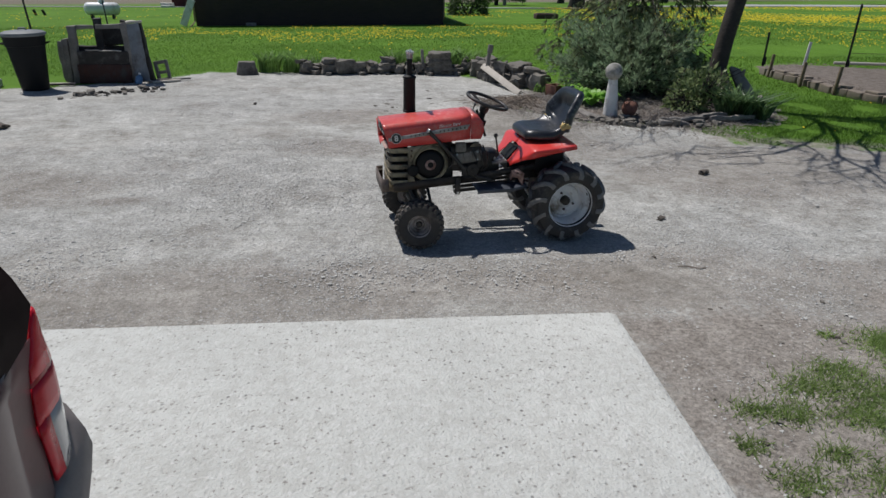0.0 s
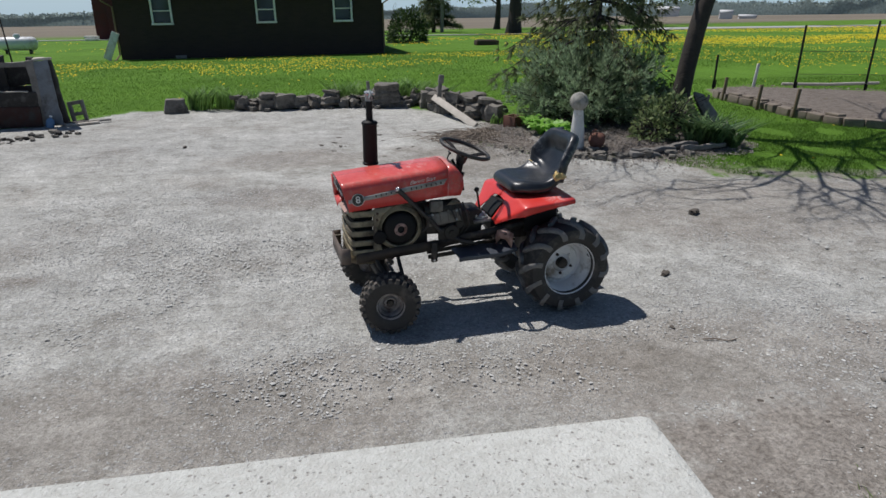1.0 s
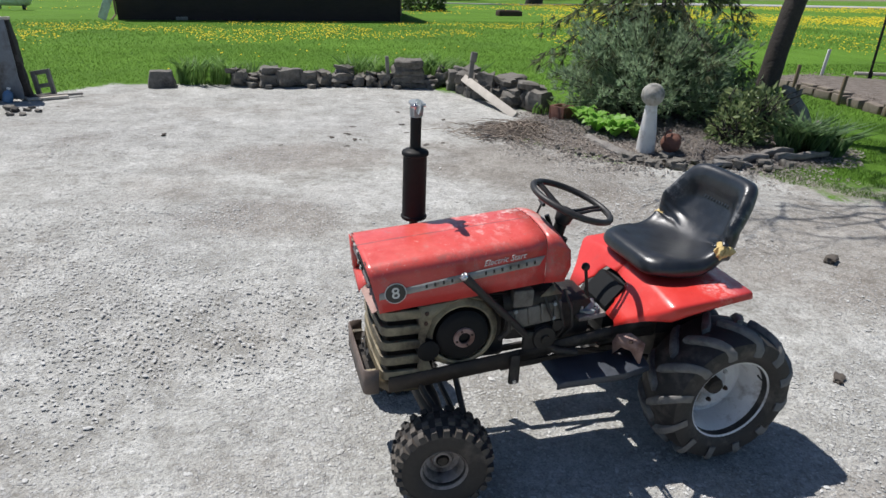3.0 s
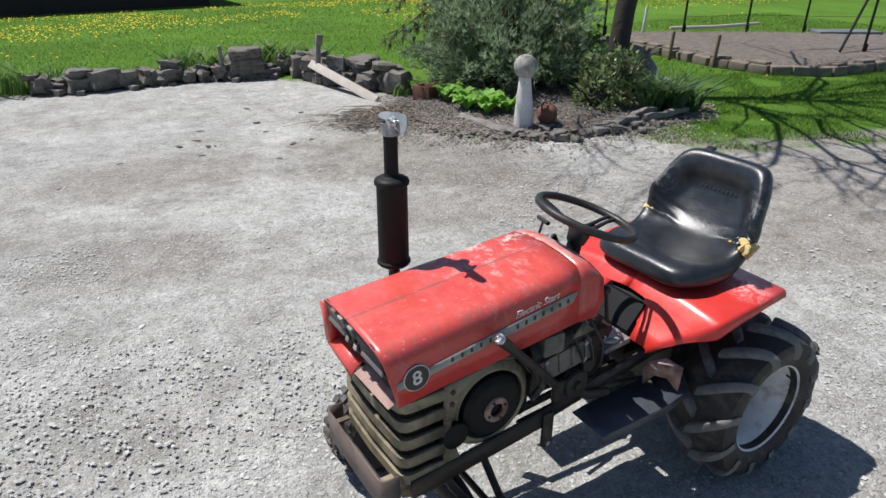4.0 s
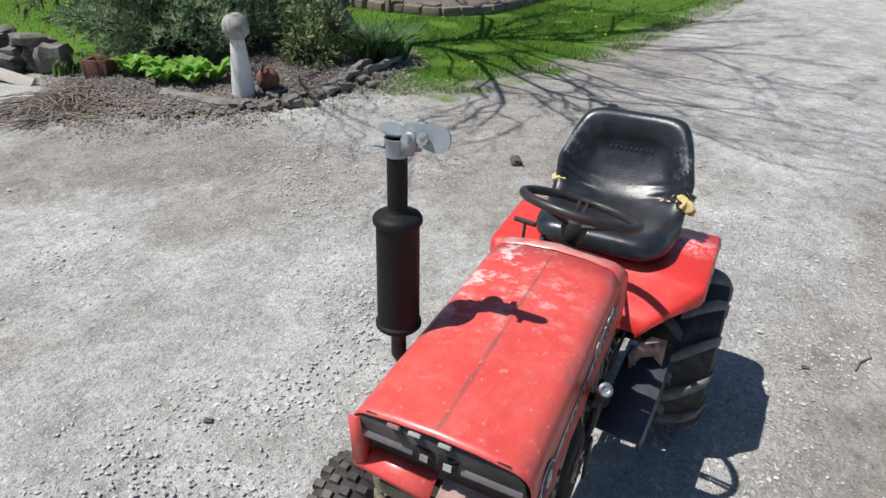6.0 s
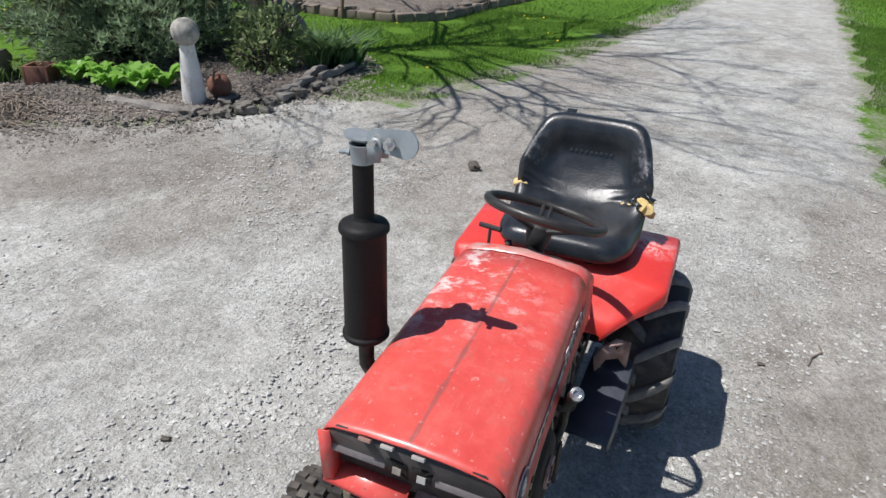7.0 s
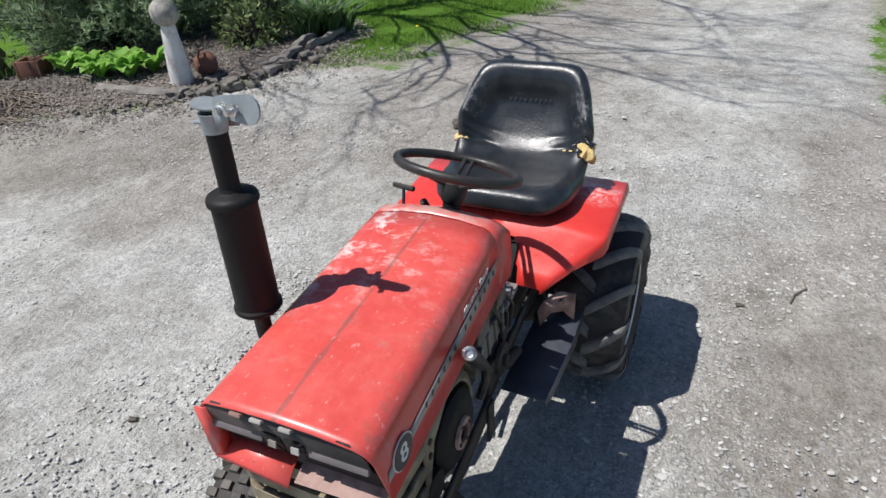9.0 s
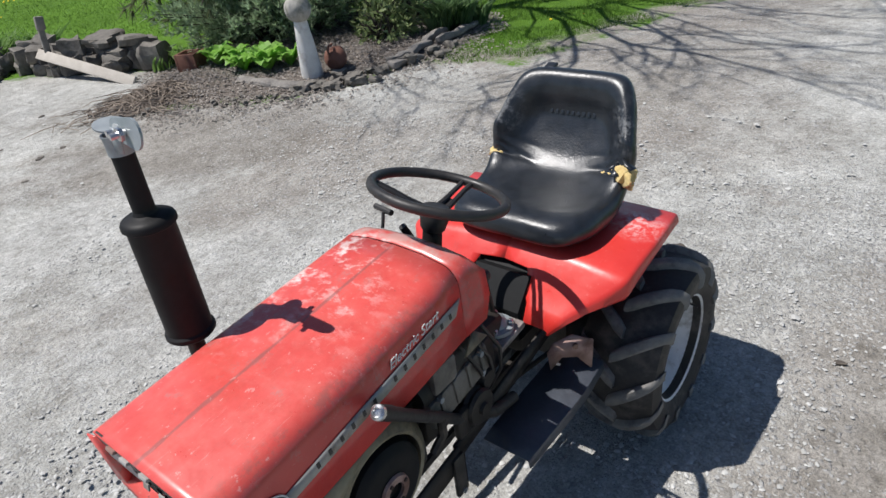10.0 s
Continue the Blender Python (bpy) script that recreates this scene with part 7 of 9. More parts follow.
def rear_wheel(side):
    R, half = 0.274, 0.100
    at = pose(-0.012, 0.276 * side, 0.270, 0, 23 if side < 0 else 61, 180 if side > 0 else 0) @ Matrix.Diagonal((0.925, 1.03, 0.925, 1.0))
    bm = bmesh.new()
    prof = [(0.160, -0.085), (0.172, -0.094), (0.195, -0.104), (0.228, -0.106), (0.252, -0.100)]
    prof += [(carcass(w, R, half, 0.022), w) for w in (-0.085, -0.06, -0.03, 0, 0.03, 0.06, 0.085)]
    prof += [(0.252, 0.100), (0.228, 0.106), (0.195, 0.104), (0.172, 0.094), (0.160, 0.085)]
    lathe(bm, prof, 56, "y", closed=True)
    tyre = part("rear_tyre", bm, RUBBER, TR, "black bar-lug tractor tyre with dusty tread", 38, at)
    n = 12
    for s in (-1, 1):
        lm = lug_mesh(s, R, half)
        for k in range(n):
            a0 = 360 * (k + (0.5 if s > 0 else 0.0)) / n
            part("tread_lug", lm, LUGRUBBER, tyre, "", None, pose(0, 0, 0, 0, a0, 0))
    bm = bmesh.new()
    lathe(bm, [(0.162, -0.088), (0.170, -0.092), (0.172, -0.086), (0.165, -0.080), (0.160, -0.064), (0.148, -0.052), (0.140, -0.010), (0.138, 0.028), (0.122, 0.036), (0.110, 0.018), (0.060, 0.010), (0.052, 0.020), (0.036, 0.020), (0.036, 0.050), (0.10, 0.052), (0.145, 0.045), (0.158, 0.075), (0.165, 0.085), (0.160, 0.088)], 48, "y", closed=True)
    rim = part("rim", bm, RIMGREY, tyre, "scuffed light grey steel rim")
    bm = bmesh.new()
    lathe(bm, [(0.0, -0.012), (0.030, -0.012), (0.034, -0.006), (0.034, 0.09), (0.0, 0.09)], 20, "y")
    part("hub", bm, GREASY, tyre)
    for k in range(5):
        a = 2 * math.pi * k / 5
        bm = bmesh.new()
        lathe(bm, [(0.0, -0.006), (0.007, -0.006), (0.009, 0.0), (0.009, 0.018), (0.0, 0.018)], 6, "y", (0.068 * math.cos(a), 0.004, 0.068 * math.sin(a)))
        part("wheel_bolt", bm, CHROME if k % 2 else RUST, tyre)
    bm = bmesh.new()
    rod(bm, (0.148 * math.cos(0.9), -0.06, 0.148 * math.sin(0.9)), (0.142 * math.cos(0.9), -0.085, 0.142 * math.sin(0.9)), 0.004, 0.003, 8)
    part("valve_stem", bm, WHEELPLASTIC, tyre)


for sd in (-1, 1):
    rear_wheel(sd)


def front_wheel(side):
    R, half = 0.156, 0.060
    at = pose(-1.04, 0.345, 0.166, 0, 15, 185) if side > 0 else pose(-1.04, -0.300, 0.166, 0, -15, -9)
    bm = bmesh.new()
    prof = [(0.066, -0.050), (0.078, -0.060), (0.106, -0.069), (0.136, -0.065)]
    prof += [(carcass(w, R, half, 0.012), w) for w in (-0.050, -0.025, 0, 0.025, 0.050)]
    prof += [(0.136, 0.065), (0.106, 0.069), (0.078, 0.060), (0.066, 0.050)]
    lathe(bm, prof, 44, "y", closed=True)
    tyre = part("front_tyre", bm, RUBBER, TR, "small black knobby front tyre", 38, at)
    n = 24
    for w, dw, ph in ((-0.052, 0.015, 0.0), (-0.018, 0.013, 0.5), (0.018, 0.013, 0.0), (0.052, 0.015, 0.5)):
        bk = block_mesh(w, dw, carcass(w, R, half, 0.012))
        for k in range(n):
            part("tread_block", bk, RUBBER, tyre, "", None, pose(0, 0, 0, 0, 360 * (k + ph) / n, 0))
    bm = bmesh.new()
    lathe(bm, [(0.069, -0.054), (0.076, -0.061), (0.078, -0.054), (0.070, -0.046), (0.060, -0.034), (0.055, -0.004), (0.038, 0.002), (0.030, -0.012), (0.022, -0.012), (0.022, 0.03), (0.058, 0.03), (0.070, 0.052)], 36, "y", closed=True)
    part("rim", bm, RIMBROWN, tyre, "grimy small steel rim")
    bm = bmesh.new()
    lathe(bm, [(0.0, -0.020), (0.016, -0.018), (0.019, -0.008), (0.019, 0.06), (0.0, 0.06)], 16, "y")
    part("hub", bm, GREASY, tyre)


for sd in (-1, 1):
    front_wheel(sd)


def hood_top(lx):
    return 0.863 + (lx + 0.66) * 0.10


def hood_section(lx, lean, zb, half, zt, crown=0.012, r=0.042):
    """Half-round-shouldered section, from the lower right edge over the top to the lower left."""
    pts = []
    seq = [(-half - 0.004, zb), (-half - 0.002, zb + 0.05), (-half, zt - crown - r)]
    for k in range(1, 6):
        a = k / 5 * math.pi / 2
        seq.append((-half + r - r * math.cos(a), zt - crown - r + r * math.sin(a)))
    seq += [(-half * 0.45, zt - crown * 0.35), (0, zt)]
    full = seq + [(-y, z) for y, z in seq[-2::-1]]
    for y, z in full:
        pts.append((lx + lean * max(0.0, zt - z) / 0.16, y, z))
    return pts


def make_hood():
    bm = bmesh.new()
    rows = []
    for lx in (-1.262, -1.245, -1.15, -1.0, -0.85, -0.74, -0.678):
        f = (lx + 1.262) / 0.60
        rows.append(hood_section(lx, 0.042 * (1 - f), 0.645 + 0.048 * f, 0.166 - 0.013 * f, hood_top(lx)))
    sheet_from(bm, rows)
    for v in bm.verts:
        v.co.z += 0.0025 * noise.noise(v.co * 5)
        v.co.y += 0.0015 * noise.noise(v.co * 6 + Vector((3, 1, 2)))
    hood = part("hood", bm, RED, TR, "faded red sheet-metal hood with chalky patches", 50)
    solid(hood, 0.003, 0)
    bm = bmesh.new()
    rows = [hood_section(lx, 0, 0.690, 0.1535, zt) for lx, zt in ((-0.675, 0.862), (-0.655, 0.862), (-0.640, 0.860), (-0.628, 0.853))]
    for j, r in enumerate(rows):
        for i, (x, y, z) in enumerate(r):
            k = 0.052 * math.exp(-((z - 0.768) / 0.050) ** 2) + 0.018 * math.exp(-((z - 0.69) / 0.04) ** 2)
            r[i] = (x + k * j / 3, y, z)
    sheet_from(bm, rows)
    cowl = part("cowl", bm, RED, TR, "red dash cowl behind the hood", 50)
    solid(cowl, 0.003, 0)
    bm = bmesh.new()
    sheet_from(bm, [[(-0.610, -0.155, 0.70), (-0.610, 0.155, 0.70)], [(-0.588, -0.155, 0.77), (-0.588, 0.155, 0.77)], [(-0.630, -0.12, 0.843), (-0.630, 0.12, 0.843)]])
    solid(part("dash_panel", bm, BLACKPAINT, TR), 0.003, 0)
    # silver stripe, badge and lettering on both sides
    for s in (-1, 1):
        def skin(lx):
            return s * (0.1705 - 0.013 * (lx + 1.262) / 0.60)

        y = skin(-1.172)
        lean = -s * math.degrees(math.atan(0.013 / 0.60))
        bm = bmesh.new()
        sheet_from(bm, [[(lx, skin(lx), z) for lx, z in ((-1.222, 0.690), (-0.95, 0.7255), (-0.700, 0.757))], [(lx, skin(lx), z) for lx, z in ((-1.222, 0.712), (-0.95, 0.7525), (-0.682, 0.789))]])
        st = solid(part("stripe", bm, SILVER, hood, "silver trim stripe"), 0.0012, 0)
        n = 14
        for k in range(n):
            if k in (6, ):
                continue
            t = (k + 0.9) / n
            lx = -1.10 + 0.385 * t
            zz = 0.7195 + (lx + 1.10) * 0.128
            bm = bmesh.new()
            box(bm, (lx, skin(lx) + s * 0.0014, zz), (0.0065, 0.0012, 0.012), (0, -7, 0))
            part("letter_bar", bm, DECALBLACK, st)
        bm = bmesh.new()
        lathe(bm, [(0.0, -0.001), (0.034, -0.001), (0.034, 0.0012), (0.0, 0.0012)], 32, "y", (-1.172, y + s * 0.001, 0.709))
        badge = part("badge", bm, DECALWHITE, hood, "round black badge with a pale ring")
        bm = bmesh.new()
        lathe(bm, [(0.0, -0.001), (0.0312, -0.001), (0.0312, 0.0012), (0.0, 0.0012)], 32, "y", (-1.172, y + s * 0.0022, 0.709))
        part("badge_face", bm, DECALBLACK, badge)
        part("badge_number", text_mesh("8", 0.052, 0.0006, 0.0, 0.0006), DECALWHITE, badge, "", None, Matrix.Translation((-1.172, y + s * 0.004, 0.709)) @ pose(0, 0, 0, 90, 0, 0 if s < 0 else 180) @ pose(0, 0, 0, 0, 0, 6 if s < 0 else -6))
        part("script_lettering", text_mesh("Electric Start", 0.027, 0.0006, 0.4), DECALWHITE, hood, "white script lettering", None, Matrix.Translation((-0.822, skin(-0.822) + s * 0.0004, 0.787)) @ pose(0, 0, 0, 90, 0, (0 if s < 0 else 180) + lean) @ pose(0, 0, 0, 0, 0, 7 if s < 0 else -7))
    # nose
    bm = bmesh.new()
    sheet_from(bm, [[(-1.212, -0.158, 0.655), (-1.212, 0.158, 0.655)], [(-1.218, -0.158, 0.700), (-1.218, 0.158, 0.700)], [(-1.246, -0.157, 0.735), (-1.246, 0.157, 0.735)], [(-1.252, -0.155, 0.765), (-1.252, 0.155, 0.765)], [(-1.256, -0.130, 0.795), (-1.256, 0.130, 0.795)]])
    nose = solid(part("nose_panel", bm, DUSTYBLACK, TR, "dark recessed nose panel"), 0.003, 0)
    for y0, y1 in ((-0.153, -0.045), (0.045, 0.146)):
        bm = bmesh.new()
        box(bm, (-1.2475, (y0 + y1) / 2, 0.736), (0.006, y1 - y0, 0.016), (0, 12, 0), bev=0.002)
        part("trim_strip", bm, DULLSTRIP, nose)
    bm = bmesh.new()
    for s in (-1, 1):
        v = [bm.verts.new(p) for p in ((-1.246, s * 0.004, 0.718), (-1.2535, s * 0.042, 0.756), (-1.246, s * 0.036, 0.718))]
        bm.faces.new(v)
        v = [bm.verts.new(p) for p in ((-1.2535, s * 0.004, 0.756), (-1.2545, s * 0.036, 0.760), (-1.247, s * 0.004, 0.724))]
        bm.faces.new(v)
    solid(part("emblem", bm, BLACKPAINT, nose, "dark triangular maker's emblem"), 0.002, 0)
    for y in (-0.022, 0.022):
        bm = bmesh.new()
        box(bm, (-1.2535, y, 0.736), (0.003, 0.015, 0.012), (0, 12, 0))
        part("emblem_bar", bm, SILVER, nose)
    bm = bmesh.new()
    sheet_from(bm, [[(-1.212, 0.166, 0.672), (-1.212, 0.090, 0.672), (-1.212, 0.012, 0.671)], [(-1.232, 0.168, 0.662), (-1.234, 0.090, 0.659), (-1.236, 0.012, 0.654)], [(-1.246, 0.169, 0.651), (-1.249, 0.090, 0.645), (-1.252, 0.012, 0.638)], [(-1.248, 0.169, 0.644), (-1.251, 0.090, 0.638), (-1.253, 0.012, 0.630)]])
    solid(part("nose_lip", bm, RED, TR, "bent red lip of the nose", 60), 0.0025, 0)
    bm = bmesh.new()
    sheet_from(bm, [[(-1.206, 0.000, 0.668), (-1.206, -0.163, 0.664)], [(-1.250, 0.000, 0.648), (-1.242, -0.160, 0.642)]])
    solid(part("nose_lip", bm, RUSTPINK, TR, "nose lip worn to bare rusty metal", None), 0.003, 0)
    for y in (0.075, -0.02, 0.035):
        bm = bmesh.new()
        box(bm, (-1.256, y, 0.788), (0.020, 0.022, 0.006), (0, 20, 0), bev=0.001)
        part("clip", bm, RUSTPINK if y > 0.04 else SILVER, nose)
    bm = bmesh.new()
    sheet_from(bm, [[(-1.250, 0.168, 0.655), (-1.261, 0.165, 0.775)], [(-1.247, 0.150, 0.655), (-1.258, 0.148, 0.775)], [(-1.222, 0.147, 0.655), (-1.236, 0.146, 0.775)]])
    solid(part("nose_side", bm, RED, TR), 0.003, 0)


make_hood()


def make_grille():
    bm = bmesh.new()
    box(bm, (-1.135, 0, 0.50), (0.10, 0.22, 0.29), bev=0.01)
    part("radiator_core", bm, BLACKPAINT, TR)
    u = [(-1.090, -0.163), (-1.182, -0.163), (-1.198, -0.160), (-1.209, -0.150), (-1.214, -0.134), (-1.219, 0.0), (-1.214, 0.134), (-1.209, 0.150), (-1.198, 0.160), (-1.182, 0.163), (-1.090, 0.163)]
    for z in (0.628, 0.574, 0.520, 0.466, 0.412):
        bm = bmesh.new()
        sheet_from(bm, [[(x + 0.010, y * 0.95, z - 0.019) for x, y in u], [(x, y, z - 0.016) for x, y in u], [(x, y, z + 0.011) for x, y in u], [(x + 0.010, y * 0.95, z + 0.013) for x, y in u]])
        solid(part("grille_bar", bm, TAN, TR, "dirty tan wrap-round grille bar", 35), 0.003, 0)
    for s in (-1, 1):
        bm = bmesh.new()
        sheet_from(bm, [[(-1.095, s * 0.162, 0.375), (-1.035, s * 0.162, 0.385)], [(-1.095, s * 0.162, 0.45), (-1.058, s * 0.162, 0.45)], [(-1.095, s * 0.162, 0.53), (-1.073, s * 0.162, 0.53)], [(-1.095, s * 0.162, 0.60), (-1.050, s * 0.162, 0.605)], [(-1.095, s * 0.162, 0.648), (-0.985, s * 0.162, 0.66)]])
        sp = solid(part("side_plate", bm, TAN, TR, "dirty tan side plate"), 0.003, 0)
        for x, z in ((-1.07, 0.625), (-1.072, 0.59), (-1.06, 0.41)):
            bm = bmesh.new()
            lathe(bm, [(0.0, -0.003), (0.007, -0.003), (0.007, 0.004), (0.0, 0.004)], 10, "y", (x, s * 0.164, z))
            part("bolt", bm, RUST, sp)
        bm = bmesh.new()
        sheet_from(bm, [[(-1.214, s * 0.12, 0.345), (-1.18, s * 0.16, 0.345), (-1.09, s * 0.163, 0.345)], [(-1.214, s * 0.12, 0.40), (-1.18, s * 0.16, 0.40), (-1.09, s * 0.163, 0.40)]])
        solid(part("lower_panel", bm, OLIVE, TR), 0.004, 0)
    # open weight box in front
    bm = bmesh.new()
    x0, x1, yy, z0, z1, t = -1.268, -1.221, 0.165, 0.352, 0.440, 0.006
    rim = [(x1, -yy), (x0 + 0.016, -yy), (x0 + 0.005, -yy + 0.005), (x0, -yy + 0.016), (x0, yy - 0.016), (x0 + 0.005, yy - 0.005), (x0 + 0.016, yy), (x1, yy)]
    sheet_from(bm, [[(x, y, z0) for x, y in rim], [(x, y, z1) for x, y in rim]])
    solid(part("weight_box", bm, BOXBROWN, TR, "open brown steel front weight box", 50), t, 0)
    bm = bmesh.new()
    box(bm, ((x0 + x1) / 2, 0, z0 + 0.006), (x1 - x0 - 2 * t, 2 * yy - 2 * t, 0.006))
    part("box_floor", bm, GREASY, TR)
    bm = bmesh.new()
    box(bm, ((x0 + x1) / 2, -0.146, z1 - 0.016), (x1 - x0 - 2 * t, 0.024, 0.005))
    part("cross_strap", bm, TAN, TR)
    bm = bmesh.new()
    box(bm, ((x0 + x1) / 2, 0.112, z1 - 0.014), (x1 - x0 - 2 * t, 0.016, 0.006))
    part("cross_strap", bm, TAN, TR)


make_grille()


def make_engine():
    bm = bmesh.new()
    box(bm, (-0.90, 0.02, 0.515), (0.26, 0.24, 0.25), bev=0.02)
    block_ = part("engine_block", bm, GREASY, TR, "greasy engine block")
    for k in range(6):
        bm = bmesh.new()
        box(bm, (-0.90, 0.02, 0.60 + 0.010 * k), (0.24, 0.26, 0.004))
        part("cooling_fin", bm, GREASY, block_)
    bm = bmesh.new()
    lathe(bm, [(0.118, -0.10), (0.128, -0.145), (0.127, -0.160), (0.120, -0.170), (0.106, -0.178), (0.100, -0.176), (0.100, -0.13), (0.104, -0.10)], 40, "y", (-0.945, 0.025, 0.528), closed=True)
    part("flywheel_shroud", bm, TAN, TR, "dirty tan flywheel shroud")
    bm = bmesh.new()
    lathe(bm, [(0.0, -0.128), (0.0998, -0.128), (0.0998, -0.166), (0.090, -0.170), (0.088, -0.196), (0.078, -0.206), (0.070, -0.210), (0.020, -0.212), (0.018, -0.206), (0.0, -0.206)], 40, "y", (-0.945, 0.041, 0.528))
    fly = part("flywheel_cover", bm, BLACKPAINT, TR, "black round flywheel cover")
    bm = bmesh.new()
    lathe(bm, [(0.020, -0.214), (0.020, -0.219), (0.034, -0.219), (0.036, -0.213), (0.020, -0.212)], 30, "y", (-0.945, 0.041, 0.528), closed=True)
    ring = part("hub_ring", bm, RUSTPINK, fly, "rusty pink hub ring")
    for k in range(4):
        a = k * math.pi / 2 + 0.4
        bm = bmesh.new()
        lathe(bm, [(0.0, -0.222), (0.004, -0.222), (0.004, -0.216), (0.0, -0.216)], 8, "y", (-0.945 + 0.027 * math.cos(a), 0.041, 0.528 + 0.027 * math.sin(a)))
        part("screw", bm, RUST, fly)
    bm = bmesh.new()
    sheet_from(bm, [[(-1.03, -0.148, 0.60), (-0.99, -0.150, 0.645), (-0.93, -0.150, 0.662), (-0.86, -0.150, 0.64), (-0.815, -0.146, 0.575)], [(-1.03, -0.10, 0.60), (-0.99, -0.10, 0.65), (-0.93, -0.10, 0.668), (-0.86, -0.10, 0.645), (-0.81, -0.10, 0.575)]])
    solid(part("shroud_cap", bm, TAN, TR), 0.004, 0)
    # black drum standing in for the dark pocket between grille plate and shroud
    bm = bmesh.new()
    lathe(bm, [(0.0, -0.168), (0.032, -0.168), (0.037, -0.165), (0.038, -0.10), (0.0, -0.10)], 24, "y", (-1.060, 0, 0.487))
    part("pocket_dark", bm, BLACKPAINT, TR)
    # starter-generator and belt
    bm = bmesh.new()
    rod(bm, (-0.80, -0.09, 0.60), (-0.60, -0.09, 0.61), 0.045, 0.045, 20)
    rod(bm, (-0.60, -0.09, 0.61), (-0.585, -0.09, 0.611), 0.034, 0.03, 20)
    part("starter_generator", bm, GREASY, TR, "greasy dark starter generator")
    bm = bmesh.new()
    tube(bm, [(-0.83, -0.155, 0.62), (-0.79, -0.165, 0.57), (-0.79, -0.165, 0.53), (-0.82, -0.16, 0.50)], 0.010, 8)
    part("hose", bm, GREASY, TR)
    bm = bmesh.new()
    box(bm, (-0.66, -0.02, 0.525), (0.26, 0.20, 0.13), bev=0.018)
    box(bm, (-0.52, 0.0, 0.50), (0.16, 0.17, 0.15), bev=0.02)
    part("gear_housing", bm, GREASY, TR, "greasy black gear housing")
    bm = bmesh.new()
    lathe(bm, [(0.0, -0.145), (0.020, -0.145), (0.024, -0.135), (0.024, -0.10), (0.0, -0.10)], 16, "y", (-0.60, 0, 0.515))
    part("boss", bm, GREASY, TR)
    bm = bmesh.new()
    lathe(bm, [(0.0, -0.140), (0.012, -0.140), (0.012, -0.10), (0.0, -0.10)], 12, "y", (-0.70, 0, 0.49))
    part("boss", bm, GREASY, TR)
    bm = bmesh.new()
    box(bm, (-0.685, -0.118, 0.560), (0.20, 0.045, 0.075), (0, -7, 0), bev=0.010)
    box(bm, (-0.735, -0.125, 0.630), (0.075, 0.040, 0.065), (0, 0, 0), bev=0.010)
    for k in range(4):
        box(bm, (-0.755 + 0.046 * k, -0.141, 0.560 + 0.006 * k), (0.010, 0.010, 0.066), (0, -7, 0), bev=0.002)
    side = part("side_casting", bm, DUSTCAST, TR, "dusty grey gear casting")
    bm = bmesh.new()
    lathe(bm, [(0.0, -0.168), (0.014, -0.168), (0.016, -0.160), (0.040, -0.158), (0.044, -0.150), (0.040, -0.142), (0.044, -0.134), (0.0, -0.130)], 24, "y", (-0.650, 0, 0.478))
    part("drive_pulley", bm, GREASY, TR, "greasy drive pulley")
    for bx, bz in ((-0.76, 0.585), (-0.62, 0.600), (-0.76, 0.535), (-0.62, 0.548)):
        bm = bmesh.new()
        lathe(bm, [(0.0, -0.148), (0.007, -0.148), (0.007, -0.138), (0.0, -0.138)], 6, "y", (bx, 0, bz))
        part("bolt", bm, GALV, side)
    # angled white patch of a bracket under the hood
    bm = bmesh.new()
    v = [bm.verts.new(p) for p in ((-0.68, -0.150, 0.635), (-0.60, -0.150, 0.640), (-0.635, -0.140, 0.672))]
    bm.faces.new(v)
    solid(part("bracket", bm, TAN, TR), 0.003, 0)
    for k in range(3):
        bm = bmesh.new()
        tube(bm, [(-0.66 + 0.04 * k, -0.12, 0.64), (-0.64 + 0.04 * k, -0.15, 0.58), (-0.60 + 0.03 * k, -0.135, 0.50), (-0.62 + 0.02 * k, -0.11, 0.43)], 0.005, 6)
        part("cable", bm, WHEELPLASTIC, TR)


make_engine()


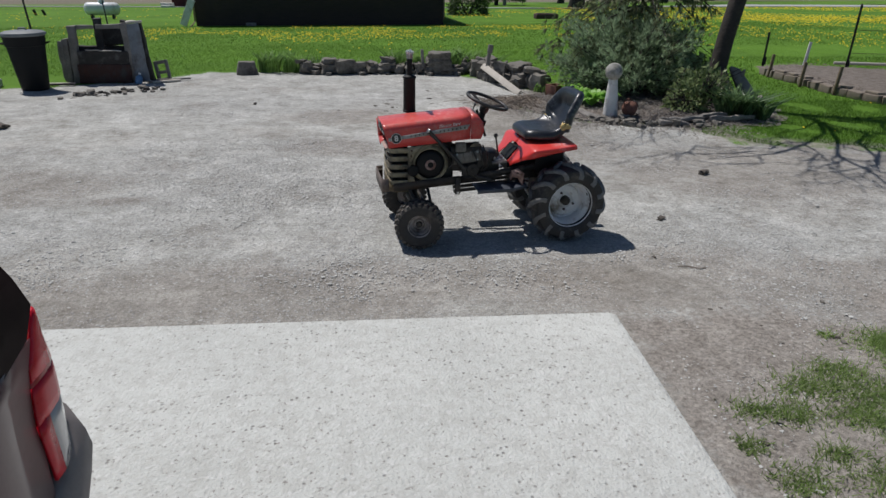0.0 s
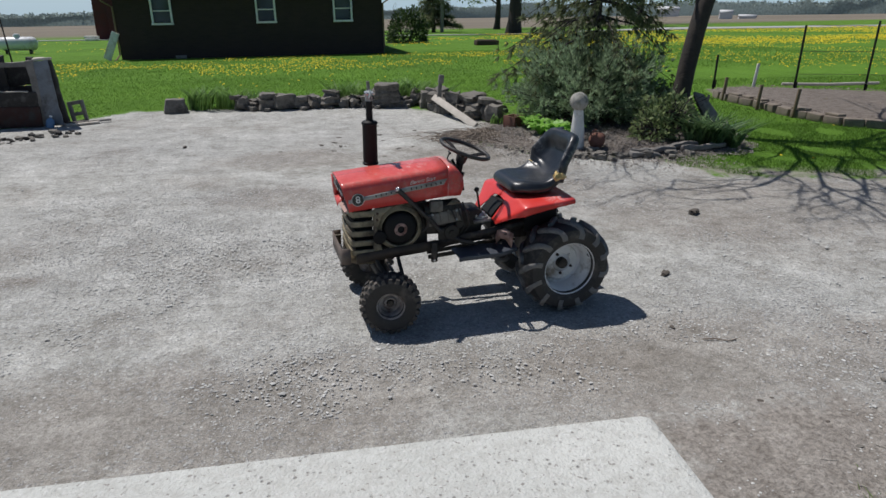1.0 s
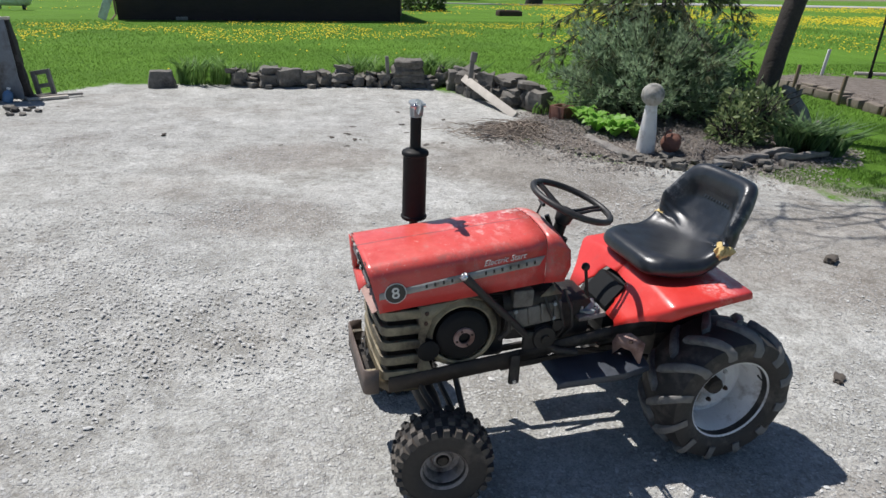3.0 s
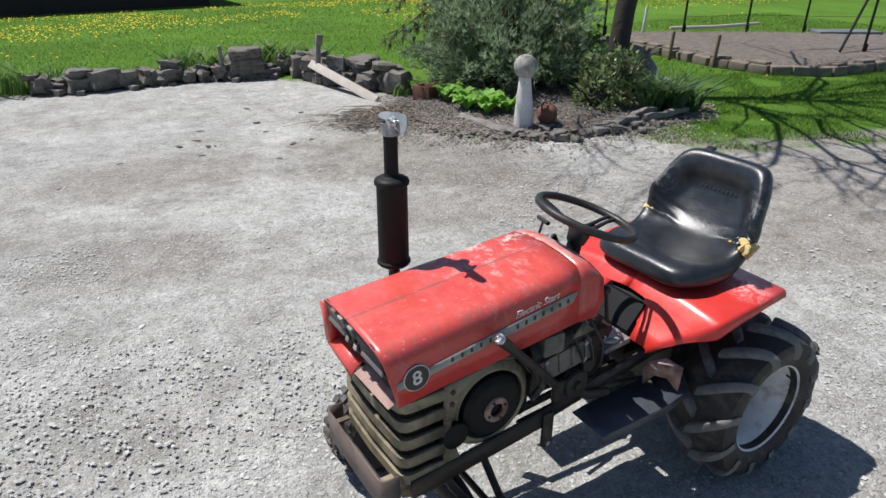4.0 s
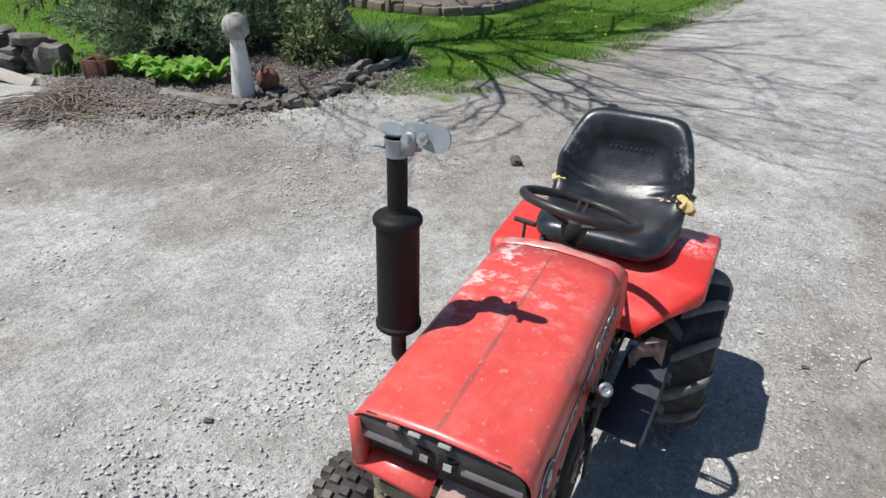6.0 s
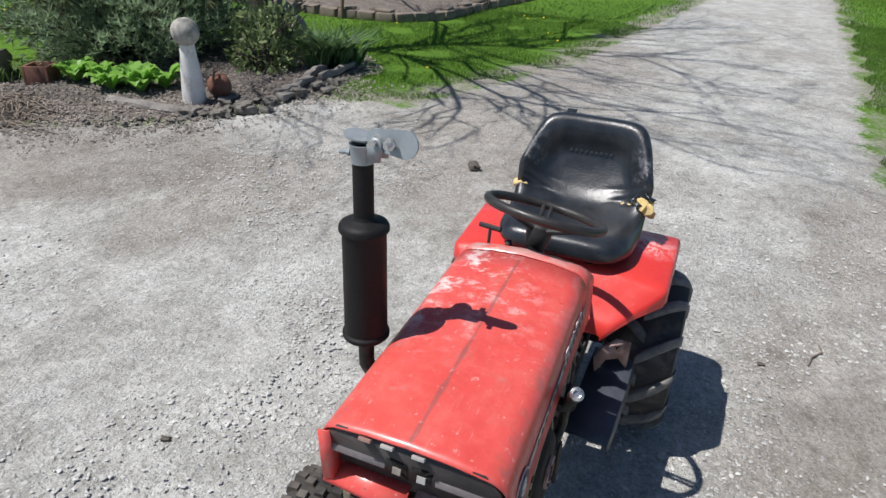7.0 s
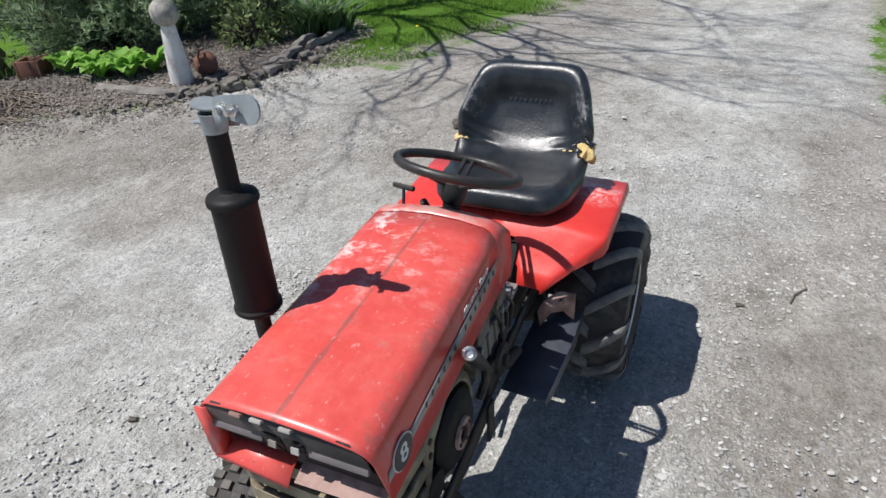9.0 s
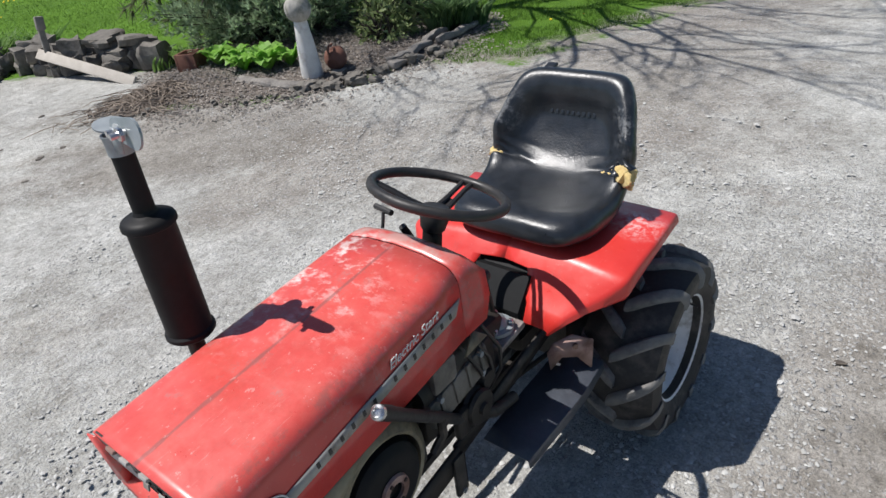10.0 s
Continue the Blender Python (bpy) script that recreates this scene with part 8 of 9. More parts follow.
def make_chassis():
    for s in (-1, 1):
        bm = bmesh.new()
        sheet_from(bm, [[(-1.19, s * 0.168, 0.352), (-0.74, s * 0.152, 0.382)], [(-1.19, s * 0.168, 0.405), (-0.74, s * 0.152, 0.440)]])
        solid(part("frame_rail", bm, RAILBROWN, TR, "grimy brown steel frame rail"), 0.008, 0)
        bm = bmesh.new()
        sheet_from(bm, [[(-0.738, s * 0.140, 0.385), (-0.20, s * 0.130, 0.460), (0.02, s * 0.130, 0.47)], [(-0.738, s * 0.140, 0.432), (-0.20, s * 0.130, 0.505), (0.02, s * 0.130, 0.52)]])
        solid(part("rear_rail", bm, GREASY, TR, "greasy rear frame rail"), 0.008, 0)
        bm = bmesh.new()
        box(bm, (-0.752, s * 0.160, 0.37), (0.038, 0.010, 0.115), bev=0.008)
        tab = part("hanger_tab", bm, GREASY, TR)
        bm = bmesh.new()
        lathe(bm, [(0.0, -0.004), (0.007, -0.004), (0.007, 0.004), (0.0, 0.004)], 10, "y", (-0.752, s * 0.166, 0.325))
        part("pin", bm, CHROME, tab)
        # front axle half and spindle
        bm = bmesh.new()
        tube(bm, [(-1.06, s * 0.04, 0.30), (-1.05, s * 0.14, 0.285), (-1.04, s * 0.225, 0.255)], [0.040, 0.038, 0.030], 10)
        rod(bm, (-1.04, s * 0.225, 0.30), (-1.04, s * 0.228, 0.14), 0.016, 0.016, 12)
        rod(bm, (-1.04, s * 0.225, 0.166), (-1.04, s * 0.30, 0.166), 0.012, 0.012, 12)
        part("axle_arm", bm, GREASY, TR)
        bm = bmesh.new()
        tube(bm, [(-1.10, s * 0.15, 0.40), (-1.07, s * 0.165, 0.33), (-1.035, s * 0.215, 0.275)], 0.012, 8)
        part("axle_brace", bm, GREASY, TR)
        # footrest
        bm = bmesh.new()
        sheet_from(bm, [[(-0.650, s * 0.150, 0.378), (-0.60, s * 0.150, 0.385), (-0.40, s * 0.150, 0.388), (-0.29, s * 0.155, 0.405)], [(-0.638, s * 0.258, 0.360), (-0.60, s * 0.262, 0.365), (-0.40, s * 0.268, 0.370), (-0.30, s * 0.268, 0.392)], [(-0.638, s * 0.263, 0.340), (-0.60, s * 0.267, 0.345), (-0.40, s * 0.274, 0.35), (-0.30, s * 0.273, 0.375)]])
        solid(part("footrest", bm, STEELBLUE, TR, "dark blue-black footrest plate"), 0.004, 0)
        bm = bmesh.new()
        v = [bm.verts.new(p) for p in ((-0.390, s * 0.165, 0.440), (-0.385, s * 0.180, 0.475), (-0.355, s * 0.215, 0.495), (-0.318, s * 0.252, 0.470), (-0.326, s * 0.252, 0.385), (-0.352, s * 0.226, 0.430), (-0.372, s * 0.196, 0.430), (-0.388, s * 0.172, 0.390))]
        bm.faces.new(v)
        br = solid(part("step_bracket", bm, RUSTPINK, TR, "pale rusty step bracket"), 0.004, 0)
        bm = bmesh.new()
        rod(bm, (-0.345, s * 0.218, 0.460), (-0.360, s * 0.226, 0.466), 0.006, 0.007, 8)
        part("bolt", bm, RUST, br)
        # rear axle tube
        bm = bmesh.new()
        rod(bm, (-0.012, s * 0.05, 0.270), (-0.012, s * 0.245, 0.270), 0.034, 0.028, 16)
        part("axle_tube", bm, GREASY, TR)
        bm = bmesh.new()
        box(bm, (-0.11, s * 0.150, 0.54), (0.20, 0.006, 0.20), bev=0.002)
        part("fender_support", bm, BLACKPAINT, TR)
    bm = bmesh.new()
    box(bm, (-0.02, 0, 0.33), (0.30, 0.20, 0.26), bev=0.04)
    box(bm, (-0.24, 0, 0.44), (0.26, 0.17, 0.13), bev=0.03)
    part("transaxle", bm, GREASY, TR, "greasy transaxle housing")
    bm = bmesh.new()
    box(bm, (-1.06, 0, 0.335), (0.10, 0.14, 0.09), bev=0.015)
    part("axle_pivot", bm, GREASY, TR)
    bm = bmesh.new()
    rod(bm, (-0.96, -0.225, 0.225), (-0.96, 0.225, 0.225), 0.010, 0.010, 10)
    tube(bm, [(-0.955, -0.13, 0.36), (-0.94, -0.235, 0.225)], 0.011, 8)
    tube(bm, [(-0.96, -0.225, 0.232), (-1.04, -0.228, 0.22)], 0.010, 8)
    tube(bm, [(-0.96, 0.225, 0.232), (-1.04, 0.228, 0.22)], 0.010, 8)
    part("tie_rod", bm, GREASY, TR)
    for s in (-1, 1):
        bm = bmesh.new()
        rod(bm, (-0.60, s * 0.09, 0.40), (-0.15, s * 0.10, 0.30), 0.007, 0.007, 8)
        part("pull_rod", bm, GREASY, TR)
    bm = bmesh.new()
    for k in range(3):
        box(bm, (-0.52, -0.03 + 0.03 * k, 0.31 + 0.02 * k), (0.46, 0.012, 0.022), (0, -4, 0))
    part("mower_linkage", bm, GREASY, TR)
    # drawbar
    bm = bmesh.new()
    box(bm, (0.20, 0, 0.245), (0.20, 0.06, 0.012), bev=0.003)
    part("drawbar", bm, GREASY, TR)


make_chassis()


def make_levers():
    bm = bmesh.new()
    tube(bm, [(-0.700, -0.135, 0.475), (-0.80, -0.165, 0.585), (-0.90, -0.190, 0.690), (-0.945, -0.200, 0.738)], [0.013, 0.012, 0.012, 0.013], 12)
    tube(bm, [(-0.940, -0.199, 0.733), (-0.968, -0.206, 0.762)], [0.014, 0.014], 14)
    lv = part("clutch_lever", bm, WHEELPLASTIC, TR, "black hand lever")
    bm = bmesh.new()
    lathe(bm, [(0.014, 0.0), (0.013, 0.007), (0.008, 0.010), (0.006, 0.005), (0.0, 0.005)], 16, "z")
    part("lever_end", bm, CHROME, lv, "chrome lever end", 40, Matrix.Translation((-0.968, -0.206, 0.762)) @ Vector((-0.68, -0.17, 0.71)).to_track_quat("Z", "Y").to_matrix().to_4x4())
    bm = bmesh.new()
    tube(bm, [(-0.66, -0.14, 0.46), (-0.60, -0.15, 0.42), (-0.52, -0.15, 0.40)], 0.014, 10)
    box(bm, (-0.70, -0.140, 0.470), (0.05, 0.02, 0.07), bev=0.008)
    part("lever_base", bm, GREASY, TR)
    # gear shift on its plate
    bm = bmesh.new()
    box(bm, (-0.45, -0.060, 0.512), (0.105, 0.105, 0.018), (0, -6, 0), bev=0.004)
    pl = part("shift_plate", bm, RIMBROWN, TR, "grey shift plate")
    bm = bmesh.new()
    lathe(bm, [(0.046, 0.0), (0.046, 0.010), (0.032, 0.012), (0.026, 0.026), (0.012, 0.036), (0.0, 0.036)], 24, "z", (-0.45, -0.060, 0.522))
    part("shift_collar", bm, GALV, pl, "bare metal shift collar")
    for k in range(4):
        a = k * math.pi / 2 + 0.6
        bm = bmesh.new()
        lathe(bm, [(0.008, 0.0), (0.008, 0.010), (0.005, 0.013), (0.0, 0.013)], 6, "z", (-0.45 + 0.038 * math.cos(a), -0.060 + 0.038 * math.sin(a), 0.532))
        part("bolt", bm, CHROME, pl)
    bm = bmesh.new()
    tube(bm, [(-0.45, -0.060, 0.55), (-0.46, -0.060, 0.61), (-0.472, -0.060, 0.675)], [0.006, 0.006, 0.006], 8)
    sh = part("gear_lever", bm, GREASY, TR)
    bm = bmesh.new()
    bmesh.ops.create_uvsphere(bm, u_segments=16, v_segments=10, radius=0.015)
    part("gear_knob", bm, WHEELPLASTIC, sh, "", 60, pose(-0.474, -0.060, 0.686))
    bm = bmesh.new()
    rod(bm, (-0.60, 0.105, 0.832), (-0.585, 0.108, 0.868), 0.004, 0.004, 8)
    rod(bm, (-0.590, 0.080, 0.870), (-0.580, 0.136, 0.870), 0.0065, 0.0065, 8)
    part("choke_handle", bm, WHEELPLASTIC, TR)
    bm = bmesh.new()
    tube(bm, [(-0.585, 0.06, 0.84), (-0.56, 0.05, 0.78), (-0.52, 0.04, 0.66)], 0.009, 8)
    part("cable", bm, WHEELPLASTIC, TR)


make_levers()


def make_steering():
    n = Vector((0.319, -0.125, 1.0)).normalized()
    q = n.to_track_quat("Z", "Y").to_matrix().to_4x4()
    c = Vector((-0.532, -0.009, 0.911))
    at = Matrix.Translation(c) @ q
    bm = bmesh.new()
    R = 0.141
    ring = []
    for k in range(48):
        a = 2 * math.pi * k / 48
        knurl = 1 + 0.05 * math.sin(a * 40)
        ring.append([bm.verts.new(((R + 0.0108 * knurl * math.cos(b)) * math.cos(a), (R + 0.0108 * knurl * math.cos(b)) * math.sin(a), 0.0112 * math.sin(b))) for b in [2 * math.pi * j / 10 for j in range(10)]])
    for k in range(48):
        p, w = ring[k], ring[(k + 1) % 48]
        for j in range(10):
            bm.faces.new((p[j], w[j], w[(j + 1) % 10], p[(j + 1) % 10]))
    wheel = part("steering_wheel", bm, WHEELPLASTIC, TR, "worn black steering wheel", 60, at)
    for k in range(3):
        a = 2 * math.pi * k / 3 + 1.05
        bm = bmesh.new()
        d = Vector((math.cos(a), math.sin(a), 0))
        e = Vector((-d.y, d.x, 0))
        for o in (-0.0095, 0.0095):
            tube(bm, [d * t + e * o * w + Vector((0, 0, z)) for t, w, z in ((0.018, 1.2, -0.042), (0.06, 1.05, -0.028), (0.10, 1.0, -0.012), (0.138, 1.15, -0.001))], [0.0072, 0.0060, 0.0055, 0.0065], 8)
        sheet_from(bm, [[tuple(d * t - e * w + Vector((0, 0, z))), tuple(d * t + e * w + Vector((0, 0, z)))] for t, w, z in ((0.018, 0.011, -0.045), (0.07, 0.009, -0.027))])
        part("spoke", bm, WHEELPLASTIC, wheel)
    bm = bmesh.new()
    lathe(bm, [(0.0, -0.085), (0.020, -0.085), (0.027, -0.078), (0.032, -0.050), (0.033, -0.036), (0.027, -0.030), (0.0, -0.028)], 24)
    part("hub", bm, WHEELPLASTIC, wheel)
    bm = bmesh.new()
    rod(bm, tuple(c - n * 0.08), (-0.590, 0.0, 0.70), 0.021, 0.023, 16)
    rod(bm, (-0.560, 0.0, 0.785), (-0.572, 0.0, 0.75), 0.033, 0.033, 18)
    part("steering_column", bm, BLACKPAINT, TR)


make_steering()


def make_deck():
    """Seat deck, fenders and sloping front pressed from one sheet, the tunnel cut out of its middle."""
    rows = []
    # local x at the middle and at the edge, heights of middle and edge, depth of the turned-down lip, half-width, inner cut
    prof = ((0.020, 0.015, 0.668, 0.664, 0.016, 0.317, 0.0), (-0.06, -0.065, 0.668, 0.657, 0.020, 0.317, 0.0), (-0.14, -0.146, 0.667, 0.649, 0.026, 0.317, 0.0), (-0.22, -0.228, 0.664, 0.640, 0.034, 0.316, 0.0),
            (-0.258, -0.268, 0.661, 0.636, 0.040, 0.316, 0.0), (-0.270, -0.280, 0.657, 0.631, 0.040, 0.312, 0.0), (-0.280, -0.290, 0.649, 0.622, 0.034, 0.303, 0.0), (-0.304, -0.313, 0.621, 0.597, 0.020, 0.275, 0.0), (-0.308, -0.317, 0.616, 0.593, 0.018, 0.270, 0.070),
            (-0.330, -0.338, 0.592, 0.573, 0.012, 0.240, 0.084), (-0.345, -0.352, 0.574, 0.560, 0.010, 0.224, 0.080), (-0.362, -0.368, 0.556, 0.547, 0.008, 0.206, 0.098), (-0.397, -0.399, 0.520, 0.519, 0.006, 0.172, 0.106))
    for s in (-1, 1):
        bm = bmesh.new()
        rows = []
        for xm, xe, zm, zs, lip, ws, inner in prof:
            row = []
            for k in range(8):
                y = inner + (ws - 0.010 - inner) * k / 7
                f = y / ws
                row.append((xm + (xe - xm) * f * f, s * y, zm + (zs - zm) * f ** 2.2))
            for a in (0.35, 0.7, 1.0):
                q = a * math.pi / 2
                row.append((xe, s * (ws - 0.010 + 0.010 * math.sin(q)), zs - 0.008 * (1 - math.cos(q))))
            row.append((xe, s * (ws + 0.003), zs - 0.008 - lip * 0.7))
            row.append((xe, s * (ws - 0.002), zs - 0.008 - lip))
            rows.append(row)
        sheet_from(bm, rows)
        solid(part("seat_deck", bm, DECKRED, TR, "scuffed red seat deck and fender", 40), 0.003, 0)
    # added black block that stands for the shade inside the tunnel opening
    bm = bmesh.new()
    side = [(-0.392, 0.450), (-0.392, 0.535), (-0.360, 0.572), (-0.330, 0.606), (-0.306, 0.598), (-0.262, 0.626), (-0.13, 0.640), (-0.13, 0.450)]
    sheet_from(bm, [[(x, y, z) for x, z in side] for y in (-0.088, 0.070)])
    for y in (-0.088, 0.070):
        bm.faces.new([bm.verts.new((x, y, z)) for x, z in side])
    bmesh.ops.remove_doubles(bm, verts=bm.verts[:], dist=0.0005)
    bmesh.ops.recalc_face_normals(bm, faces=bm.faces[:])
    part("tunnel_shade_block", bm, BINSHADEBLACK, TR, "", 30)
    for s in (-1, 1):
        bm = bmesh.new()
        box(bm, (-0.15, s * 0.09, 0.686), (0.24, 0.03, 0.052), bev=0.005)
        part("seat_bracket", bm, BLACKPAINT, TR)


make_deck()


SEAT_SPINE = [Vector(p) for p in ((-0.300, 0.748), (-0.225, 0.750), (-0.150, 0.746), (-0.084, 0.746), (-0.034, 0.758), (0.003, 0.785), (0.032, 0.824), (0.057, 0.869), (0.082, 0.930), (0.105, 0.996))]


def seat_point(u, v, h):
    """A place on the bucket: u across, v from the pan's front lip to the top of the back, h off the padding."""
    t = (v + 1) / 2 * (len(SEAT_SPINE) - 1)
    k = min(int(t), len(SEAT_SPINE) - 2)
    f = t - k
    a, b, c, d = (SEAT_SPINE[max(0, min(len(SEAT_SPINE) - 1, k + q))] for q in (-1, 0, 1, 2))
    p = 0.5 * (2 * b + (c - a) * f + (2 * a - 5 * b + 4 * c - d) * f * f + (3 * b - a - 3 * c + d) * f ** 3)
    tan = (0.5 * ((c - a) + 2 * (2 * a - 5 * b + 4 * c - d) * f + 3 * (3 * b - a - 3 * c + d) * f * f)).normalized()
    half = 0.204 + 0.004 * math.exp(-((v - 0.25) / 0.25) ** 2) - 0.022 * max(0.0, v - 0.3) / 0.7
    rise = min(1.0, max(0.0, (v + 0.55) / 0.60))
    side = 0.056 * rise * rise * (3 - 2 * rise) - 0.020 * max(0.0, v - 0.35) / 0.65
    notch = 0.022 * math.exp(-((v + 0.02) / 0.05) ** 2) * min(1.0, max(0.0, (abs(u) - 0.5) / 0.4))
    crease = 0.010 * math.exp(-((v - 0.02 - 0.30 * (abs(u) - 0.55)) / 0.035) ** 2) * math.exp(-((abs(u) - 0.62) / 0.2) ** 2)
    crease += 0.006 * math.exp(-((v - 0.20 - 0.16 * (abs(u) - 0.5)) / 0.030) ** 2) * math.exp(-((abs(u) - 0.6) / 0.2) ** 2)
    h += side * min(1.0, abs(u)) ** 2.6 - notch - crease
    n = Vector((-tan.y, tan.x))
    return Vector((p.x + n.x * h, half * u, p.y + n.y * h))


def make_seat():
    """Bucket seat moulded in one piece: pan, side walls and back with a rolled rim."""
    seat = part("seat", bmesh.new(), VINYL, TR, "cracked black vinyl bucket seat", None, pose(0, 0, -0.016))
    back_rim = ((0.0, 0.0), (0.62, 0.0), (0.70, 0.010), (0.78, 0.025), (0.86, 0.034), (0.92, 0.034), (0.97, 0.026), (1.0, 0.012))
    pan_rim = ((0.0, 0.0), (0.70, 0.003), (0.82, 0.007), (0.90, 0.006), (0.95, 0.000), (0.98, -0.008), (1.0, -0.018))

    def along(table, m):
        for (a, x), (b, y) in zip(table, table[1:]):
            if m <= b:
                return x + (y - x) * (m - a) / (b - a)
        return table[-1][1]

    def shape(u, v, k, h):
        m = max(abs(u), abs(v))
        if m > 0:
            a = math.atan2(v, u)
            ca, sa = abs(math.cos(a)), abs(math.sin(a))
            q = (ca ** 5 + sa ** 5) ** (-0.2) * max(ca, sa) * k
            u, v = u * q, v * q
        w = min(1.0, max(0.0, (v - 0.08) / 0.30))
        if h is None:
            h = along(back_rim, m) * w + along(pan_rim, m) * (1 - w)
        else:
            edge = 0.012 * w - 0.018 * (1 - w)
            h = edge + ((-0.028 * w - 0.056 * (1 - w)) - edge) * h
        p = seat_point(u, v, h)
        return p + Vector((1, 1, 1)) * 0.0014 * noise.noise(p * 15)

    nu, nv = 34, 60
    us = [math.sin(math.pi / 2 * (2 * i / nu - 1)) * 0.35 + (2 * i / nu - 1) * 0.65 for i in range(nu + 1)]
    vs = [math.sin(math.pi / 2 * (2 * i / nv - 1)) * 0.35 + (2 * i / nv - 1) * 0.65 for i in range(nv + 1)]
    bm = bmesh.new()
    sheets = []
    for k, h in ((1.0, None), (0.96, 1.0)):
        g = [[bm.verts.new(shape(u, v, k, h)) for u in us] for v in vs]
        for r in range(nv):
            for c in range(nu):
                bm.faces.new((g[r][c], g[r][c + 1], g[r + 1][c + 1], g[r + 1][c]))
        sheets.append(g)
    rim = [(0, c) for c in range(nu)] + [(r, nu) for r in range(nv)] + [(nv, c) for c in range(nu, 0, -1)] + [(r, 0) for r in range(nv, 0, -1)]
    loops = [[sheets[0][r][c] for r, c in rim]]
    for f, k in ((0.25, 1.012), (0.6, 1.012), (0.88, 0.992)):
        loops.append([bm.verts.new(shape(us[c], vs[r], k, f)) for r, c in rim])
    loops.append([sheets[1][r][c] for r, c in rim])
    for p, q in zip(loops, loops[1:]):
        for i in range(len(rim)):
            bm.faces.new((p[i], p[(i + 1) % len(rim)], q[(i + 1) % len(rim)], q[i]))
    bmesh.ops.recalc_face_normals(bm, faces=bm.faces[:])
    ob = part("bucket", bm, VINYL, seat, "", 180)
    ss = ob.modifiers.new("smooth", "SUBSURF")
    ss.levels = ss.render_levels = 1
    # torn foam
    for u, v, off, sx, sy, sz, sd in ((-0.93, -0.025, -0.002, 0.066, 0.060, 0.056, 1), (-0.99, -0.11, -0.016, 0.080, 0.026, 0.046, 2), (-0.74, -0.05, -0.006, 0.060, 0.036, 0.020, 3), (0.94, -0.015, -0.012, 0.046, 0.042, 0.036, 4)):
        bm = bmesh.new()
        bmesh.ops.create_icosphere(bm, subdivisions=3, radius=0.5)
        for q in bm.verts:
            q.co *= 1 + 0.5 * noise.noise(q.co * 3.5 + Vector((sd * 7, 0, 0))) + 0.2 * noise.noise(q.co * 9)
            q.co = Vector((q.co.x * sx, q.co.y * sy, q.co.z * sz))
        at = seat_point(u, v, off)
        part("torn_foam", bm, FOAM, seat, "torn yellow foam", 60, pose(at.x, at.y, at.z, 0, 0, 20 * sd))
    # curled flaps of split vinyl over the foam
    for u, v, yaw in ((-0.86, -0.10, 20), (-1.0, 0.02, 70), (-0.80, 0.04, -30)):
        at = seat_point(u, v, 0.010)
        bm = bmesh.new()
        sheet_from(bm, [[(-0.020, -0.010, 0), (0.0, -0.008, 0.006), (0.018, -0.003, 0.016)], [(-0.020, 0.012, 0), (0.0, 0.009, 0.007), (0.016, 0.004, 0.018)]])
        solid(part("vinyl_flap", bm, VINYL, seat, "", 60, pose(at.x, at.y, at.z, 0, 0, yaw)), 0.002, 0)
    # raised maker's lettering as plain bars
    for k in range(9):
        bm = bmesh.new()
        y = -0.062 + 0.0155 * k
        c = seat_point(y / 0.19, 0.64, 0.002)
        box(bm, tuple(c), (0.005, 0.009, 0.014), (0, 19, 0), bev=0.001)
        part("raised_bar", bm, VINYL, seat)
    bm = bmesh.new()
    box(bm, (0.108, 0.088, 1.000), (0.026, 0.030, 0.008), (0, -12, 0), bev=0.002)
    part("tag", bm, VINYL, seat)


make_seat()


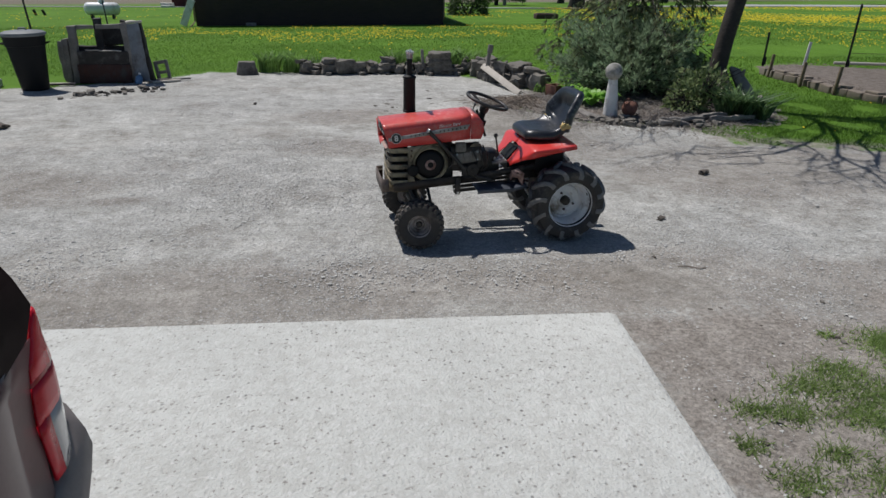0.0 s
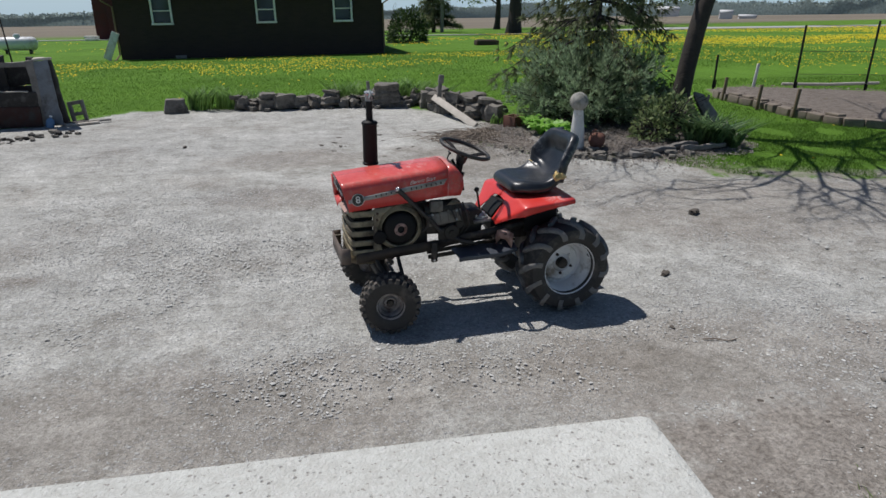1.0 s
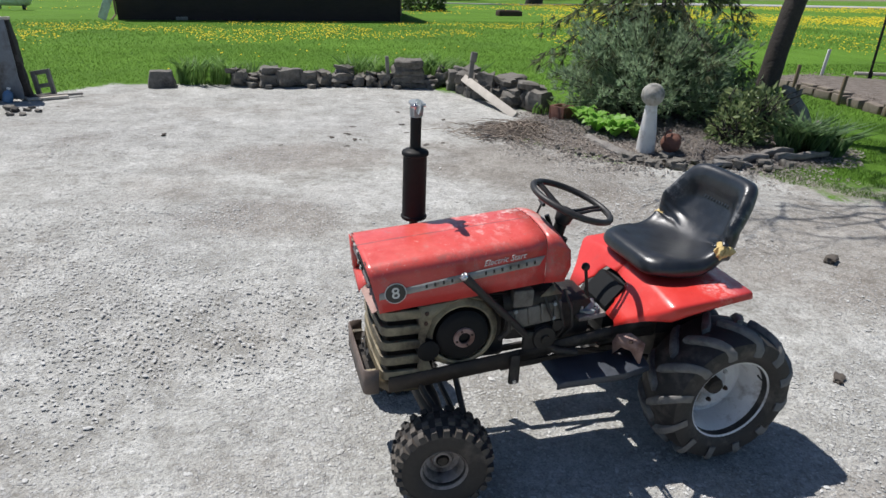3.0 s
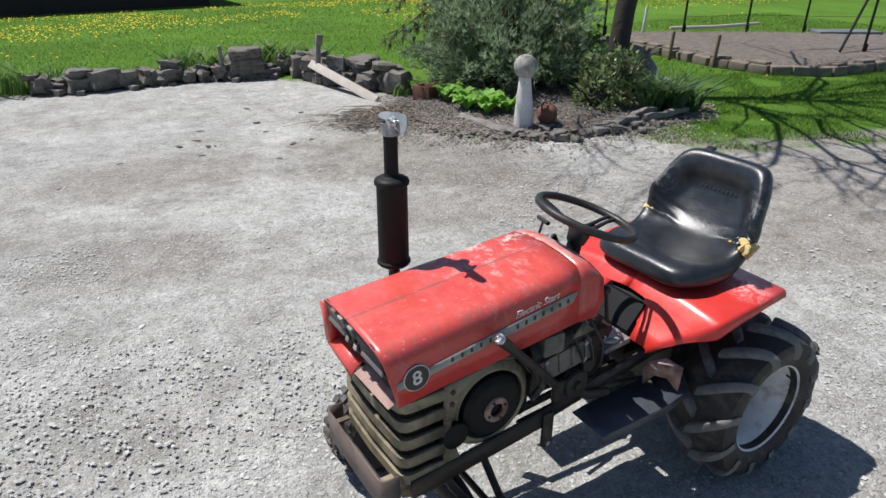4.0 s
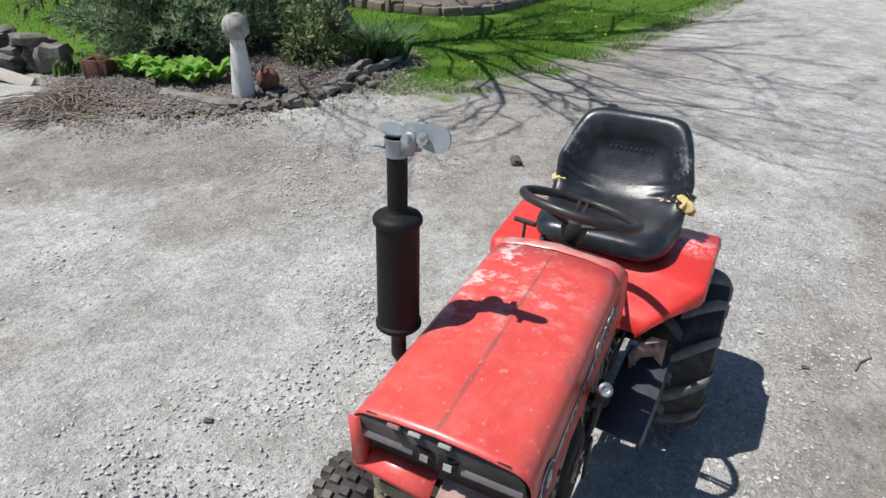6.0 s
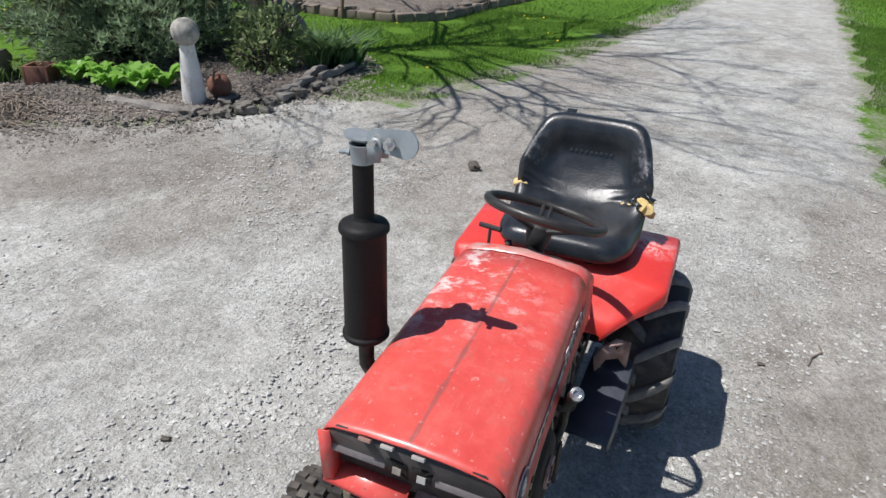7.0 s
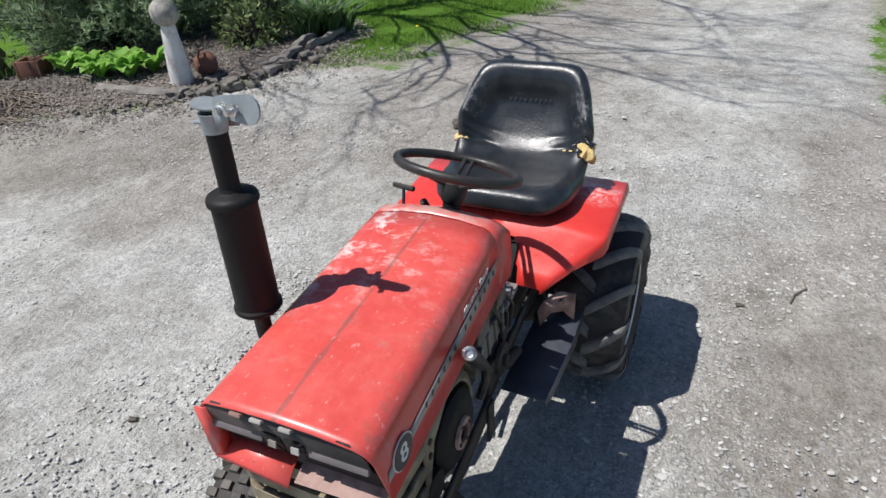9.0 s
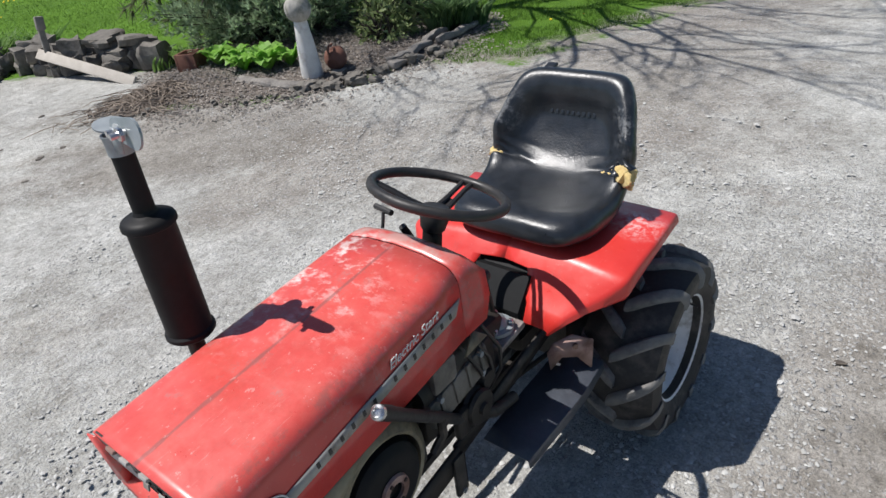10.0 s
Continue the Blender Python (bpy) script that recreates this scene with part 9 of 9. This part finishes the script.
def make_muffler():
    x, y = -1.027, 0.203
    bm = bmesh.new()
    lathe(bm, [(0.0, 0.800), (0.022, 0.800), (0.041, 0.805), (0.0455, 0.810), (0.0455, 0.817), (0.0415, 0.821), (0.0405, 1.028), (0.0415, 1.032), (0.0460, 1.035), (0.0460, 1.042), (0.0435, 1.047), (0.036, 1.0515), (0.027, 1.053), (0.021, 1.056), (0.0186, 1.062), (0.0, 1.062)], 40, "z", (x, y, 0))
    body = part("muffler", bm, BLACKPAINT, TR, "tall black canister muffler")
    bm = bmesh.new()
    lathe(bm, [(0.0185, 1.045), (0.0185, 1.186), (0.0155, 1.186), (0.0155, 1.045)], 24, "z", (x, y, 0), closed=True)
    part("stack_pipe", bm, BLACKPAINT, body)
    bm = bmesh.new()
    tube(bm, [(x, y, 0.81), (x, y, 0.74), (x + 0.01, y - 0.02, 0.69), (x + 0.05, y - 0.09, 0.65), (x + 0.10, y - 0.16, 0.62)], 0.016, 12)
    part("exhaust_elbow", bm, GREASY, TR)
    bm = bmesh.new()
    lathe(bm, [(0.0188, 1.162), (0.0210, 1.162), (0.0210, 1.190), (0.0225, 1.192), (0.0225, 1.195), (0.0188, 1.195)], 28, "z", (x, y, 0), closed=True)
    col = part("cap_collar", bm, GALV, TR, "galvanised rain-cap collar")
    bm = bmesh.new()
    d = Vector((-0.05, -0.9987, 0))
    s = Vector((0.9987, -0.05, 0))

    def disc(c, r, nrm, t=0.003):
        q = Vector(nrm).normalized().to_track_quat("Z", "Y")
        a = [Vector(c) + q @ Vector((r * math.cos(2 * math.pi * i / 24), r * math.sin(2 * math.pi * i / 24), 0)) for i in range(24)]
        nn = Vector(nrm).normalized() * t
        lo = [bm.verts.new(p) for p in a]
        hi = [bm.verts.new(p + nn) for p in a]
        bm.faces.new(lo[::-1])
        bm.faces.new(hi)
        for i in range(24):
            bm.faces.new((lo[i], lo[(i + 1) % 24], hi[(i + 1) % 24], hi[i]))

    c0 = Vector((x, y, 1.206)) - d * 0.008
    disc(c0, 0.025, (0.22 * d.x, 0.22 * d.y, 1))
    part("rain_flap", bm, GALV, col)
    bm = bmesh.new()
    up = Vector((0, 0, 1))
    pv = Vector((x, y, -0.016)) + d * 0.025
    for k in (-1, 1):
        o = pv + s * (0.013 * k)
        v = [bm.verts.new(o + d * a + up * b) for a, b in ((-0.010, 1.184), (0.016, 1.188), (0.022, 1.210), (0.018, 1.228), (0.004, 1.230), (-0.008, 1.216))]
        bm.faces.new(v)
    solid(part("hinge_ear", bm, GALV, col), 0.003, 0)
    bm = bmesh.new()
    o = pv + up * 1.222 + d * 0.008
    rod(bm, tuple(o - s * 0.024), tuple(o + s * 0.024), 0.006, 0.006, 10)
    rod(bm, tuple(o - s * 0.008), tuple(o + s * 0.008), 0.012, 0.012, 14)
    part("hinge_pin", bm, CHROME, col)
    bm = bmesh.new()
    nrm = (-s * 0.985 + up * 0.16).normalized()
    lng = (d - nrm * d.dot(nrm)).normalized()
    crs = nrm.cross(lng)
    mid = o + d * 0.030 + nrm * 0.006 + up * 0.002
    rim = [mid + lng * (0.022 + 0.024 * math.cos(q)) + crs * 0.024 * math.sin(q) for q in [math.pi * (k / 12 - 0.5) for k in range(13)]]
    rim += [mid + lng * (-0.034 + 0.017 * math.cos(q)) + crs * 0.017 * math.sin(q) for q in [math.pi * (0.5 + k / 8) for k in range(9)]]
    bm.faces.new([bm.verts.new(q) for q in rim])
    solid(part("counterweight", bm, GALV, col, "", None), 0.004, 0)
    bm = bmesh.new()
    rod(bm, tuple(mid), tuple(mid - s * 0.026), 0.005, 0.005, 8)
    rod(bm, tuple(mid - s * 0.008), tuple(mid - s * 0.014), 0.011, 0.011, 6)
    part("pivot_bolt", bm, CHROME, col)
    bm = bmesh.new()
    o = Vector((x, y, 1.176)) - d * 0.019
    rod(bm, tuple(o), tuple(o - d * 0.030 + s * 0.004 - up * 0.006), 0.004, 0.004, 8)
    rod(bm, tuple(o - d * 0.004), tuple(o - d * 0.010), 0.008, 0.008, 6)
    part("clamp_bolt", bm, GALV, col)


make_muffler()


# ---- parked car ----
def make_car():
    car = thing("parked_car", "dusty burgundy car parked on the concrete slab", "car", pose(0, 0, 0.028))
    side, rear = -0.50, 1.46
    bm = bmesh.new()
    # stations from rear to nose: y, half-width, sill z, belt z
    xc = side - 0.86
    rows = []
    for y, w, z0, zb, zt, wt in ((1.45, 0.74, 0.42, 0.90, 0.98, 0.70), (1.36, 0.852, 0.30, 0.94, 1.14, 0.74), (1.15, 0.862, 0.26, 0.95, 1.37, 0.70), (0.4, 0.86, 0.24, 0.97, 1.46, 0.64), (-0.9, 0.86, 0.24, 0.95, 1.45, 0.63), (-1.8, 0.86, 0.24, 0.93, 1.05, 0.72), (-2.6, 0.84, 0.26, 0.86, 0.92, 0.74), (-3.0, 0.70, 0.36, 0.70, 0.74, 0.60)):
        half = [(w * 0.9, z0), (w, z0 + 0.14), (w * 1.0, (z0 + zb) / 2 + 0.06), (w * 0.975, zb - 0.03), (w * 0.95, zb), (wt, zt - 0.06), (wt * 0.85, zt), (0, zt + 0.03)]
        pts = [(xc + a, y, b) for a, b in half] + [(xc - a, y, b) for a, b in half[-2::-1]]
        rows.append(pts)
    sheet_from(bm, rows)
    for r in (rows[0], rows[-1]):
        bm.faces.new([bm.verts.new(p) for p in r])
    bmesh.ops.remove_doubles(bm, verts=bm.verts[:], dist=0.0005)
    body = part("body", bm, CARPAINT, car, "dusty burgundy bodywork", 60)
    sb = body.modifiers.new("smooth", "SUBSURF")
    sb.levels = sb.render_levels = 2
    bm = bmesh.new()
    half = [(0.0, 1.56), (0.52, 1.56), (0.68, 1.545), (0.80, 1.525), (0.85, 1.48), (0.862, 1.38), (0.85, 1.10)]
    rows = []
    for z, o in ((0.34, -0.05), (0.42, -0.02), (0.52, 0.012), (0.60, 0.026), (0.66, 0.018), (0.705, -0.012), (0.72, -0.06)):
        run = [(x + (o * 0.6 if x > 0.6 else 0), y + (o if i < 5 else 0)) for i, (x, y) in enumerate(half)]
        drop = (0.0, 0.0, 0.0, 0.01, 0.05, 0.15, 0.20)
        run = [(x, y, z - d * min(1.0, (z - 0.34) / 0.3)) for (x, y), d in zip(run, drop)]
        rows.append([(xc - x, y, zz) for x, y, zz in run[:0:-1]] + [(xc + x, y, zz) for x, y, zz in run])
    sheet_from(bm, rows)
    bp = part("bumper", bm, CARTRIM, car, "grey-brown rear bumper", 60)
    solid(bp, 0.02, 0)
    # wrap-round tail lamps in bands, the front edge sweeping back as it rises

    def front_edge(z):
        ks = ((0.66, 1.340), (0.75, 1.330), (0.84, 1.345), (0.89, 1.365), (0.96, 1.415), (1.03, 1.425))
        for (z0, y0), (z1, y1) in zip(ks, ks[1:]):
            if z <= z1:
                return y0 + (y1 - y0) * (z - z0) / (z1 - z0)
        return ks[-1][1]

    def lens(z0, z1, mat, name, s, out=0.0, run=(0.0, 0.3, 0.62, 0.8, 1.0, 1.2)):
        b = bmesh.new()
        rr = []
        for k in range(5):
            z = z0 + (z1 - z0) * k / 4
            ya = front_edge(z)
            yc = 1.488 - 0.30 * max(0.0, z - 0.85)
            ins = 0.86 - 0.012 - 0.05 * max(0, z - 0.8) + out
            row = []
            for f in run:
                if f <= 1.0:
                    row.append((ins + 0.008 * (1 - ((f - 0.45) / 0.55) ** 2) - 0.02 * max(0.0, (f - 0.62) / 0.38) ** 2, ya + f * (yc - ya), z))
                else:
                    row.append((ins - 0.14, yc + 0.045, z))
            rr.append([(xc + s * x, y, zz) for x, y, zz in row])
        sheet_from(b, rr)
        return solid(part(name, b, mat, car, "", 60), 0.008, 0)

    for s in (1, -1):
        bm = bmesh.new()
        sheet_from(bm, [[(xc + s * (x - 0.02 * max(0.0, 0.5 - z)), y if i < 2 else front_edge(max(z, 0.67)) - 0.005, z) for i, (x, y) in enumerate(((0.854, 0.98), (0.854, 1.20), (0.846, 1.3)))] for z in (0.40, 0.50, 0.60, 0.68, 0.75, 0.82, 0.88, 0.935)])
        solid(part("quarter_panel", bm, CARPAINT, car, "", 60), 0.004, -s)
        lens(0.585, 0.750, TAILRED, "side_marker", s, 0.001, (0.0, 0.12, 0.28))
        lens(0.585, 0.750, TAILCLEAR, "reverse_lamp", s, 0.0, (0.28, 0.45, 0.62, 0.8, 1.0, 1.2))
        lens(0.750, 0.838, TAILRED, "tail_lamp", s, 0.001)
        lens(0.838, 0.850, TAILDARK, "lamp_band", s, 0.0)
        lens(0.850, 0.985, TAILRED, "brake_lamp", s, 0.001)
        bm = bmesh.new()
        grid = [[(0.850, 1.365, 0.945), (0.850, 1.24, 0.925), (0.850, -1.2, 0.925)], [(0.846, 1.425, 1.00), (0.846, 1.25, 1.00), (0.846, -1.15, 1.00)], [(0.838, 1.395, 1.075), (0.838, 1.15, 1.075), (0.838, -1.1, 1.075)], [(0.815, 1.36, 1.16), (0.815, 1.1, 1.18), (0.815, -1.0, 1.18)], [(0.70, 1.20, 1.37), (0.70, 1.0, 1.40), (0.70, -0.85, 1.40)]]
        sheet_from(bm, [[(xc + s * x, y, z) for x, y, z in r] for r in grid])
        solid(part("side_window", bm, CARGLASS, car, "dark side glass", 60), 0.012, 0)
    bm = bmesh.new()
    sheet_from(bm, [[(xc + x, 1.435, 1.00) for x in (-0.56, 0, 0.56)], [(xc + x, 1.36, 1.18) for x in (-0.54, 0, 0.54)], [(xc + x, 1.20, 1.34) for x in (-0.5, 0, 0.5)]])
    solid(part("rear_window", bm, CARGLASS, car, "dark rear glass", 60), 0.02, 0)
    bm = bmesh.new()
    sheet_from(bm, [[(xc + x, -1.78, 1.04) for x in (-0.62, 0, 0.62)], [(xc + x, -1.15, 1.42) for x in (-0.54, 0, 0.54)]])
    solid(part("windscreen", bm, CARGLASS, car, "dark windscreen", 60), 0.02, 0)
    for s in (1, -1):
        bm = bmesh.new()
        box(bm, (xc + s * 0.56, -2.96, 0.64), (0.26, 0.10, 0.13), (0, 0, -s * 12), bev=0.03)
        part("headlight", bm, TAILCLEAR, car)
        bm = bmesh.new()
        box(bm, (xc + s * 0.94, -1.15, 1.02), (0.16, 0.10, 0.12), bev=0.03)
        part("wing_mirror", bm, CARPAINT, car)
    for y in (0.62, -2.05):
        for s in (-1, 1):
            bm = bmesh.new()
            lathe(bm, [(0.20, -0.09), (0.30, -0.10), (0.325, -0.06), (0.325, 0.06), (0.30, 0.10), (0.20, 0.09)], 32, "x", closed=True)
            w = part("tyre", bm, RUBBER, car, "", 40, pose(xc + s * 0.77, y, 0.325))
            bm = bmesh.new()
            lathe(bm, [(0.0, -0.07), (0.06, -0.085), (0.20, -0.07), (0.205, 0.07), (0.0, 0.07)], 28, "x")
            part("rim", bm, RIMGREY, w)


make_car()
